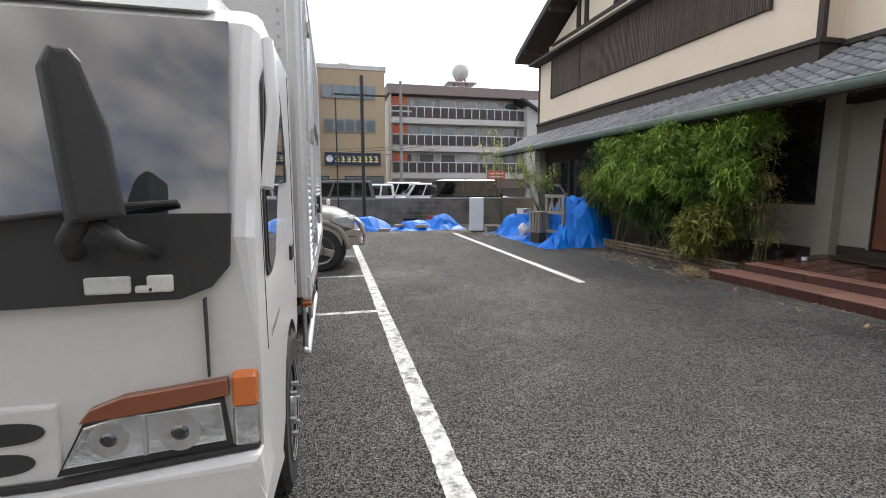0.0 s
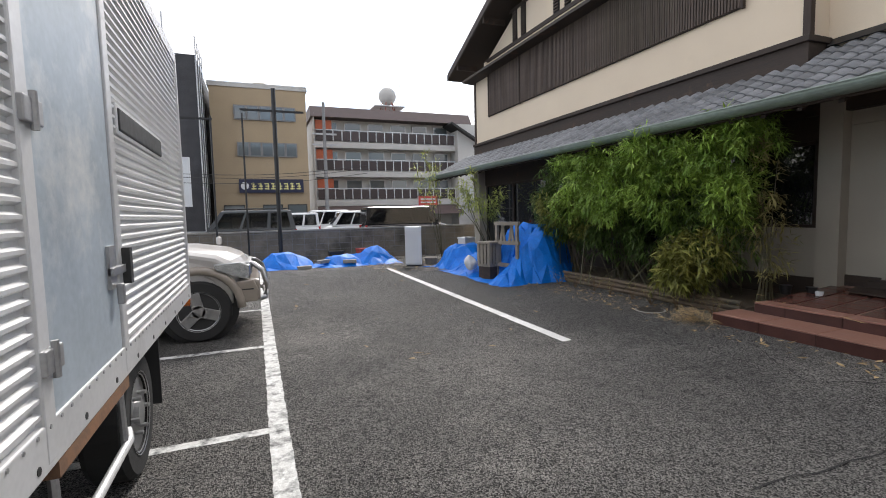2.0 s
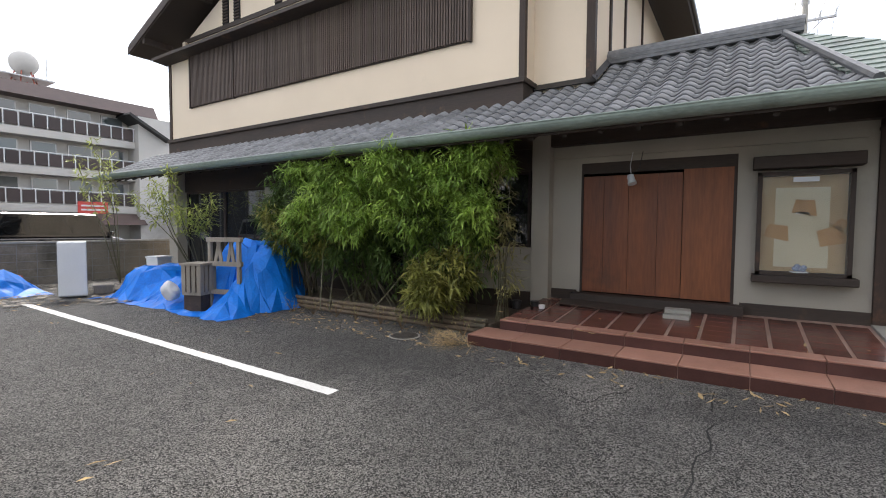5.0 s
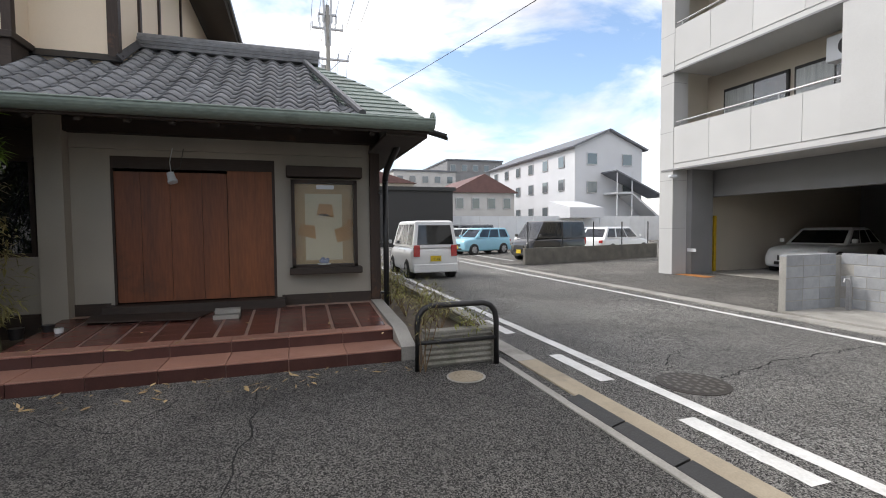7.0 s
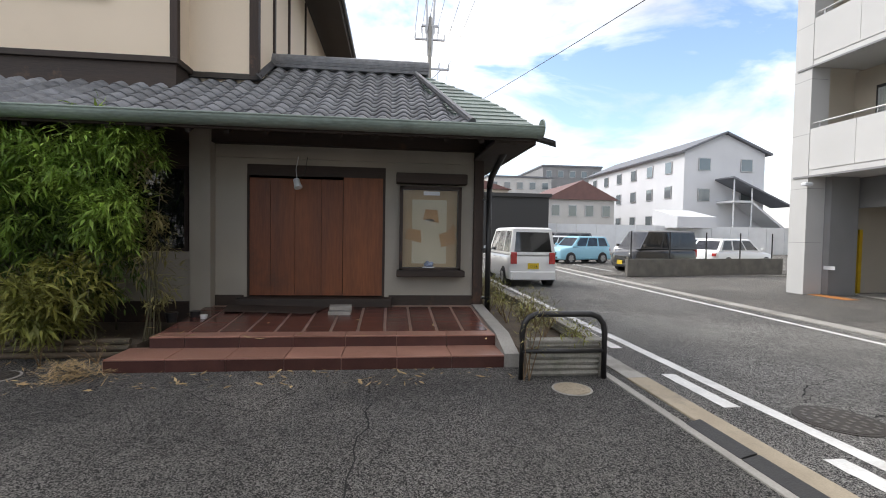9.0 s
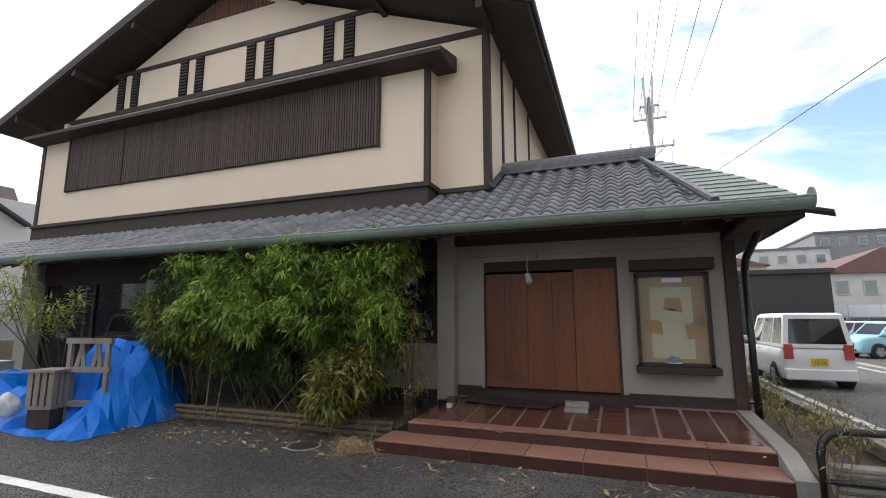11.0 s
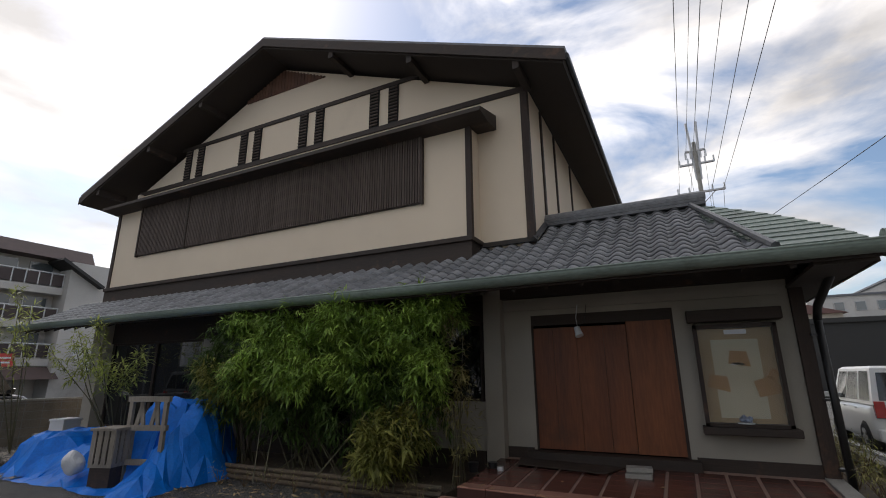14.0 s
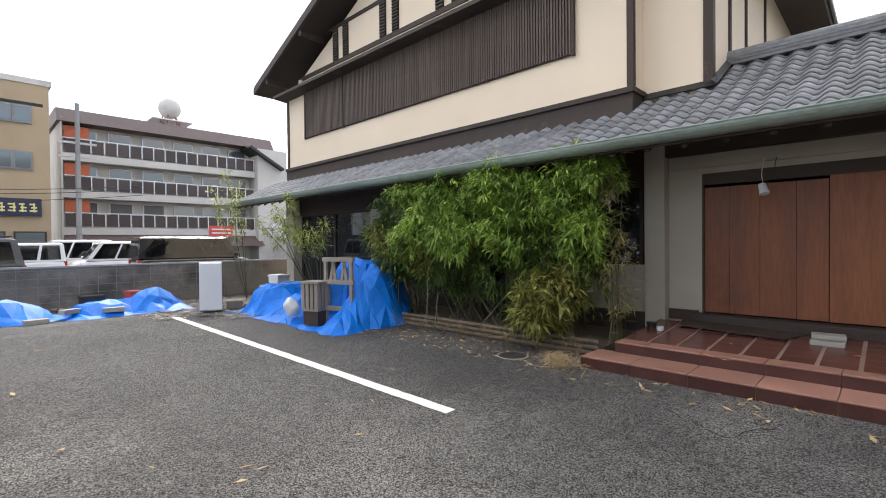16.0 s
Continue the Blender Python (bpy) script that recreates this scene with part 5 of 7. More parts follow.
for s in (-1, 1):
    def flip(poly):
        return [(s * y, z) for y, z in poly]
    unit = part("headlight", prism(flip([(0.34, 0.735), (0.4, 0.85), (0.48, 0.872), (0.75, 0.885), (0.76, 0.765)]), -0.05, 0.012, "x", bevel=0.008), M_HEAD, truck, "clear trapezoid headlight")
    for k, (ly, lr) in enumerate(((0.46, 0.05), (0.64, 0.055))):
        part("reflector", disc((0.0125, s * ly, 0.81), (1, 0, 0), lr, 0.004, seg=20), M_RIM, unit)
        part("bulb", disc((0.016, s * ly, 0.81), (1, 0, 0), lr * 0.5, 0.01, r2=lr * 0.3, seg=16), M_CARGLASS, unit)
    part("lamp_divider", box(0.008, 0.018, s * 0.55 - 0.006, s * 0.55 + 0.006, 0.755, 0.865), M_RIM, unit)
    part("lamp_surround", prism(flip([(0.325, 0.715), (0.4, 0.862), (0.755, 0.898), (0.775, 0.745)]), -0.05, 0.006, "x"), M_TRIM, truck)
    part("indicator", prism(flip([(0.39, 0.862), (0.42, 0.9), (0.5, 0.928), (0.77, 0.955), (0.772, 0.905), (0.62, 0.885)]), -0.05, 0.014, "x", bevel=0.006), M_AMBERD, truck, "dark amber indicator strip")
    cl = part("corner_lamp", prism([(0.012, 0.87), (0.01, 0.955), (-0.02, 0.97), (-0.1, 0.955), (-0.11, 0.88)], min(s * 0.78, s * 0.852), max(s * 0.78, s * 0.852), "y", bevel=0.012), M_AMBER, truck, "amber corner lamp")
    part("corner_lamp_lens", prism([(0.014, 0.75), (0.012, 0.868), (-0.11, 0.878), (-0.1, 0.78)], min(s * 0.78, s * 0.854), max(s * 0.78, s * 0.854), "y", bevel=0.012), M_HEAD, cl, "clear lower corner lens")
    # door glass and trim
    gl = [(-0.25, 1.26), (-0.25, 1.42), (-0.26, 1.58), (-0.36, 1.84), (-0.44, 1.92), (-0.71, 1.95), (-0.86, 1.9), (-1.04, 1.55), (-0.98, 1.53), (-0.66, 1.52), (-0.6, 1.49), (-0.42, 1.25), (-0.36, 1.23), (-0.28, 1.23)]
    gs = [(-0.67 + (x + 0.67) * 1.07, 1.58 + (z - 1.58) * 1.07) for x, z in gl]
    part("window_seal", prism(gs, s * cw - 0.006, s * cw + 0.006, "y"), M_TRIM, truck)
    d0 = cw - 0.006 if s > 0 else -cw - 0.01
    part("side_window", prism(gl, d0, d0 + 0.016, "y"), M_CARGLASS, truck)
    part("door_handle", box(-1.22, -1.08, s * cw - 0.012, s * cw + 0.014, 1.13, 1.21, bevel=0.008), M_TRIM, truck)
    part("door_seam", box(-1.36, -1.356, s * cw - 0.004, s * cw + 0.003, 0.95, 2.1), M_TRIM, truck)
    part("door_seam", box(-0.188, -0.185, s * cw - 0.004, s * cw + 0.002, 0.97, 1.5), M_TRIM, truck)
    part("grab_rail", rod([(-0.12, s * (cw + 0.03), 1.5), (-0.2, s * (cw + 0.05), 1.75), (-0.3, s * (cw + 0.03), 1.98)], 0.02), P_TRUCK, truck)
    wheel(truck, -0.98, s * (cw - 0.1), 0.38, 0.2, s, steel=True)
    wheel(truck, -3.95, s * 0.74, 0.38, 0.22, s, steel=True)
    part("mudflap", box(-1.52, -1.5, s * 0.7 - 0.13, s * 0.7 + 0.13, 0.3, 0.92), M_TYRE, truck)
    part("mudflap", box(-4.45, -4.43, s * 0.74 - 0.14, s * 0.74 + 0.14, 0.25, 0.72), M_TYRE, truck)
part("grille", box(-0.03, 0.004, -0.34, 0.34, 0.7, 0.92, bevel=0.01), P_TRUCK, truck)
for z, w in ((0.85, 0.31), (0.765, 0.28)):
    slot = [(w * math.copysign(1, c) * abs(c) ** 0.25, z + 0.032 * q) for c, q in ((math.cos(a), math.sin(a)) for a in (2 * math.pi * k / 28 for k in range(28)))]
    part("grille_slot", prism(slot, -0.02, 0.008, "x"), M_TRIM, truck)
part("bumper", prism([(-0.86, 0.38), (0.86, 0.38), (0.87, 0.6), (0.86, 0.735), (0.3, 0.685), (-0.3, 0.685), (-0.86, 0.735), (-0.87, 0.6)], -0.14, 0.06, "x", bevel=0.03), P_TRUCK, truck)
part("bumper_gap", prism([(-0.85, 0.738), (-0.3, 0.69), (0.3, 0.69), (0.85, 0.738), (0.85, 0.752), (0.3, 0.704), (-0.3, 0.704), (-0.85, 0.752)], -0.1, 0.02, "x"), M_TRIM, truck)
mir = part("door_mirror", prism([(-0.055, -0.2), (0.06, -0.2), (0.058, 0.02), (0.03, 0.17), (0.01, 0.2), (-0.03, 0.2), (-0.05, 0.16)], -0.045, 0.04, "x", bevel=0.018), M_TRIM, truck, "tall black mirror head", smooth=False)
mir.matrix_basis = pose(0.1, 0.5, 1.62, 4, -4, 35)
part("mirror_arm", rod([(0.0, 0.6, 1.32), (0.12, 0.58, 1.36), (0.1, 0.52, 1.42)], 0.022), M_TRIM, truck, smooth=True)
part("mirror_arm", rod([(0.0, 0.42, 1.33), (0.07, 0.44, 1.37), (0.1, 0.5, 1.45)], 0.026), M_TRIM, truck, smooth=True)
part("wiper", rod([(0.0, 0.1, 1.4), (-0.02, 0.5, 1.45), (-0.045, 0.66, 1.46)], 0.009), M_TRIM, truck)
part("cab_visor", prism([(-0.42, 2.1), (-0.5, 2.2), (-1.4, 2.34), (-1.5, 2.2)], -0.7, 0.7, "y", bevel=0.03), P_TRUCK, truck)
bar_bm = bmesh.new()
for k in range(6):
    box(-0.32 - k * 0.045, -0.29 - k * 0.045, cw - 0.002, cw + 0.002, 0.98 + k * 0.004, 1.005 + k * 0.004, bar_bm)
part("badge_bars", bar_bm, M_RIM, truck, "faint grey badge strokes")
# chassis and box
part("chassis", box(-5.6, -1.2, -0.38, 0.38, 0.5, 0.7), M_TRIM, truck)
b0, b1, bw, bz0, bz1 = -1.68, -5.85, 0.92, 0.8, 3.12
part("box_core", box(b1 + 0.02, b0 - 0.02, -bw + 0.03, bw - 0.03, bz0 + 0.02, bz1 - 0.02), M_ALU, truck)
part("front_bulkhead", box(b0 - 0.02, b0, -bw + 0.06, bw - 0.06, bz0, bz1), M_ALU, truck)
part("bottom_rail", box(b1, b0, bw - 0.04, bw + 0.012, bz0 - 0.02, bz0 + 0.13, bevel=0.006), M_ALU, truck)
part("top_rail", box(b1, b0, bw - 0.04, bw + 0.012, bz1 - 0.1, bz1 + 0.01, bevel=0.008), M_ALU, truck)
part("roof_sheet", box(b1, b0, -bw, bw, bz1 - 0.02, bz1 + 0.02), M_ALU, truck)
for x, w in ((b0, 0.12), (b1 + 0.08, 0.08)):
    part("corner_post", disc((x - 0.05, bw - 0.045, (bz0 + bz1) / 2), (0, 0, 1), 0.062, bz1 - bz0, seg=16), M_ALU, truck, smooth=False)


def ribbed(x0, x1, z0, z1):
    """Ribbed sheet: rounded horizontal ribs on a flat sheet."""
    n = int((z1 - z0) / 0.05)
    pts = [(bw - 0.035, z0)]
    for k in range(n):
        z = z0 + (z1 - z0) * k / n
        h = (z1 - z0) / n
        pts += [(bw - 0.012, z), (bw - 0.012, z + h * 0.3), (bw + 0.006, z + h * 0.5), (bw + 0.006, z + h * 0.75), (bw - 0.012, z + h * 0.95)]
    pts += [(bw - 0.012, z1), (bw - 0.035, z1)]
    return prism(pts, x0, x1, "x")


for x0, x1 in ((b0 - 0.1, -2.42), (-3.46, b1 + 0.1)):
    part("ribbed_panel", ribbed(x1, x0, bz0 + 0.13, bz1 - 0.1), M_ALU, truck)
part("side_door", box(-3.36, -2.5, bw - 0.03, bw + 0.004, bz0 + 0.05, bz1 - 0.1, bevel=0.006), M_ALUD, truck, "blue-grey plain side door with scuffed paint")
for x in (-2.46, -3.41):
    part("door_post", box(x - 0.045, x + 0.045, bw - 0.035, bw + 0.014, bz0 + 0.0, bz1 - 0.05, bevel=0.008), M_ALU, truck)
part("door_sill", box(-3.4, -2.5, bw - 0.06, bw + 0.01, bz0 - 0.08, bz0 - 0.022), M_RUSTY, truck, "rusty brown sill")
for z in (1.12, 1.9, 2.7):
    h = part("hinge", box(-2.56, -2.42, bw + 0.002, bw + 0.03, z - 0.04, z + 0.04, bevel=0.005), M_STEEL, truck)
    part("hinge_pin", disc((-2.49, bw + 0.03, z), (0, 0, 1), 0.012, 0.12, seg=8), M_STEEL, h)
lk = part("door_latch", box(-3.44, -3.2, bw + 0.004, bw + 0.03, 1.3, 1.34, bevel=0.004), M_STEEL, truck)
part("latch_plate", box(-3.3, -3.2, bw + 0.004, bw + 0.018, 1.24, 1.44), M_STEEL, lk)
part("latch_keeper", box(-3.47, -3.42, bw + 0.01, bw + 0.05, 1.24, 1.42), M_TRIM, lk)
part("padlock", box(-3.3, -3.26, bw + 0.02, bw + 0.05, 1.16, 1.26, bevel=0.008), M_STEEL, lk)
part("vent_slot", box(-4.72, -3.56, bw - 0.02, bw + 0.02, 2.02, 2.14, bevel=0.01), M_TRIM, truck, "long dark slot in the ribbed side")
part("vent_slot_frame", box(-4.75, -3.53, bw - 0.02, bw + 0.012, 2.0, 2.16, bevel=0.006), M_ALU, truck)
rv = bmesh.new()
for k in range(30):
    z = bz0 + 0.1 + k * 0.075
    disc((b0 + 0.002, bw - 0.12, z), (1, 0, 0), 0.011, 0.008, rv, seg=6)
tagged(part("rivets", rv, M_STEEL, truck), kind="stuff")
rv = bmesh.new()
for k in range(44):
    disc((b0 - 0.12 - k * 0.093, bw + 0.013, bz0 + 0.115), (0, 1, 0), 0.008, 0.006, rv, seg=6)
tagged(part("rivets", rv, M_STEEL, truck), kind="stuff")
gh = bmesh.new()
for k in range(10):
    disc((b0 - 0.25 - k * 0.42, bw + 0.0125, bz0 + 0.02), (0, 1, 0), 0.014, 0.004, gh, seg=10)
tagged(part("drain_holes", gh, M_TRIM, truck), kind="stuff")
part("side_guard", rod([(-1.76, bw - 0.05, 0.42), (-1.82, bw - 0.03, 0.38), (-3.5, bw - 0.03, 0.4), (-3.55, bw - 0.05, 0.44)], 0.022), M_ALU, truck, smooth=True)
for x in (-1.8, -2.6, -3.45):
    part("guard_strut", rod([(x, bw - 0.05, 0.8), (x, bw - 0.04, 0.4)], 0.018), M_STEEL, truck)
part("step_plate", box(-2.85, -2.6, bw - 0.16, bw - 0.02, 0.44, 0.46), M_STEEL, truck)
for x in (-1.78, -5.78):
    part("marker_lamp", disc((x, bw - 0.02, 0.74), (0, 1, 0), 0.035, 0.06, seg=12), M_AMBER, truck, "amber marker lamp")
part("fuel_tank", box(-2.7, -1.9, 0.4, 0.72, 0.4, 0.72, bevel=0.05), M_TRIM, truck)

# ---- grey apartment house across the street ----
M_GREYP = mat("pale_grey_panel", (0.52, 0.52, 0.51), (0.46, 0.46, 0.45), rough=0.75, scale=0.8, fine=50, vary=0.05, bump=0.03, dirt=(0.42, 0.42, 0.41), dirt_at=0.68)
M_GREYD = mat("dark_grey_render", (0.24, 0.24, 0.245), (0.2, 0.2, 0.2), rough=0.85, scale=1, fine=60, bump=0.1)
M_BEIGE = mat("beige_render", (0.5, 0.45, 0.37), (0.44, 0.4, 0.33), rough=0.85, scale=1, fine=60)
M_BRICK = mat("beige_brick_tile", (0.42, 0.34, 0.26), (0.3, 0.24, 0.18), rough=0.7, scale=3, fine=50, vary=0.25)
M_BLOCK = mat("grey_split_block", (0.36, 0.37, 0.38), (0.27, 0.28, 0.29), rough=0.85, scale=4, fine=70, vary=0.12, bump=0.3)
M_CURTAIN = mat("pale_curtain", (0.55, 0.58, 0.58), (0.35, 0.38, 0.38), rough=0.9, scale=2, fine=20, stretch=(12, 1, 0.3))
apt = thing("apartment_house", "pale grey apartment house with balconies over an open garage", "apartment building", 8, -8, 0)
AX, AY = 13.15, -8.0
part("corner_pillar", box(AX - 0.55, AX, AY - 0.55, AY, 0, 12), M_GREYP, apt, world=True)
part("garage_side_wall", box(AX - 0.3, AX - 0.02, AY - 9, AY - 0.55, 0, 12), M_BEIGE, apt, world=True)
part("garage_return", box(AX - 0.75, AX - 0.3, AY - 1.4, AY - 0.55, 0, 3.3), M_GREYD, apt, world=True)
part("garage_back", box(3, AX, AY - 9.2, AY - 9, 0, 12), M_GREYD, apt, world=True)
part("garage_ceiling", box(-12, AX, AY - 9.2, AY - 1.6, 3.28, 3.46), M_GREYD, apt, world=True)
part("garage_inner_wall", box(7.3, 7.5, AY - 9, AY - 1.8, 0, 3.28), M_BEIGE, apt, world=True)
part("roof", box(-12.2, AX, AY - 9.2, AY, 12.3, 12.5), M_GREYP, apt, world=True)
part("west_wall", box(-12.2, -12, AY - 9.2, AY, 0, 12.3), M_GREYP, apt, world=True)
part("garage_floor", box(7.4, AX, AY - 9, AY - 1.4, 0.01, 0.03), M_CONC, apt, world=True)
part("garage_lintel", box(7.0, AX - 0.3, AY - 1.8, AY - 1.5, 2.45, 3.3), M_GREYD, apt, world=True)
part("brick_wall", box(-12, 7.3, AY - 1.8, AY - 1.5, 0, 3.3), M_BRICK, apt, world=True)
part("garage_pier", box(7.3, 7.6, AY - 1.8, AY - 1.3, 0, 3.3), M_BRICK, apt, world=True)
part("drain_pipe", rod([(7.15, AY - 1.4, 0), (7.15, AY - 1.4, 3.3)], 0.07), M_GREYD, apt, world=True)
rb = bmesh.new()
for iz in range(34):
    for ix in range(14):
        x = 7.28 - ix * 0.24 - (iz % 2) * 0.12
        box(x - 0.228, x, AY - 1.5, AY - 1.488, iz * 0.09 + 0.02, iz * 0.09 + 0.1, rb)
tagged(part("brick_facing", rb, island(mat("beige_brick_face", (0.44, 0.36, 0.28), (0.34, 0.27, 0.2), rough=0.7, scale=3, fine=50), 0.22), apt, world=True), kind="stuff")
for fl in range(4):
    z = 3.28 + fl * 3.0
    part("balcony_slab", box(-12, AX - 0.55, AY - 1.6, AY - 0.02, z, z + 0.18), M_GREYP, apt, world=True)
    part("slab_edge", box(-12, AX - 0.1, AY, AY + 0.03, z - 0.03, z + 0.02), M_GREYD, apt, world=True)
    if fl < 3:
        for k in range(17):
            x1 = AX - 0.57 - k * 1.28
            part("balcony_panel", box(x1 - 1.27, x1, AY - 0.12, AY, z + 0.18, z + 1.3), M_GREYP, apt, world=True)
        part("handrail", rod([(AX - 0.6, AY - 0.06, z + 1.45), (-12, AY - 0.06, z + 1.45)], 0.025), M_STEEL, apt, world=True)
        for k in range(12):
            part("handrail_post", rod([(AX - 0.8 - k * 1.5, AY - 0.06, z + 1.3), (AX - 0.8 - k * 1.5, AY - 0.06, z + 1.45)], 0.02, seg=6), M_STEEL, apt, world=True)
        part("flat_wall", box(-12, AX - 0.3, AY - 1.8, AY - 1.6, z + 0.18, z + 3.0), M_BEIGE, apt, world=True)
        part("divider", box(7.15, 7.95, AY - 1.6, AY + 0.01, z + 0.18, z + 3.0), M_GREYP, apt, world=True)
        for x in (10.2, 8.05, 4.2, 0.2, -4):
            wn_p = part("window", box(x, x + 2.0, AY - 1.6, AY - 1.54, z + 0.9, z + 2.45), M_TRIM, apt, world=True)
            for q in range(2):
                part("pane", box(x + 0.06 + q * 0.97, x + 0.97 + q * 0.97, AY - 1.54, AY - 1.525, z + 0.96, z + 2.36), M_CURTAIN if q else M_DARKGLASS, wn_p, world=True)
            part("glass", box(x + 0.05, x + 1.95, AY - 1.522, AY - 1.515, z + 0.95, z + 2.37), M_CASEGLASS, wn_p, world=True)
        for x in (8.1, 6.0, 2.0):
            ac = part("air_conditioner", box(x, x + 0.8, AY - 1.3, AY - 0.95, z + 2.1, z + 2.7, bevel=0.02), M_WHITE, apt, "white air conditioner hung under the slab", world=True)
            part("fan_grille", disc((x + 0.3, AY - 0.94, z + 2.4), (0, 1, 0), 0.23, 0.02), M_TRIM, ac, world=True)
for k in range(8):
    part("panel_joint", box(AX - 0.552, AX + 0.002, AY - 0.5, AY + 0.002, 1.5 * k + 1.45, 1.5 * k + 1.46), M_GREYD, apt, world=True)
part("yellow_post", box(12.7, 12.8, -9.9, -9.8, 0, 1.85), mat("yellow_post_paint", (0.7, 0.45, 0.02), rough=0.5), apt, "yellow corner guard", world=True)
part("camera_box", box(AX - 0.75, AX - 0.6, AY + 0.0, AY + 0.25, 3.0, 3.1, bevel=0.03), M_WHITE, apt, world=True)
part("letter_slot", box(AX - 0.95, AX - 0.62, AY - 0.55, AY - 0.535, 0.72, 0.82), M_WHITE, apt, world=True)
part("drain_grate", box(AX - 1.7, AX - 0.6, AY - 0.5, AY - 0.1, 0.012, 0.02), mat("orange_plate", (0.5, 0.2, 0.05)), apt, world=True)
sg = part("wall_sign", box(4.8, 5.5, AY - 1.486, AY - 1.47, 1.5, 1.85), M_TRIM, apt, "black sign plate with pale bars", world=True)
for k in range(3):
    part("sign_bar", box(5.15, 5.42, AY - 1.469, AY - 1.465, 1.56 + k * 0.09, 1.6 + k * 0.09), M_PLATE_W, sg, world=True)

bw2 = thing("block_wall", "low wall of grey split concrete blocks with pale joints", "block wall", 6, -5, 0)
part("mortar", box(3.3, 6.76, -6.16, -6.04, 0.02, 0.98), M_CONC, bw2, world=True)
part("mortar", box(6.64, 6.76, -6.04, -4.71, 0.02, 0.98), M_CONC, bw2, world=True)
blk = box(-0.195, 0.195, -0.066, 0.066, 0, 0.185, bevel=0.004)
bme = bpy.data.meshes.new("block")
blk.to_mesh(bme)
blk.free()
bme.materials.append(M_BLOCK)
inv = bw2.matrix_basis.inverted()
for r in range(5):
    for k in range(8):
        o = new("block", bme)
        o.parent = bw2
        o.matrix_basis = inv @ Matrix.Translation((6.43 - k * 0.4 - (r % 2) * 0.2, -6.1, 0.03 + r * 0.2))
    for k in range(3):
        o = new("block", bme)
        o.parent = bw2
        o.matrix_basis = inv @ pose(6.7, -4.91 - k * 0.405, 0.03 + r * 0.2, 0, 0, 90)
tap = thing("standpipe", "small metal standpipe by the block wall", "standpipe", 6.35, -5.8, 0)
part("pipe", box(-0.03, 0.03, -0.03, 0.03, 0, 0.65), M_STEEL, tap)
part("tap", rod([(0, 0.02, 0.58), (0, 0.12, 0.6), (0, 0.14, 0.54)], 0.014), M_RIM, tap)
struct("pavement_2", box(3.2, 6.63, -6.03, -4.63, 0.0, 0.06), M_CONC, "pale concrete pad by the block wall", "pad")

lw = thing("boundary_wall", "low rough concrete block wall of the street-side parking lot", "block wall", 18.6, -9.4, 0, 13)
part("wall", box(-0.08, 0.08, -4.4, 4.0, 0, 0.68, bevel=0.01), mat("mossy_dark_block", (0.17, 0.16, 0.14), (0.1, 0.095, 0.085), rough=0.95, scale=3, fine=40, bump=0.6), lw)
for k in range(5):
    part("fence_post", rod([(0, 3.8 - k * 1.9, 0.6), (0, 3.8 - k * 1.9, 1.75)], 0.025, seg=6), M_BLACK, lw)
lot2 = struct("ground_lot", box(18.2, 60, -40, -4.62, -0.05, 0.012), M_FORE, "asphalt of the street-side parking lot", "asphalt lot")
for k in range(7):
    stripe(20, 24.5, -6.2 - k * 2.5, -6.08 - k * 2.5, "trim_%d" % (30 + k), "white parking bay line", M_LINE, 0.0165)


# ---- distant houses ----
M_WHITEH = mat("white_render", (0.6, 0.61, 0.63), (0.54, 0.55, 0.57), rough=0.85, scale=0.4, fine=20, bump=0.03)
M_ROOFG = mat("grey_slate", (0.16, 0.17, 0.19), (0.12, 0.125, 0.14), rough=0.7, scale=2, fine=30)
M_ROOFR = mat("red_brown_sheet_roof", (0.17, 0.09, 0.08), (0.12, 0.065, 0.06), rough=0.7, scale=2, fine=30)
M_TAN = mat("tan_tile_facade", (0.4, 0.31, 0.2), (0.34, 0.26, 0.17), rough=0.8, scale=0.5, fine=12, bump=0.1)
M_AGED = mat("aged_pale_concrete", (0.55, 0.54, 0.52), (0.45, 0.44, 0.42), rough=0.9, scale=0.6, fine=15, dirt=(0.3, 0.29, 0.27), bump=0.1)
M_BAL = mat("dark_balcony_panel", (0.05, 0.035, 0.035), rough=0.5, scale=3, vary=0.3, bump=0)
M_FACADEW = glass_mat("facade_glass", (0.1, 0.12, 0.13), 0.08)


def win_on(parent, x0, x1, z0, z1, y, face=-1, axis="y", frame_m=None):
    """A far window: frame and pane, proud of a wall."""
    if axis == "y":
        f = part("window", box(x0, x1, y, y + 0.1 * face, z0, z1) if face > 0 else box(x0, x1, y - 0.1, y, z0, z1), frame_m or M_STEEL, parent, world=True)
        yy = y + face * 0.1
        part("pane", box(x0 + 0.08, x1 - 0.08, min(yy, yy + face * 0.02), max(yy, yy + face * 0.02), z0 + 0.08, z1 - 0.08), M_FACADEW, f, world=True)
    else:
        f = part("window", box(y - 0.1, y, x0, x1, z0, z1), frame_m or M_STEEL, parent, world=True)
        part("pane", box(y - 0.12, y - 0.1, x0 + 0.08, x1 - 0.08, z0 + 0.08, z1 - 0.08), M_FACADEW, f, world=True)


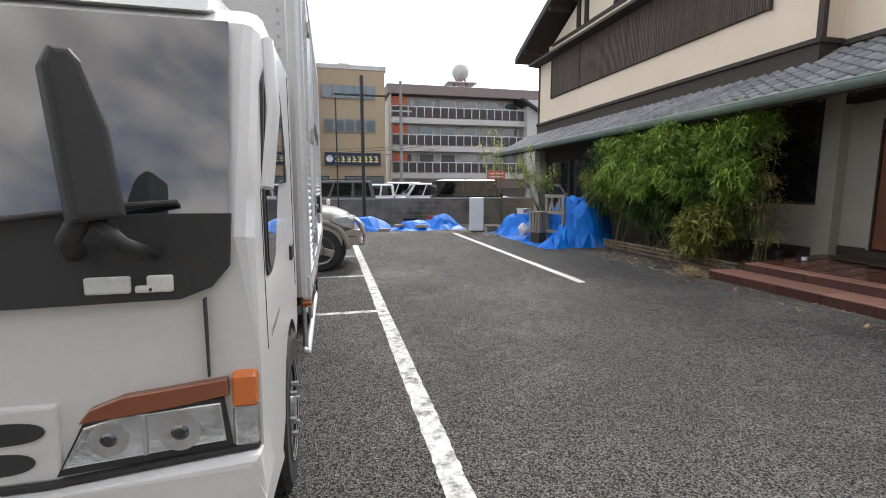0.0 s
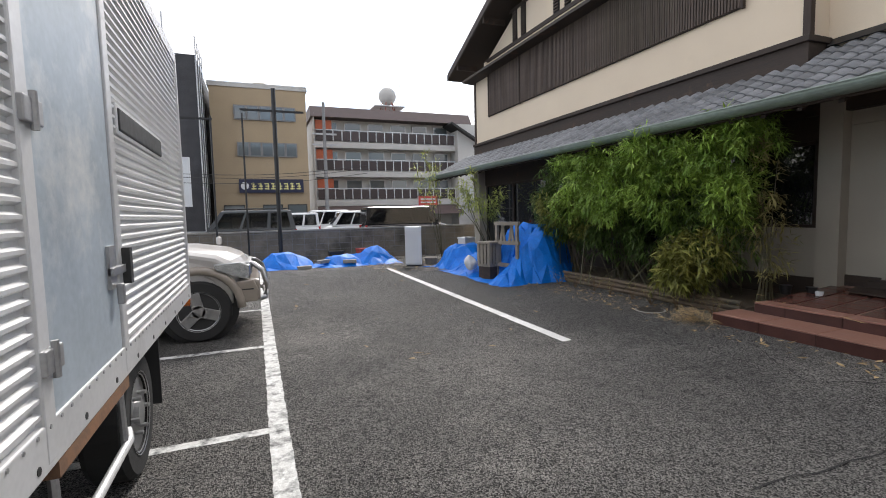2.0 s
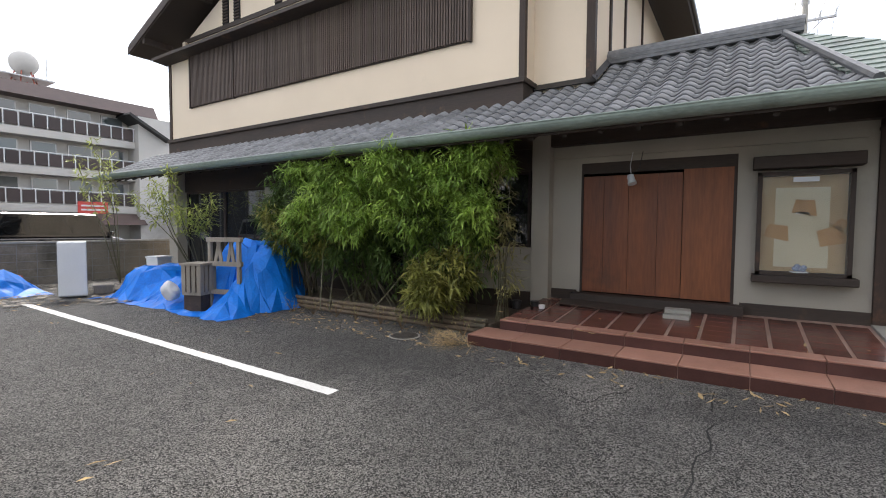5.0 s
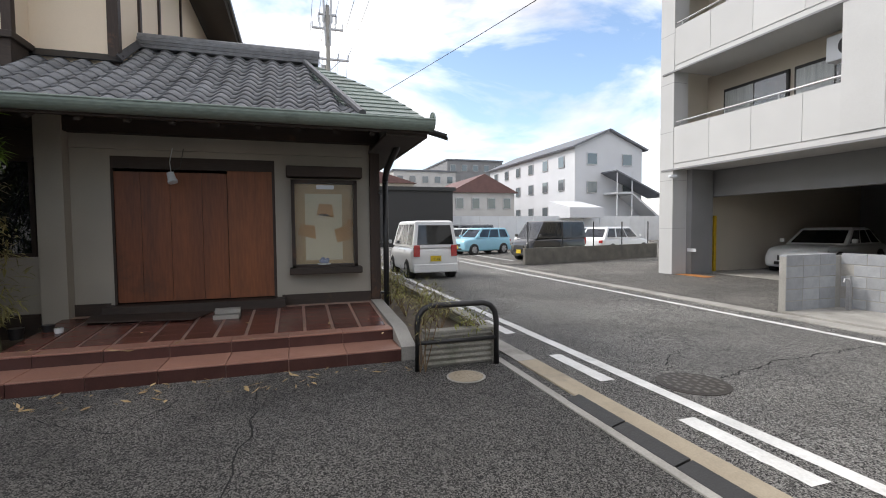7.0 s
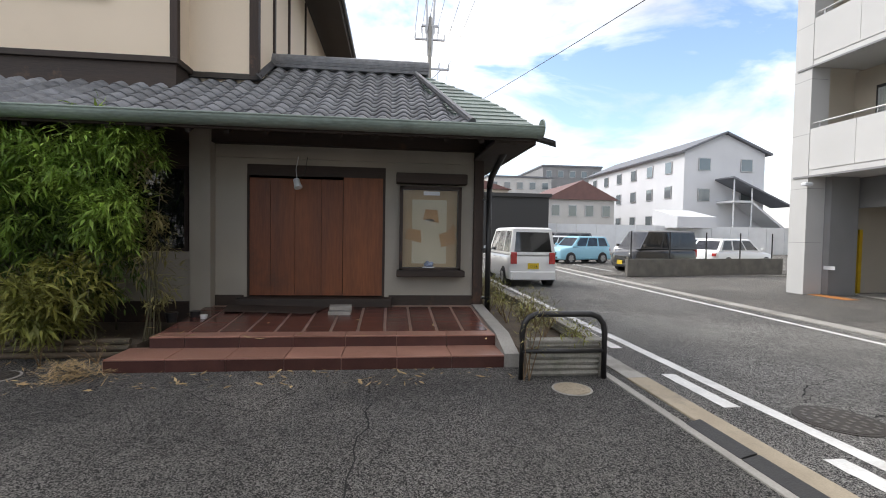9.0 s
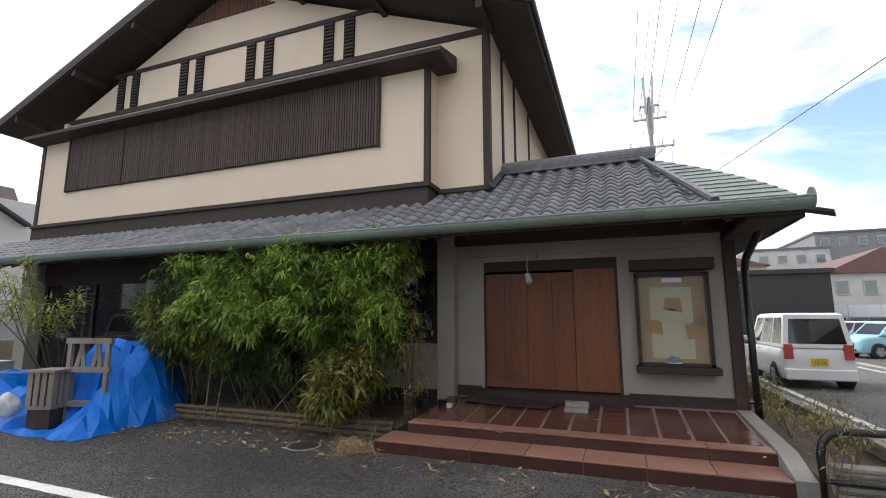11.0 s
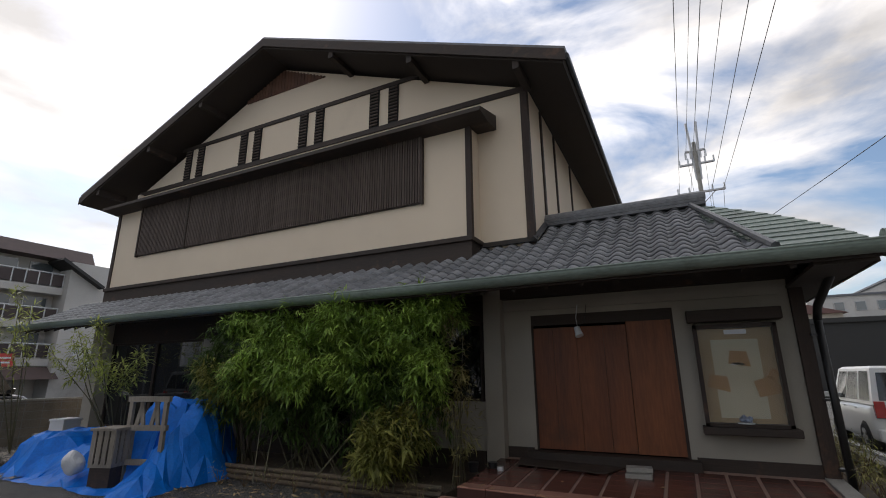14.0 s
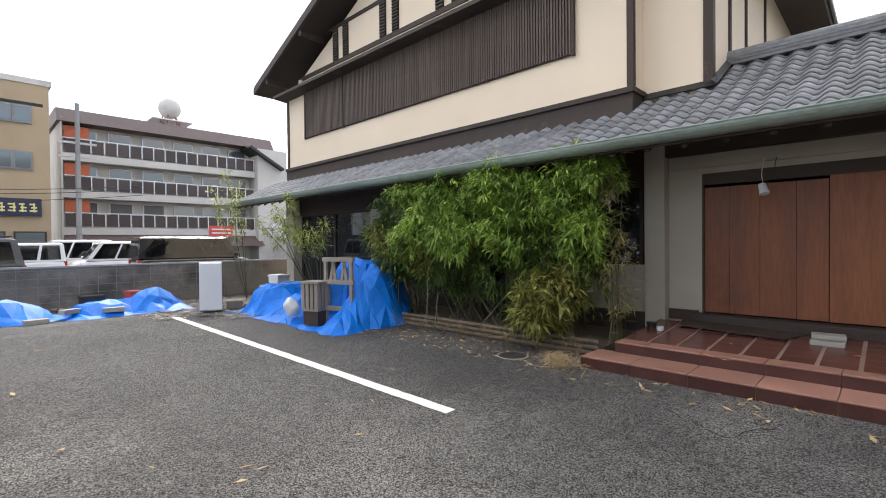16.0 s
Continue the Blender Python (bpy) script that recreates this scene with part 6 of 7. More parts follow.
wh = thing("white_house", "white three-storey house with a grey gable roof and outside stair", "house", 45, -26, 0)
part("wall", prism([(-34.6, 0), (-25.8, 0), (-25.8, 10.4), (-30.1, 12.2), (-34.6, 10.4)], 45, 68, "x"), M_WHITEH, wh, world=True)
part("roof", quad_slab((44.6, -25.3, 10.2), (68.4, -25.3, 10.2), (68.4, -30.1, 12.3), (44.6, -30.1, 12.3), 0.2), M_ROOFG, wh, world=True)
part("roof", quad_slab((44.6, -30.1, 12.3), (68.4, -30.1, 12.3), (68.4, -35.2, 10.2), (44.6, -35.2, 10.2), 0.2), M_ROOFG, wh, world=True)
for z in (2.6, 5.6, 8.2):
    for k in range(6):
        win_on(wh, 47 + k * 3.6, 48.2 + k * 3.6, z, z + 1.3, -25.8, 1)
for y in (-33.2, -28.6):
    for z in (5.2, 8.3):
        win_on(wh, y, y + 1.3, z, z + 1.3, 45, -1, "x")
part("stair_landing", box(42.6, 45, -31.5, -29.4, 5.0, 5.2), M_WHITEH, wh, world=True)
part("stair_flight", quad_slab((42.6, -31.5, 5.1), (45, -31.5, 5.1), (45, -35.5, 2.2), (42.6, -35.5, 2.2), 0.2), M_WHITEH, wh, world=True)
part("stair_roof", quad_slab((42.4, -29.2, 7.5), (45, -29.2, 7.5), (45, -35.5, 4.8), (42.4, -35.5, 4.8), 0.15), M_ROOFG, wh, world=True)
for y in (-29.5, -31.4):
    part("stair_post", rod([(42.7, y, 2), (42.7, y, 7.3)], 0.07, seg=6), M_WHITEH, wh, world=True)
part("porch", prism([(44, 2.4), (40, 2.4), (40, 3.4), (44, 4.2)], -25.8, -22, "y"), M_WHITEH, wh, world=True)
fence = thing("fence", "long pale corrugated fence behind the parked cars", "fence", 42, -25, 0)
for k in range(16):
    part("panel", box(41.9, 41.96, -40 + k * 1.9, -38.14 + k * 1.9, 0.0, 2.6), M_WHITE, fence, world=True)


def block(name, label, x0, x1, y0, y1, h, m, roof_m=None, storeys=2, cols=5, face="x", roof_h=0.0):
    t = thing(name, label, "building", (x0 + x1) / 2, (y0 + y1) / 2, 0)
    part("wall", box(x0, x1, y0, y1, 0, h), m, t, world=True)
    if roof_m:
        if roof_h:
            part("roof", prism([(y0 - 0.4, h), (y1 + 0.4, h), ((y0 + y1) / 2, h + roof_h)], x0 - 0.4, x1 + 0.4, "x"), roof_m, t, world=True)
        else:
            part("roof", box(x0 - 0.2, x1 + 0.2, y0 - 0.2, y1 + 0.2, h, h + 0.3), roof_m, t, world=True)
    for s in range(storeys):
        z = 0.9 + s * h / storeys
        for c in range(cols):
            if face == "x":
                d = (y1 - y0) / cols
                win_on(t, y0 + d * (c + 0.25), y0 + d * (c + 0.75), z, z + 1.3, x0, -1, "x")
            else:
                d = (x1 - x0) / cols
                win_on(t, x0 + d * (c + 0.25), x0 + d * (c + 0.75), z, z + 1.3, y0, -1)
    return t


block("house", "two-storey grey house with a red-brown hipped roof", 52, 64, -22, -14, 5.6, M_AGED, M_ROOFR, 2, 4, roof_h=2.2)
block("shed", "black windowless corrugated shed behind the parked cars", 38, 46, -9.4, -1.5, 4.6, M_TRIM, M_TRIM, 0, 0)
block("house", "beige house with a low pitched roof", 62, 74, -12, -2, 7.5, M_BEIGE, M_ROOFR, 2, 4, roof_h=1.6)
block("apartment_building", "grey flat-roofed apartment building in the distance", 85, 100, -26, -14, 12, M_AGED, M_ROOFG, 4, 5)
block("apartment_building", "dark stepped apartment building in the distance", 90, 110, -38, -26, 15, M_GREYD, M_ROOFG, 5, 5)
block("apartment_building", "tall white apartment building far down the street", 120, 135, 0, 12, 21, M_WHITEH, M_ROOFG, 7, 5)
block("house", "grey-brown house beside the white house", 28, 38, -46, -36, 5.4, M_BEIGE, M_ROOFG, 2, 4, roof_h=1.8)

# tan office block and the balcony apartments beyond the far wall
tan = thing("office_building", "tan tiled three-storey office block with a dark sign band", "office building", 1, 36, 0)
part("wall", box(-1.9, 4.1, 36, 46, 0, 10.1), M_TAN, tan, world=True)
part("parapet", box(-2.0, 4.2, 35.95, 46.1, 10.1, 10.4), M_AGED, tan, world=True)
part("plant_room", box(0.8, 1.6, 38, 39, 10.4, 11.0), M_BEIGE, tan, world=True)
for z, x0, x1 in ((8.0, -0.5, 3.4), (5.6, -0.4, 3.4)):
    for k in range(5):
        d = (x1 - x0) / 5
        win_on(tan, x0 + k * d, x0 + (k + 1) * d - 0.01, z, z + 0.95, 36, frame_m=M_GREYD)
for x in (-1.4, 1.0, 2.6):
    win_on(tan, x, x + 1.3, 0.2, 2.4, 36, frame_m=M_TRIM)
sign = part("sign_board", box(-0.4, 3.7, 35.8, 36, 3.2, 4.1), mat("dark_navy_sign", (0.015, 0.02, 0.06), rough=0.4), tan, "dark navy sign with yellow characters", world=True)
part("sign_emblem", disc((-0.05, 35.79, 3.65), (0, 1, 0), 0.25, 0.02), M_WHITE, sign, world=True)
M_YEL = mat("yellow_sign_letter", (0.75, 0.7, 0.3), rough=0.5, bump=0)
for k in range(8):
    x = 0.35 + k * 0.41
    for q in range(3):
        part("sign_stroke", box(x + 0.06 * (q == 1), x + 0.3 - 0.08 * (q == 2), 35.78, 35.795, 3.42 + q * 0.17, 3.5 + q * 0.17), M_YEL, sign, world=True)
    part("sign_stroke", box(x + 0.1 + 0.05 * (k % 3), x + 0.17 + 0.05 * (k % 3), 35.775, 35.79, 3.4, 3.86), M_YEL, sign, world=True)

ap = thing("balcony_apartments", "four-storey weathered apartment block with dark balcony panels", "apartment building", 13, 44, 0)
AX0, AX1, FY = 5.6, 20.3, 44
part("wall", box(AX0, AX1, FY + 1.2, FY + 10, 0, 10.4), M_AGED, ap, world=True)
part("end_wall", box(AX0 - 0.1, AX0, FY, FY + 10, 0, 10.4), M_AGED, ap, world=True)
part("roof_band", prism([(FY - 0.2, 10.1), (FY + 10, 10.1), (FY + 10, 11.1), (FY + 0.5, 11.1)], AX0 - 0.3, AX1 + 0.2, "x"), mat("brown_mansard", (0.13, 0.1, 0.095), rough=0.7, scale=2), ap, world=True)
for fl in range(3):
    z = 2.7 + fl * 2.55
    part("balcony_slab", box(AX0, AX1 - 1.5, FY, FY + 1.2, z - 0.3, z + 0.22), M_AGED, ap, world=True)
    part("top_rail", box(AX0, AX1 - 1.5, FY - 0.02, FY + 0.03, z + 1.2, z + 1.26), M_WHITE, ap, world=True)
    for k in range(17):
        x = AX0 + 0.1 + k * 0.77
        part("balcony_panel", box(x, x + 0.65, FY, FY + 0.03, z + 0.3, z + 1.14), M_BAL, ap, world=True)
        part("baluster", box(x + 0.66, x + 0.72, FY - 0.01, FY + 0.04, z + 0.22, z + 1.2), M_WHITE, ap, world=True)
    for k in range(6):
        win_on(ap, AX0 + 0.6 + k * 2.15, AX0 + 2.1 + k * 2.15, z + 0.5, z + 2.1, FY + 1.2)
    part("partition", box(AX0 + 0.1, AX0 + 1.5, FY + 0.3, FY + 0.34, z + 1.3, z + 2.1), mat("orange_screen", (0.5, 0.13, 0.06)), ap, world=True)
part("shop_canopy", prism([(FY - 1.2, 1.5), (FY, 2.35), (FY, 1.5)], AX0, AX1 - 1.2, "x"), mat("brown_canopy", (0.1, 0.07, 0.065), rough=0.7, scale=2), ap, world=True)
part("banner", box(AX1 - 5.4, AX1 - 3.5, FY - 0.06, FY - 0.03, 2.35, 3.2), mat("red_banner", (0.6, 0.08, 0.07), rough=0.7), ap, "red banner with pale strokes", world=True)
for k in range(2):
    part("banner_bar", box(AX1 - 5.2, AX1 - 3.7, FY - 0.07, FY - 0.062, 2.55 + k * 0.3, 2.67 + k * 0.3), M_WHITE, ap, world=True)
part("stair_tower", box(AX1 - 1.5, AX1 + 1.2, FY - 0.6, FY + 1.2, 0, 10.0), M_AGED, ap, world=True)
part("stair_roof", quad_slab((AX1 - 2.4, FY - 1.2, 9.9), (AX1 + 0.6, FY - 1.2, 8.2), (AX1 + 0.6, FY + 1, 8.2), (AX1 - 2.4, FY + 1, 9.9), 0.2), M_TRIM, ap, world=True)
for k in range(14):
    part("tread", box(AX1 - 1.0 + k * 0.2, AX1 - 0.75 + k * 0.2, FY - 2.2, FY - 1.2, 3.0 - k * 0.2, 3.06 - k * 0.2), M_STEEL, ap, world=True)
part("stringer", quad_slab((AX1 - 1.2, FY - 2.3, 3.1), (AX1 + 2.0, FY - 2.3, 0.0), (AX1 + 2.0, FY - 2.3, 0.9), (AX1 - 1.2, FY - 2.3, 4.1), 0.08), M_WHITEH, ap, world=True)
tank = thing("water_tank", "round white water tank on a red-white steel frame on the roof", "water tank", 13.0, 47, 11.1)
bm = bmesh.new()
bmesh.ops.create_uvsphere(bm, u_segments=24, v_segments=14, radius=0.85, matrix=Matrix.Translation((0, 0, 1.9)))
part("sphere", bm, M_AGED, tank, smooth=True)
for a in range(6):
    q = a * math.pi / 3
    part("leg", rod([(0.9 * math.cos(q), 0.9 * math.sin(q), 0), (0.5 * math.cos(q), 0.5 * math.sin(q), 1.3)], 0.05, seg=6), mat("red_frame", (0.4, 0.14, 0.1)) if a == 0 else bpy.data.materials["red_frame"], tank)
part("platform", box(-1.5, 1.5, -0.9, 0.9, 0.75, 0.85), M_STEEL, tank)
part("mast", rod([(1.3, 0, 0.8), (1.3, 0, 3.2)], 0.03, seg=6), M_STEEL, tank)
dk = thing("scaffolded_building", "dark netted building under repair with scaffold and roof frame", "building", -5, 33, 0)
part("wall", box(-7.5, -2.3, 33, 42, 0, 11.0), mat("dark_scaffold_net", (0.07, 0.07, 0.075), (0.04, 0.04, 0.045), rough=0.9, scale=1.5, fine=20), dk, world=True)
for k in range(4):
    part("scaffold_pole", rod([(-2.25 + 0.0, 32.9 + k * 1.2, 0), (-2.25, 32.9 + k * 1.2, 12)], 0.04, seg=6), M_STEEL, dk, world=True)
for z in range(6):
    part("scaffold_rail", rod([(-2.25, 32.9, 1.8 + z * 1.9), (-2.25, 36.6, 1.8 + z * 1.9)], 0.03, seg=6), M_STEEL, dk, world=True)
part("sign_box", box(-4.2, -2.6, 30, 30.3, 2.2, 4.8), M_WHITE, dk, "blank pale sign box", world=True)
part("sign_post", rod([(-3.4, 30.1, 0), (-3.4, 30.1, 2.3)], 0.06, seg=6), M_STEEL, dk, world=True)
part("roof_frame", box(-6, -4, 34, 36, 12.6, 12.7), M_STEEL, dk, world=True)
for x in (-6, -4):
    part("frame_leg", rod([(x, 34, 11), (x, 34, 13.6)], 0.05, seg=6), M_STEEL, dk, world=True)
block("house", "plain grey building closing the view beyond the lot", -40, -8, 44, 54, 9, M_AGED, M_ROOFG, 3, 8, face="y")
block("apartment_building", "plain grey apartment building behind the lot's corner", 24, 44, 50, 62, 9, M_AGED, M_ROOFG, 3, 6, face="y")
block("house", "plain dark house beside the parking lot", -22, -14, -2, 24, 3.0, M_AGED, M_ROOFG, 0, 0)

# ---- far lot wall, poles, clutter ----
fw = thing("lot_wall", "stained concrete block wall at the end of the parking lot", "block wall", 1, 18.7, 0)
part("wall", box(-9, 9.5, -0.07, 0.07, 0, 1.05), mat("stained_block_wall", (0.25, 0.22, 0.18), (0.14, 0.125, 0.1), rough=0.95, scale=2, fine=30, dirt=(0.08, 0.075, 0.06), dirt_at=0.56, bump=0.4), fw)
part("coping", box(-9, 9.5, -0.09, 0.09, 1.05, 1.1), M_CONC, fw)
for k in range(46):
    part("joint", box(-9 + k * 0.4, -8.988 + k * 0.4, -0.0745, -0.0705, 0.0, 1.05), M_GREYD, fw)
for k in range(5):
    part("bed_joint", box(-9, 9.5, -0.0745, -0.0705, 0.2 * k + 0.19, 0.2 * k + 0.2), M_GREYD, fw)


def post(x, y, h, label, arms=(), r=0.055):
    t = thing("net_post", label, "post", x, y, 0)
    part("pole", rod([(0, 0, 0), (0, 0, h)], r, seg=10), M_BLACK, t)
    for z, a, b in arms:
        part("arm", box(a, b, -0.03, 0.03, z - 0.03, z + 0.03), M_BLACK, t)
    return t


post(1.2, 18.0, 5.6, "tall black steel net post with a crossbar by the wall", ((4.9, -1.0, 0.9),), 0.07)
post(0.25, 18.3, 4.85, "thin dark post by the wall", (), 0.03)
post(-0.65, 18.2, 4.7, "thin dark post with a crossbar by the wall", ((4.6, -1.5, 0.05),), 0.03)
post(-2.1, 18.2, 5.3, "dark steel net post by the wall", (), 0.06)
wires = bmesh.new()
for z in (3.6, 3.45, 3.2):
    pts = [(-3 + k * 0.9, 26, z - 0.25 * math.sin(math.pi * k / 10) + k * 0.05) for k in range(11)]
    rod(pts, 0.012, wires, seg=4)
up_t = thing("utility_pole", "grey utility pole with transformers beyond the wall", "utility pole", 5.0, 34, 0)
part("pole", rod([(0, 0, 0), (0, 0, 9)], 0.14, seg=10, taper=0.7), M_GREYD, up_t)
for z in (6.2, 6.9):
    part("crossarm", box(-0.8, 0.8, -0.05, 0.05, z, z + 0.1), M_STEEL, up_t)
tagged(part("cable", wires, M_BLACK, up_t, world=True), kind="stuff")
py = thing("power_pylon", "tall concrete power pole with crossarms and insulators", "power pole", 50, -0.3, 0)
part("pole", rod([(0, 0, 0), (0, 0, 24)], 0.3, seg=12, taper=0.6), M_CONC, py)
for z, h in ((18.6, 2.0), (21.6, 1.5), (23.0, 0.9)):
    part("crossarm", box(-0.12, 0.12, -h, h, z, z + 0.16), M_STEEL, py)
    for k in (-1, -0.5, 0.5, 1):
        part("insulator", rod([(0, k * h, z), (0, k * h, z + 0.7 if z < 22 else z - 0.7)], 0.08, seg=8), M_WHITE, py)
for y in (-0.45, 0.45):
    part("mast_rod", rod([(0, y * 0.4, 20), (0, y, 26.2)], 0.12, seg=8), M_STEEL, py)
part("transformer", disc((0.5, 0.4, 17.6), (0, 0, 1), 0.35, 1.1), M_STEEL, py)
for k in range(3):
    part("brace", rod([(0, -1.2 + k * 1.2, 18.6), (0, 0, 17.4)], 0.04, seg=6), M_STEEL, py)


def wire(a, b, sag, r, parent):
    a, b = Vector(a), Vector(b)
    pts = [a.lerp(b, k / 16) - Vector((0, 0, sag * 4 * (k / 16) * (1 - k / 16))) for k in range(17)]
    part("cable", rod(pts, r, seg=5), M_BLACK, parent, world=True)


for k, (y, z) in enumerate(((-1.9, 18.8), (-0.9, 18.8), (0.9, 18.8), (1.9, 18.8), (-0.8, 23), (0.8, 23))):
    wire((50, y - 0.3, z), (-30, y * 1.3 - 0.3, z + 1), 1.2, 0.02, py)
    wire((50, y - 0.3, z), (120, y - 6, z), 1.0, 0.02, py)
wire((50, 0.2, 12.0), (-2, -9.5, 9.8), 0.3, 0.018, py)


def tarp(label, outline, heights, seed, at, cell=0.15, rough=1.0):
    """A stiff crumpled tarpaulin over heaps, in taut creased facets: heights are (x, y, (radius x, radius y), height, fall)."""
    r = random.Random(seed)
    x0, x1, y0, y1 = outline
    nx, ny = int((x1 - x0) / cell), int((y1 - y0) / cell)
    bm = bmesh.new()
    g = []
    for i in range(nx + 1):
        row = []
        for j in range(ny + 1):
            rim = i in (0, nx) or j in (0, ny)
            x = x0 + (x1 - x0) * i / nx + r.uniform(-0.42, 0.42) * cell
            y = y0 + (y1 - y0) * j / ny + r.uniform(-0.42, 0.42) * cell
            z = 0.0
            for hx, hy, hr, hh, fall in heights:
                d = math.hypot((x - hx) / hr[0], (y - hy) / hr[1])
                if d < 1:
                    z = max(z, hh * (1 - d ** fall))
            fold = 1 - 2.4 * abs(noise.noise(Vector((x * 2.4 + y * 0.8, y * 2.2, seed))))
            z = z * (1 + 0.1 * fold * rough) + r.uniform(-0.035, 0.05) * rough * min(1, 0.3 + z * 2)
            rag = noise.noise(Vector((x * 1.7, y * 1.7, seed + 5))) * 0.3
            row.append(bm.verts.new((x + rag * (y > 0), y + rag * 0.6, 0.008 if rim else max(z, 0.012 + 0.05 * r.random()))))
        g.append(row)
    for i in range(nx):
        for j in range(ny):
            q = (g[i][j], g[i + 1][j], g[i + 1][j + 1], g[i][j + 1])
            tris = ((0, 1, 2), (0, 2, 3)) if r.random() < 0.5 else ((0, 1, 3), (1, 2, 3))
            for t in tris:
                bm.faces.new([q[k] for k in t])
    bmesh.ops.subdivide_edges(bm, edges=bm.edges[:], cuts=1, use_grid_fill=True)
    for v in bm.verts:
        v.co += Vector((r.uniform(-1, 1), r.uniform(-1, 1), r.uniform(-0.2, 1) * (v.co.z > 0.03))) * 0.01
    t = thing("tarpaulin", label, "tarpaulin", *at)
    part("sheet", bm, M_BLUE, t)
    return t


tarp("crumpled blue tarpaulin draped over a tall heap by the bamboo", (-1.15, 1.05, -0.8, 0.8), [(0.35, 0.15, (0.76, 0.68), 1.12, 7), (0.05, 0.3, (0.6, 0.5), 1.15, 6), (0.0, -0.3, (1.0, 0.48), 0.95, 1.2), (-0.7, -0.4, (0.5, 0.38), 0.26, 2)], 3, (6.25, 11.2, 0), 0.16)
tarp("crumpled blue tarpaulin over a low bench of junk", (-1.0, 1.2, -1.5, 1.4), [(0.1, 0.6, (1.0, 0.9), 0.6, 5), (0.1, -0.5, (0.95, 0.9), 0.45, 3), (-0.4, -1.0, (0.6, 0.6), 0.25, 2)], 8, (6.1, 13.5, 0), 0.18)
tarp("blue tarpaulin over a low mound at the end of the lot", (-1.15, 1.1, -0.65, 0.65), [(-0.1, 0.0, (0.95, 0.6), 0.46, 2.2)], 12, (1.35, 16.9, 0), 0.2, 0.5)
tarp("blue tarpaulin over a low mound at the end of the lot", (-1.25, 1.2, -0.65, 0.65), [(0.5, 0.05, (0.7, 0.55), 0.54, 2), (-0.5, 0.0, (0.8, 0.5), 0.34, 2)], 17, (3.5, 16.75, 0), 0.2, 0.6)
for x, y, z, rz in ((1.75, 16.2, 0.0, 8), (2.35, 16.5, 0.12, 30), (3.1, 16.3, 0.1, -12)):
    t = thing("paving_block", "pale concrete block weighing down a tarpaulin edge", "block", x, y, z, rz)
    part("body", box(-0.2, 0.2, -0.09, 0.09, 0, 0.1, bevel=0.008), M_CONC, t)

crate = thing("wooden_crate", "weathered grey slatted wooden crate beside the tarpaulin", "crate", 5.42, 11.55, 0.32, 20)
part("frame", box(-0.19, 0.19, -0.19, 0.19, 0.0, 0.05), M_GREYWOOD, crate)
part("top", box(-0.22, 0.22, -0.22, 0.22, 0.52, 0.56), M_GREYWOOD, crate)
for sx, sy in ((1, 0), (-1, 0), (0, 1), (0, -1)):
    for k in range(4):
        o = -0.153 + k * 0.102
        if sx:
            part("slat", box(sx * 0.19 - 0.01, sx * 0.19 + 0.01, o - 0.036, o + 0.036, 0.05, 0.52), M_GREYWOOD, crate)
        else:
            part("slat", box(o - 0.036, o + 0.036, sy * 0.19 - 0.01, sy * 0.19 + 0.01, 0.05, 0.52), M_GREYWOOD, crate)
# Black core imitates the shade inside the crate.
part("shade_core", box(-0.175, 0.175, -0.175, 0.175, 0.05, 0.5), M_VOID, crate)
part("foot", box(-0.17, 0.17, -0.17, 0.17, -0.32, 0.0), M_DARKH, crate)
rack_t = thing("wooden_rack", "weathered grey timber frame with slanted slats leaning by the tarpaulin", "wooden frame", 5.66, 11.15, 0.06, 18)
for y in (-0.3, 0.3):
    part("upright", box(-0.03, 0.03, y - 0.03, y + 0.03, 0, 1.27), M_GREYWOOD, rack_t)
for z in (0.3, 0.8, 1.23):
    part("crosspiece", box(-0.035, 0.035, -0.36, 0.36, z - 0.04, z + 0.04), M_GREYWOOD, rack_t)
for k in range(4):
    bm = box(-0.015, 0.015, -0.03, 0.03, 0, 0.45)
    bm.transform(pose(0, -0.2 + k * 0.13, 0.8, 12 if k % 2 else -10, 0, 0))
    part("slat", bm, M_GREYWOOD, rack_t)
bag = thing("sack", "crumpled white plastic sack on the heap", "sack", 5.25, 12.2, 0.35)
bm = bmesh.new()
bmesh.ops.create_icosphere(bm, subdivisions=3, radius=0.15)
for v in bm.verts:
    v.co *= 1 + 0.4 * noise.noise(v.co * 6)
    v.co.z *= 1.2
part("bag", bm, M_WHITE, bag)
fr = thing("metal_cabinet", "pale grey sheet-metal cabinet standing upright", "cabinet", 4.85, 15.35, 0, -20)
part("body", box(-0.24, 0.24, -0.25, 0.22, 0.04, 1.18, bevel=0.012), M_WHITE, fr)
part("door", box(-0.235, 0.235, -0.275, -0.252, 0.06, 1.16, bevel=0.008), M_WHITE, fr)
part("base", box(-0.22, 0.22, -0.23, 0.2, 0.0, 0.04), M_TRIM, fr)
M_RED = mat("faded_red_plastic", (0.5, 0.1, 0.08), (0.35, 0.07, 0.06), rough=0.6)
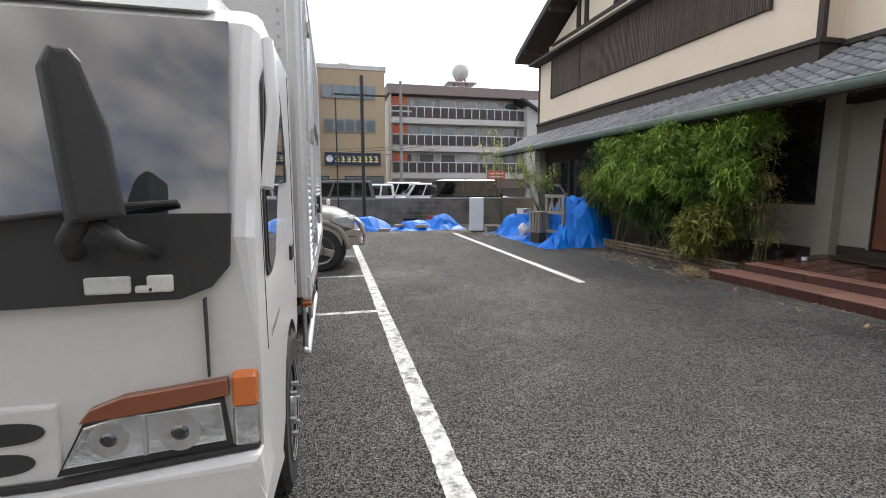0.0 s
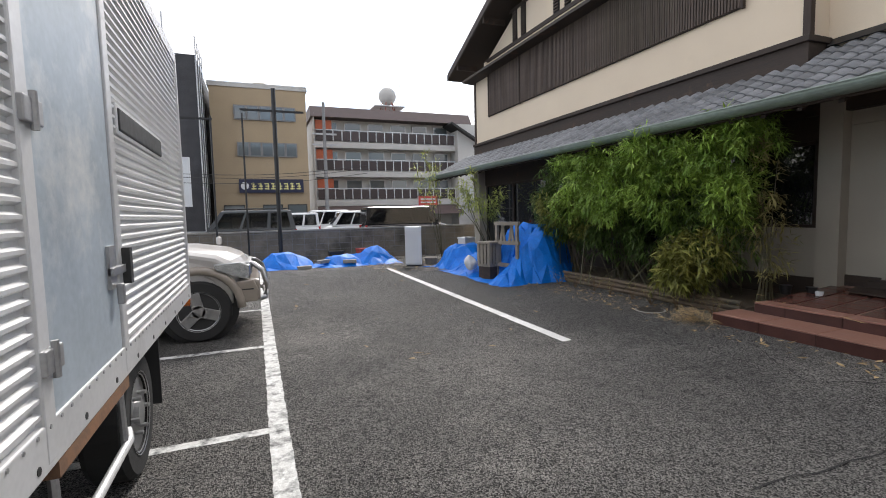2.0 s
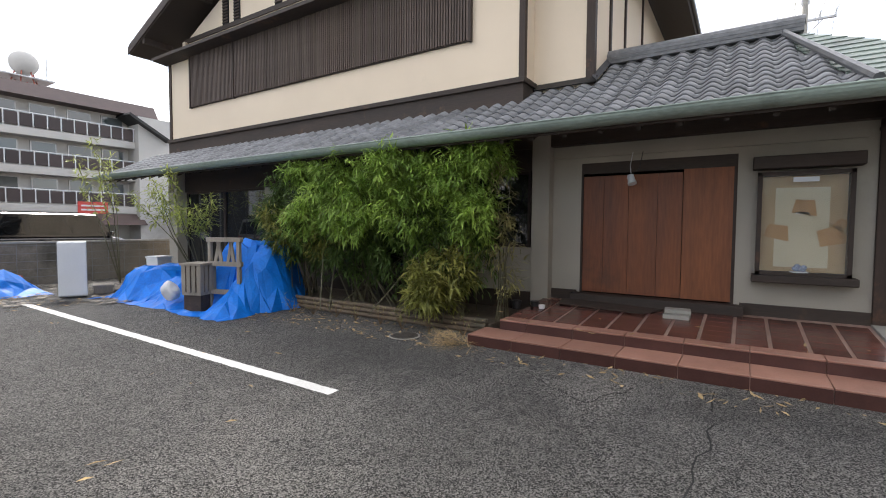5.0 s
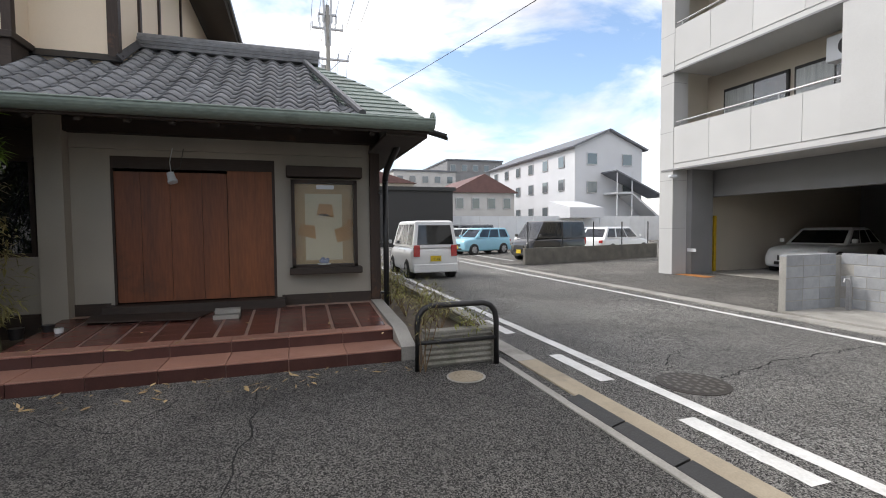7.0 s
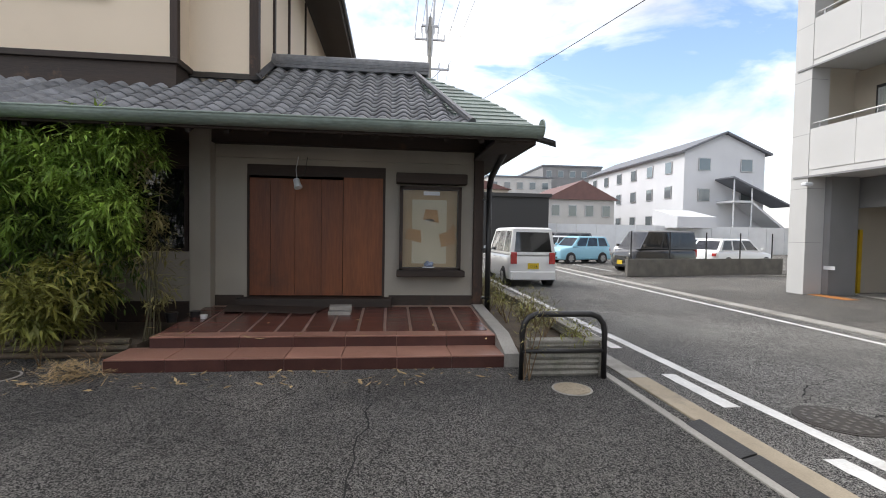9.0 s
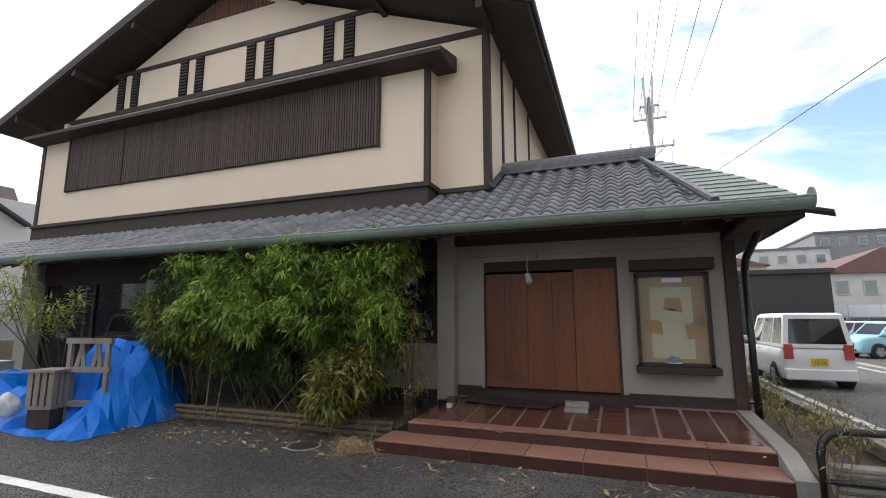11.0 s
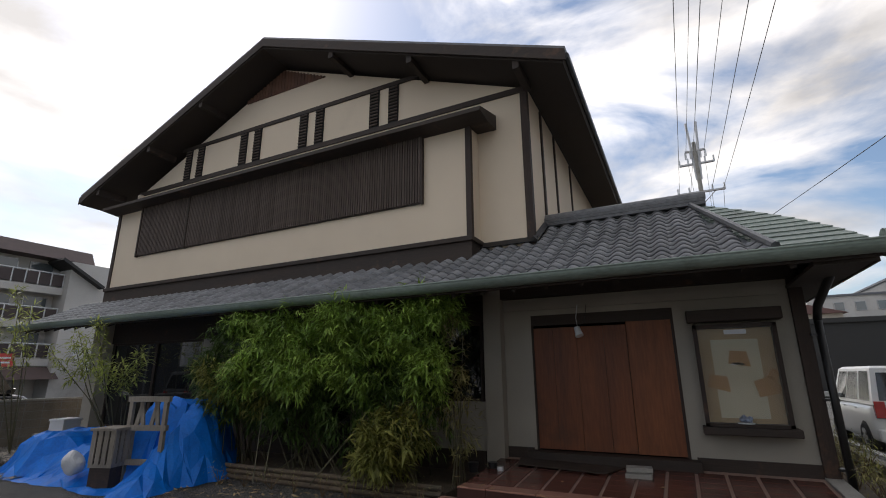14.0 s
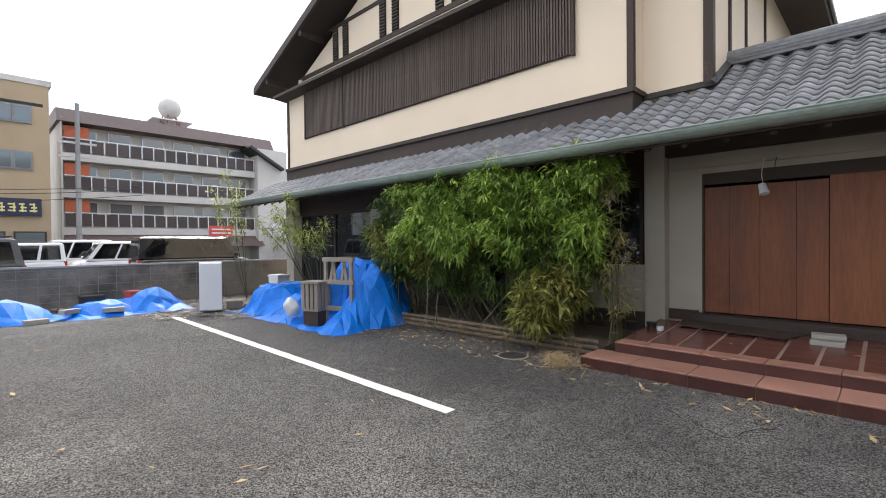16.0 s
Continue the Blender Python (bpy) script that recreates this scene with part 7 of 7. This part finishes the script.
for i, (x, y, sx, sy, sz, mm, lb) in enumerate(((3.0, 18.2, 0.5, 0.35, 0.35, M_TRIM, "dark plastic crate by the wall"), (3.9, 18.2, 0.35, 0.3, 0.4, M_RED, "faded red plastic box by the wall"), (4.5, 17.9, 0.3, 0.25, 0.32, M_RED, "faded red plastic box by the wall"), (4.2, 17.7, 0.25, 0.25, 0.25, P_BLUE, "pale blue plastic tub by the wall"), (5.5, 15.6, 0.5, 0.35, 0.2, M_GREYWOOD, "broken timber box among debris"), (6.2, 15.0, 0.6, 0.4, 0.55, M_GREYWOOD, "weathered timber box by the house"), (6.9, 16.0, 0.4, 0.4, 0.75, M_WHITE, "white crumpled box by the house"), (7.4, 14.6, 0.4, 0.5, 0.5, M_TRIM, "dark box by the house"))):
    t = thing("junk_box", lb, "box", x, y, 0, i * 17)
    part("body", box(-sx / 2, sx / 2, -sy / 2, sy / 2, 0, sz, bevel=0.015), mm, t)
    part("rim", box(-sx / 2 - 0.015, sx / 2 + 0.015, -sy / 2 - 0.015, sy / 2 + 0.015, sz - 0.05, sz - 0.01), mm, t)

# debris and fallen leaves
def litter(name, label, spots, size, m, seed):
    r = random.Random(seed)
    bm = bmesh.new()
    for x0, x1, y0, y1, n, z in spots:
        for _ in range(n):
            x, y = r.uniform(x0, x1), r.uniform(y0, y1)
            s, a = size * r.uniform(0.4, 1.4), r.uniform(0, 6.3)
            w = s * r.uniform(0.12, 0.4)
            c, q = math.cos(a), math.sin(a)
            zz = z + r.uniform(0.002, 0.02)
            bm.faces.new([bm.verts.new((x + c * u - q * v, y + q * u + c * v, zz + k)) for u, v, k in ((-s, 0, 0), (0, -w, 0.01), (s, 0, r.uniform(0, 0.03)), (0, w, 0.006))])
    return tagged(part(name, bm, m), label, "litter", kind="stuff")


litter("fallen_leaves", "dry tan leaves and stalks scattered on the asphalt", ((5.6, 6.6, 6.6, 12, 260, 0), (5.5, 6.1, 2.1, 6.6, 90, 0), (3.5, 7, 14, 16.5, 300, 0), (6.1, 8.2, 2.2, 6.4, 40, 0.3), (1.0, 6, 6.6, 14, 40, 0)), 0.05, M_STRAW, 4)
litter("debris", "broken rubble and scraps heaped on the ground", ((3.6, 6.6, 14.6, 18.0, 520, 0.02), (4.6, 5.4, 13.6, 14.6, 80, 0.02), (-1, 4, 18.0, 18.5, 120, 0.05)), 0.09, M_GREYWOOD, 6)
straw = thing("straw_heap", "small heap of dry pale straw by the step", "straw heap", 5.95, 6.65, 0)
bm = bmesh.new()
r_s = random.Random(9)
for _ in range(320):
    a, rr = r_s.uniform(0, 6.3), abs(r_s.gauss(0, 0.2))
    p = Vector((rr * math.cos(a) * 0.8, rr * math.sin(a), max(0, 0.2 - rr * 0.4) * r_s.random()))
    d = Vector((r_s.uniform(-1, 1), r_s.uniform(-1, 1), r_s.uniform(-0.1, 0.25))).normalized() * r_s.uniform(0.1, 0.25)
    s = d.cross(Vector((0, 0, 1))).normalized() * 0.004
    bm.faces.new([bm.verts.new(q) for q in (p - s, p + s, p + d + s * 0.3, p + d - s * 0.3)])
tagged(part("straw", bm, M_STRAW, straw), kind="stuff")

# ---- planting ----
edge = thing("bed_edging", "three stacked weathered log edgings in front of the bamboo", "bed edging", 6.75, 9, 0, kind="structure")
for k in range(3):
    for y0, y1 in ((6.5, 8.0), (8.02, 9.6), (9.62, 11.4)):
        z = 0.04 + k * 0.075
        part("log", prism([(6.72 + k * 0.02 + 0.036 * math.cos(a), z + 0.036 * math.sin(a)) for a in (q * math.pi / 4 for q in range(8))], y0, y1, "y"), M_EDGE_OLD, edge, world=True)
struct("ground_bed", box(6.8, W - 0.1, 6.45, 13.0, -0.02, 0.14), M_SOIL, "dark soil of the bamboo bed", "soil")


def bamboo(label, x, y, blobs, n_culm, n_leaf, m_leaf, seed, leaf=0.15, base_r=0.35, upper_only=False):
    """A bamboo clump: leaning culms and sprays of leaves over a few uneven masses (dx, dy, z, rx, ry, rz)."""
    r = random.Random(seed)
    t = thing("bamboo", label, "bamboo", x, y, 0.1)
    for k in range(n_culm):
        b = r.choice(blobs)
        p0 = Vector((r.uniform(-base_r, base_r), r.uniform(-base_r, base_r), 0))
        p2 = Vector((b[0] + r.uniform(-b[3], b[3]) * 0.6, b[1] + r.uniform(-b[4], b[4]) * 0.6, b[2] + b[5] * r.uniform(0, 0.7)))
        p1 = p0.lerp(p2, 0.55) + Vector((0, 0, 0.15))
        part("culm", rod([p0, p0.lerp(p1, 0.5), p1, p2], 0.011, seg=5, taper=0.4), M_CULM, t)
    spots = []
    for k in range(n_leaf // 8):
        b = blobs[k % len(blobs)]
        while True:
            v = Vector((r.uniform(-1, 1), r.uniform(-1, 1), r.uniform(-1, 1)))
            if 0.45 < v.length < 1 and noise.noise(v * 2.6 + Vector((seed * 3.1, k % len(blobs), 0))) > -0.16:
                break
        v = v.normalized() * (v.length ** 0.7) * (1 + 0.35 * noise.noise(v * 2.2 + Vector((seed, 0, 0))))
        c = Vector((b[0] + v.x * b[3], b[1] + v.y * b[4], b[2] + v.z * b[5]))
        if c.z < 0.05:
            c.z = 0.05 + r.random() * 0.2
        c += Vector((0.18 * noise.noise(c * 3), 0.18 * noise.noise(c * 3 + Vector((9, 0, 0))), 0.25 * noise.noise(c * 2.2 + Vector((0, 7, 0)))))
        twig = (Vector((v.x, v.y, v.z * 0.5)) + Vector((r.uniform(-1, 1), r.uniform(-1, 1), r.uniform(-0.8, 0.9)))).normalized()
        for q in range(8):
            spots.append((c + twig * (0.028 * q - 0.1) + Vector((r.uniform(-1, 1), r.uniform(-1, 1), r.uniform(-1, 1))) * 0.025, twig))
    tagged(mesh_part("leaves", leaves_mesh(spots, leaf, r, 0.3), m_leaf, t), kind="stuff")
    return t


bamboo("dense bright green bamboo clump reaching the gutter", 7.35, 9.3, [(-0.2, 0.1, 2.35, 0.7, 0.8, 0.5), (-0.45, -0.5, 1.8, 0.6, 0.7, 0.5), (-0.2, 0.7, 2.1, 0.6, 0.6, 0.5), (-0.6, 0.2, 1.9, 0.5, 0.7, 0.55), (-0.4, -1.0, 2.3, 0.4, 0.4, 0.5), (-0.7, 0.9, 1.6, 0.35, 0.4, 0.3), (-0.8, -0.3, 1.5, 0.35, 0.5, 0.3), (-0.3, 1.3, 2.5, 0.4, 0.35, 0.25)], 16, 15000, M_LEAF, 1)
bamboo("dense bright green bamboo clump by the entrance", 7.35, 7.45, [(-0.2, 0.35, 2.25, 0.6, 0.6, 0.5), (-0.35, -0.35, 2.25, 0.5, 0.5, 0.5), (-0.2, -0.65, 2.5, 0.35, 0.4, 0.3), (-0.5, 0.5, 1.7, 0.5, 0.6, 0.5), (-0.5, -0.7, 1.6, 0.35, 0.35, 0.5), (-0.6, 0.9, 2.4, 0.4, 0.4, 0.35), (-0.1, -0.4, 2.55, 0.3, 0.3, 0.2)], 16, 14000, M_LEAF, 2)
# Dark leaf colour carries the shade low in the bed.
bamboo("low bamboo foliage in the bed, its shade put into the deep green", 7.45, 8.6, [(-0.3, 1.0, 1.1, 0.6, 0.8, 0.6), (-0.3, -0.2, 1.1, 0.6, 0.8, 0.7), (-0.3, -1.3, 1.2, 0.5, 0.7, 0.8), (0.2, 0.0, 1.6, 0.4, 1.6, 0.7), (-0.1, 1.8, 1.3, 0.6, 0.6, 0.6)], 30, 15000, M_LEAF_DARK, 3, base_r=1.2)
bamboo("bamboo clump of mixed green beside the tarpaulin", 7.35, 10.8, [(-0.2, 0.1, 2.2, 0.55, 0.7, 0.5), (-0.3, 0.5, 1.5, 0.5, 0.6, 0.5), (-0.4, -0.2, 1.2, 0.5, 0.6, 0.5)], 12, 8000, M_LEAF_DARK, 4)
bamboo("yellowing bamboo foliage in the middle of the bed", 7.0, 10.6, [(-0.2, 0.3, 1.5, 0.4, 0.6, 0.35), (-0.1, -0.6, 1.35, 0.35, 0.5, 0.4)], 6, 3000, M_LEAF_YEL, 5)
bamboo("low yellowing bamboo bush spilling over the edging", 6.85, 7.15, [(-0.1, 0.1, 0.7, 0.42, 0.5, 0.4), (-0.25, 0.25, 0.45, 0.35, 0.4, 0.35)], 8, 3200, M_LEAF_YEL, 6, 0.17)
bamboo("dry trailing bamboo stems by the pier", 7.1, 6.45, [(0.0, 0.0, 1.5, 0.2, 0.15, 0.9), (0.1, -0.1, 0.9, 0.15, 0.15, 0.7)], 7, 700, M_LEAF_DRY, 7, 0.14, 0.15)


def shrub(label, x, y, tips, seed, m_leaf, z=0.0, leaf=0.12, n=40, name="shrub", bare=0.35):
    """A thin shrub: stem, limbs and sparse leaves."""
    r = random.Random(seed)
    t = thing(name, label, name, x, y, z)
    spots = []
    for tip in tips:
        a, b = Vector((0, 0, 0)), Vector(tip)
        mid = a.lerp(b, 0.5) + Vector((r.uniform(-0.15, 0.15), r.uniform(-0.15, 0.15), 0.1))
        part("limb", rod([a, mid, b], 0.016 if name == "shrub" else 0.007, seg=5, taper=0.3), M_CULM if name == "shrub" else M_STALK, t)
        for k in range(n):
            u = r.uniform(bare, 1.0)
            p = a.lerp(mid, u * 2) if u < 0.5 else mid.lerp(b, u * 2 - 1)
            d = Vector((r.uniform(-1, 1), r.uniform(-1, 1), r.uniform(-0.3, 0.8))).normalized()
            spots.append((p + d * r.uniform(0, 0.16), d))
    tagged(mesh_part("leaves", leaves_mesh(spots, leaf, r, 0.2), m_leaf, t), kind="stuff")
    return t


shrub("thin yellow-green shrub with sparse leaves by the house corner", 6.75, 13.6, [(-0.7, 0.8, 2.5), (-0.9, 0.1, 2.2), (-0.4, -0.9, 2.1), (-0.6, 0.4, 2.8), (-1.0, 1.2, 2.2), (-0.5, -0.5, 1.9), (-0.5, 1.4, 2.4), (-0.9, -0.6, 1.9)], 21, M_LEAF_LIME, 0.0, 0.15, 190, bare=0.66)
shrub("tall thin pale shrub at the far corner of the house", 6.5, 17.2, [(-0.4, 0.5, 3.8), (-0.8, 0.3, 3.2), (0.1, 0.8, 3.4), (-0.5, -0.2, 2.9)], 22, M_LEAF_LIME, 0, 0.18, 120, bare=0.55)
r_w = random.Random(31)
for k in range(14):
    x, y = 5.95 + k * 0.42 + r_w.uniform(-0.15, 0.15), r_w.uniform(1.3, 1.8)
    h = r_w.uniform(0.3, 0.75)
    shrub("dry brown weeds standing in the planter", x, y, [(r_w.uniform(-0.2, 0.2), r_w.uniform(-0.2, 0.2), h * r_w.uniform(0.5, 1)) for _ in range(5)], 40 + k, M_LEAF_DRY if k % 3 else M_LEAF_YEL, 0.21, 0.075, 45, name="weed")
for x, y in ((5.62, 2.0), (5.6, 1.95)):
    shrub("dry brown weed climbing the hoop barrier", x, y, [(0.05, -0.1, 0.95), (-0.05, -0.2, 0.8), (0.1, 0.0, 0.6)], int(x * 100), M_LEAF_DRY, 0.0, 0.06, 40, name="weed")
for k in range(10):
    x, y = 6.3 + r_w.uniform(-0.1, 0.2), 6.7 + k * 0.5
    shrub("dry weed growing at the foot of the edging", x, y, [(r_w.uniform(-0.15, 0.15), r_w.uniform(-0.15, 0.15), r_w.uniform(0.1, 0.3)) for _ in range(5)], 70 + k, M_LEAF_DRY, 0.0, 0.05, 14, name="weed")
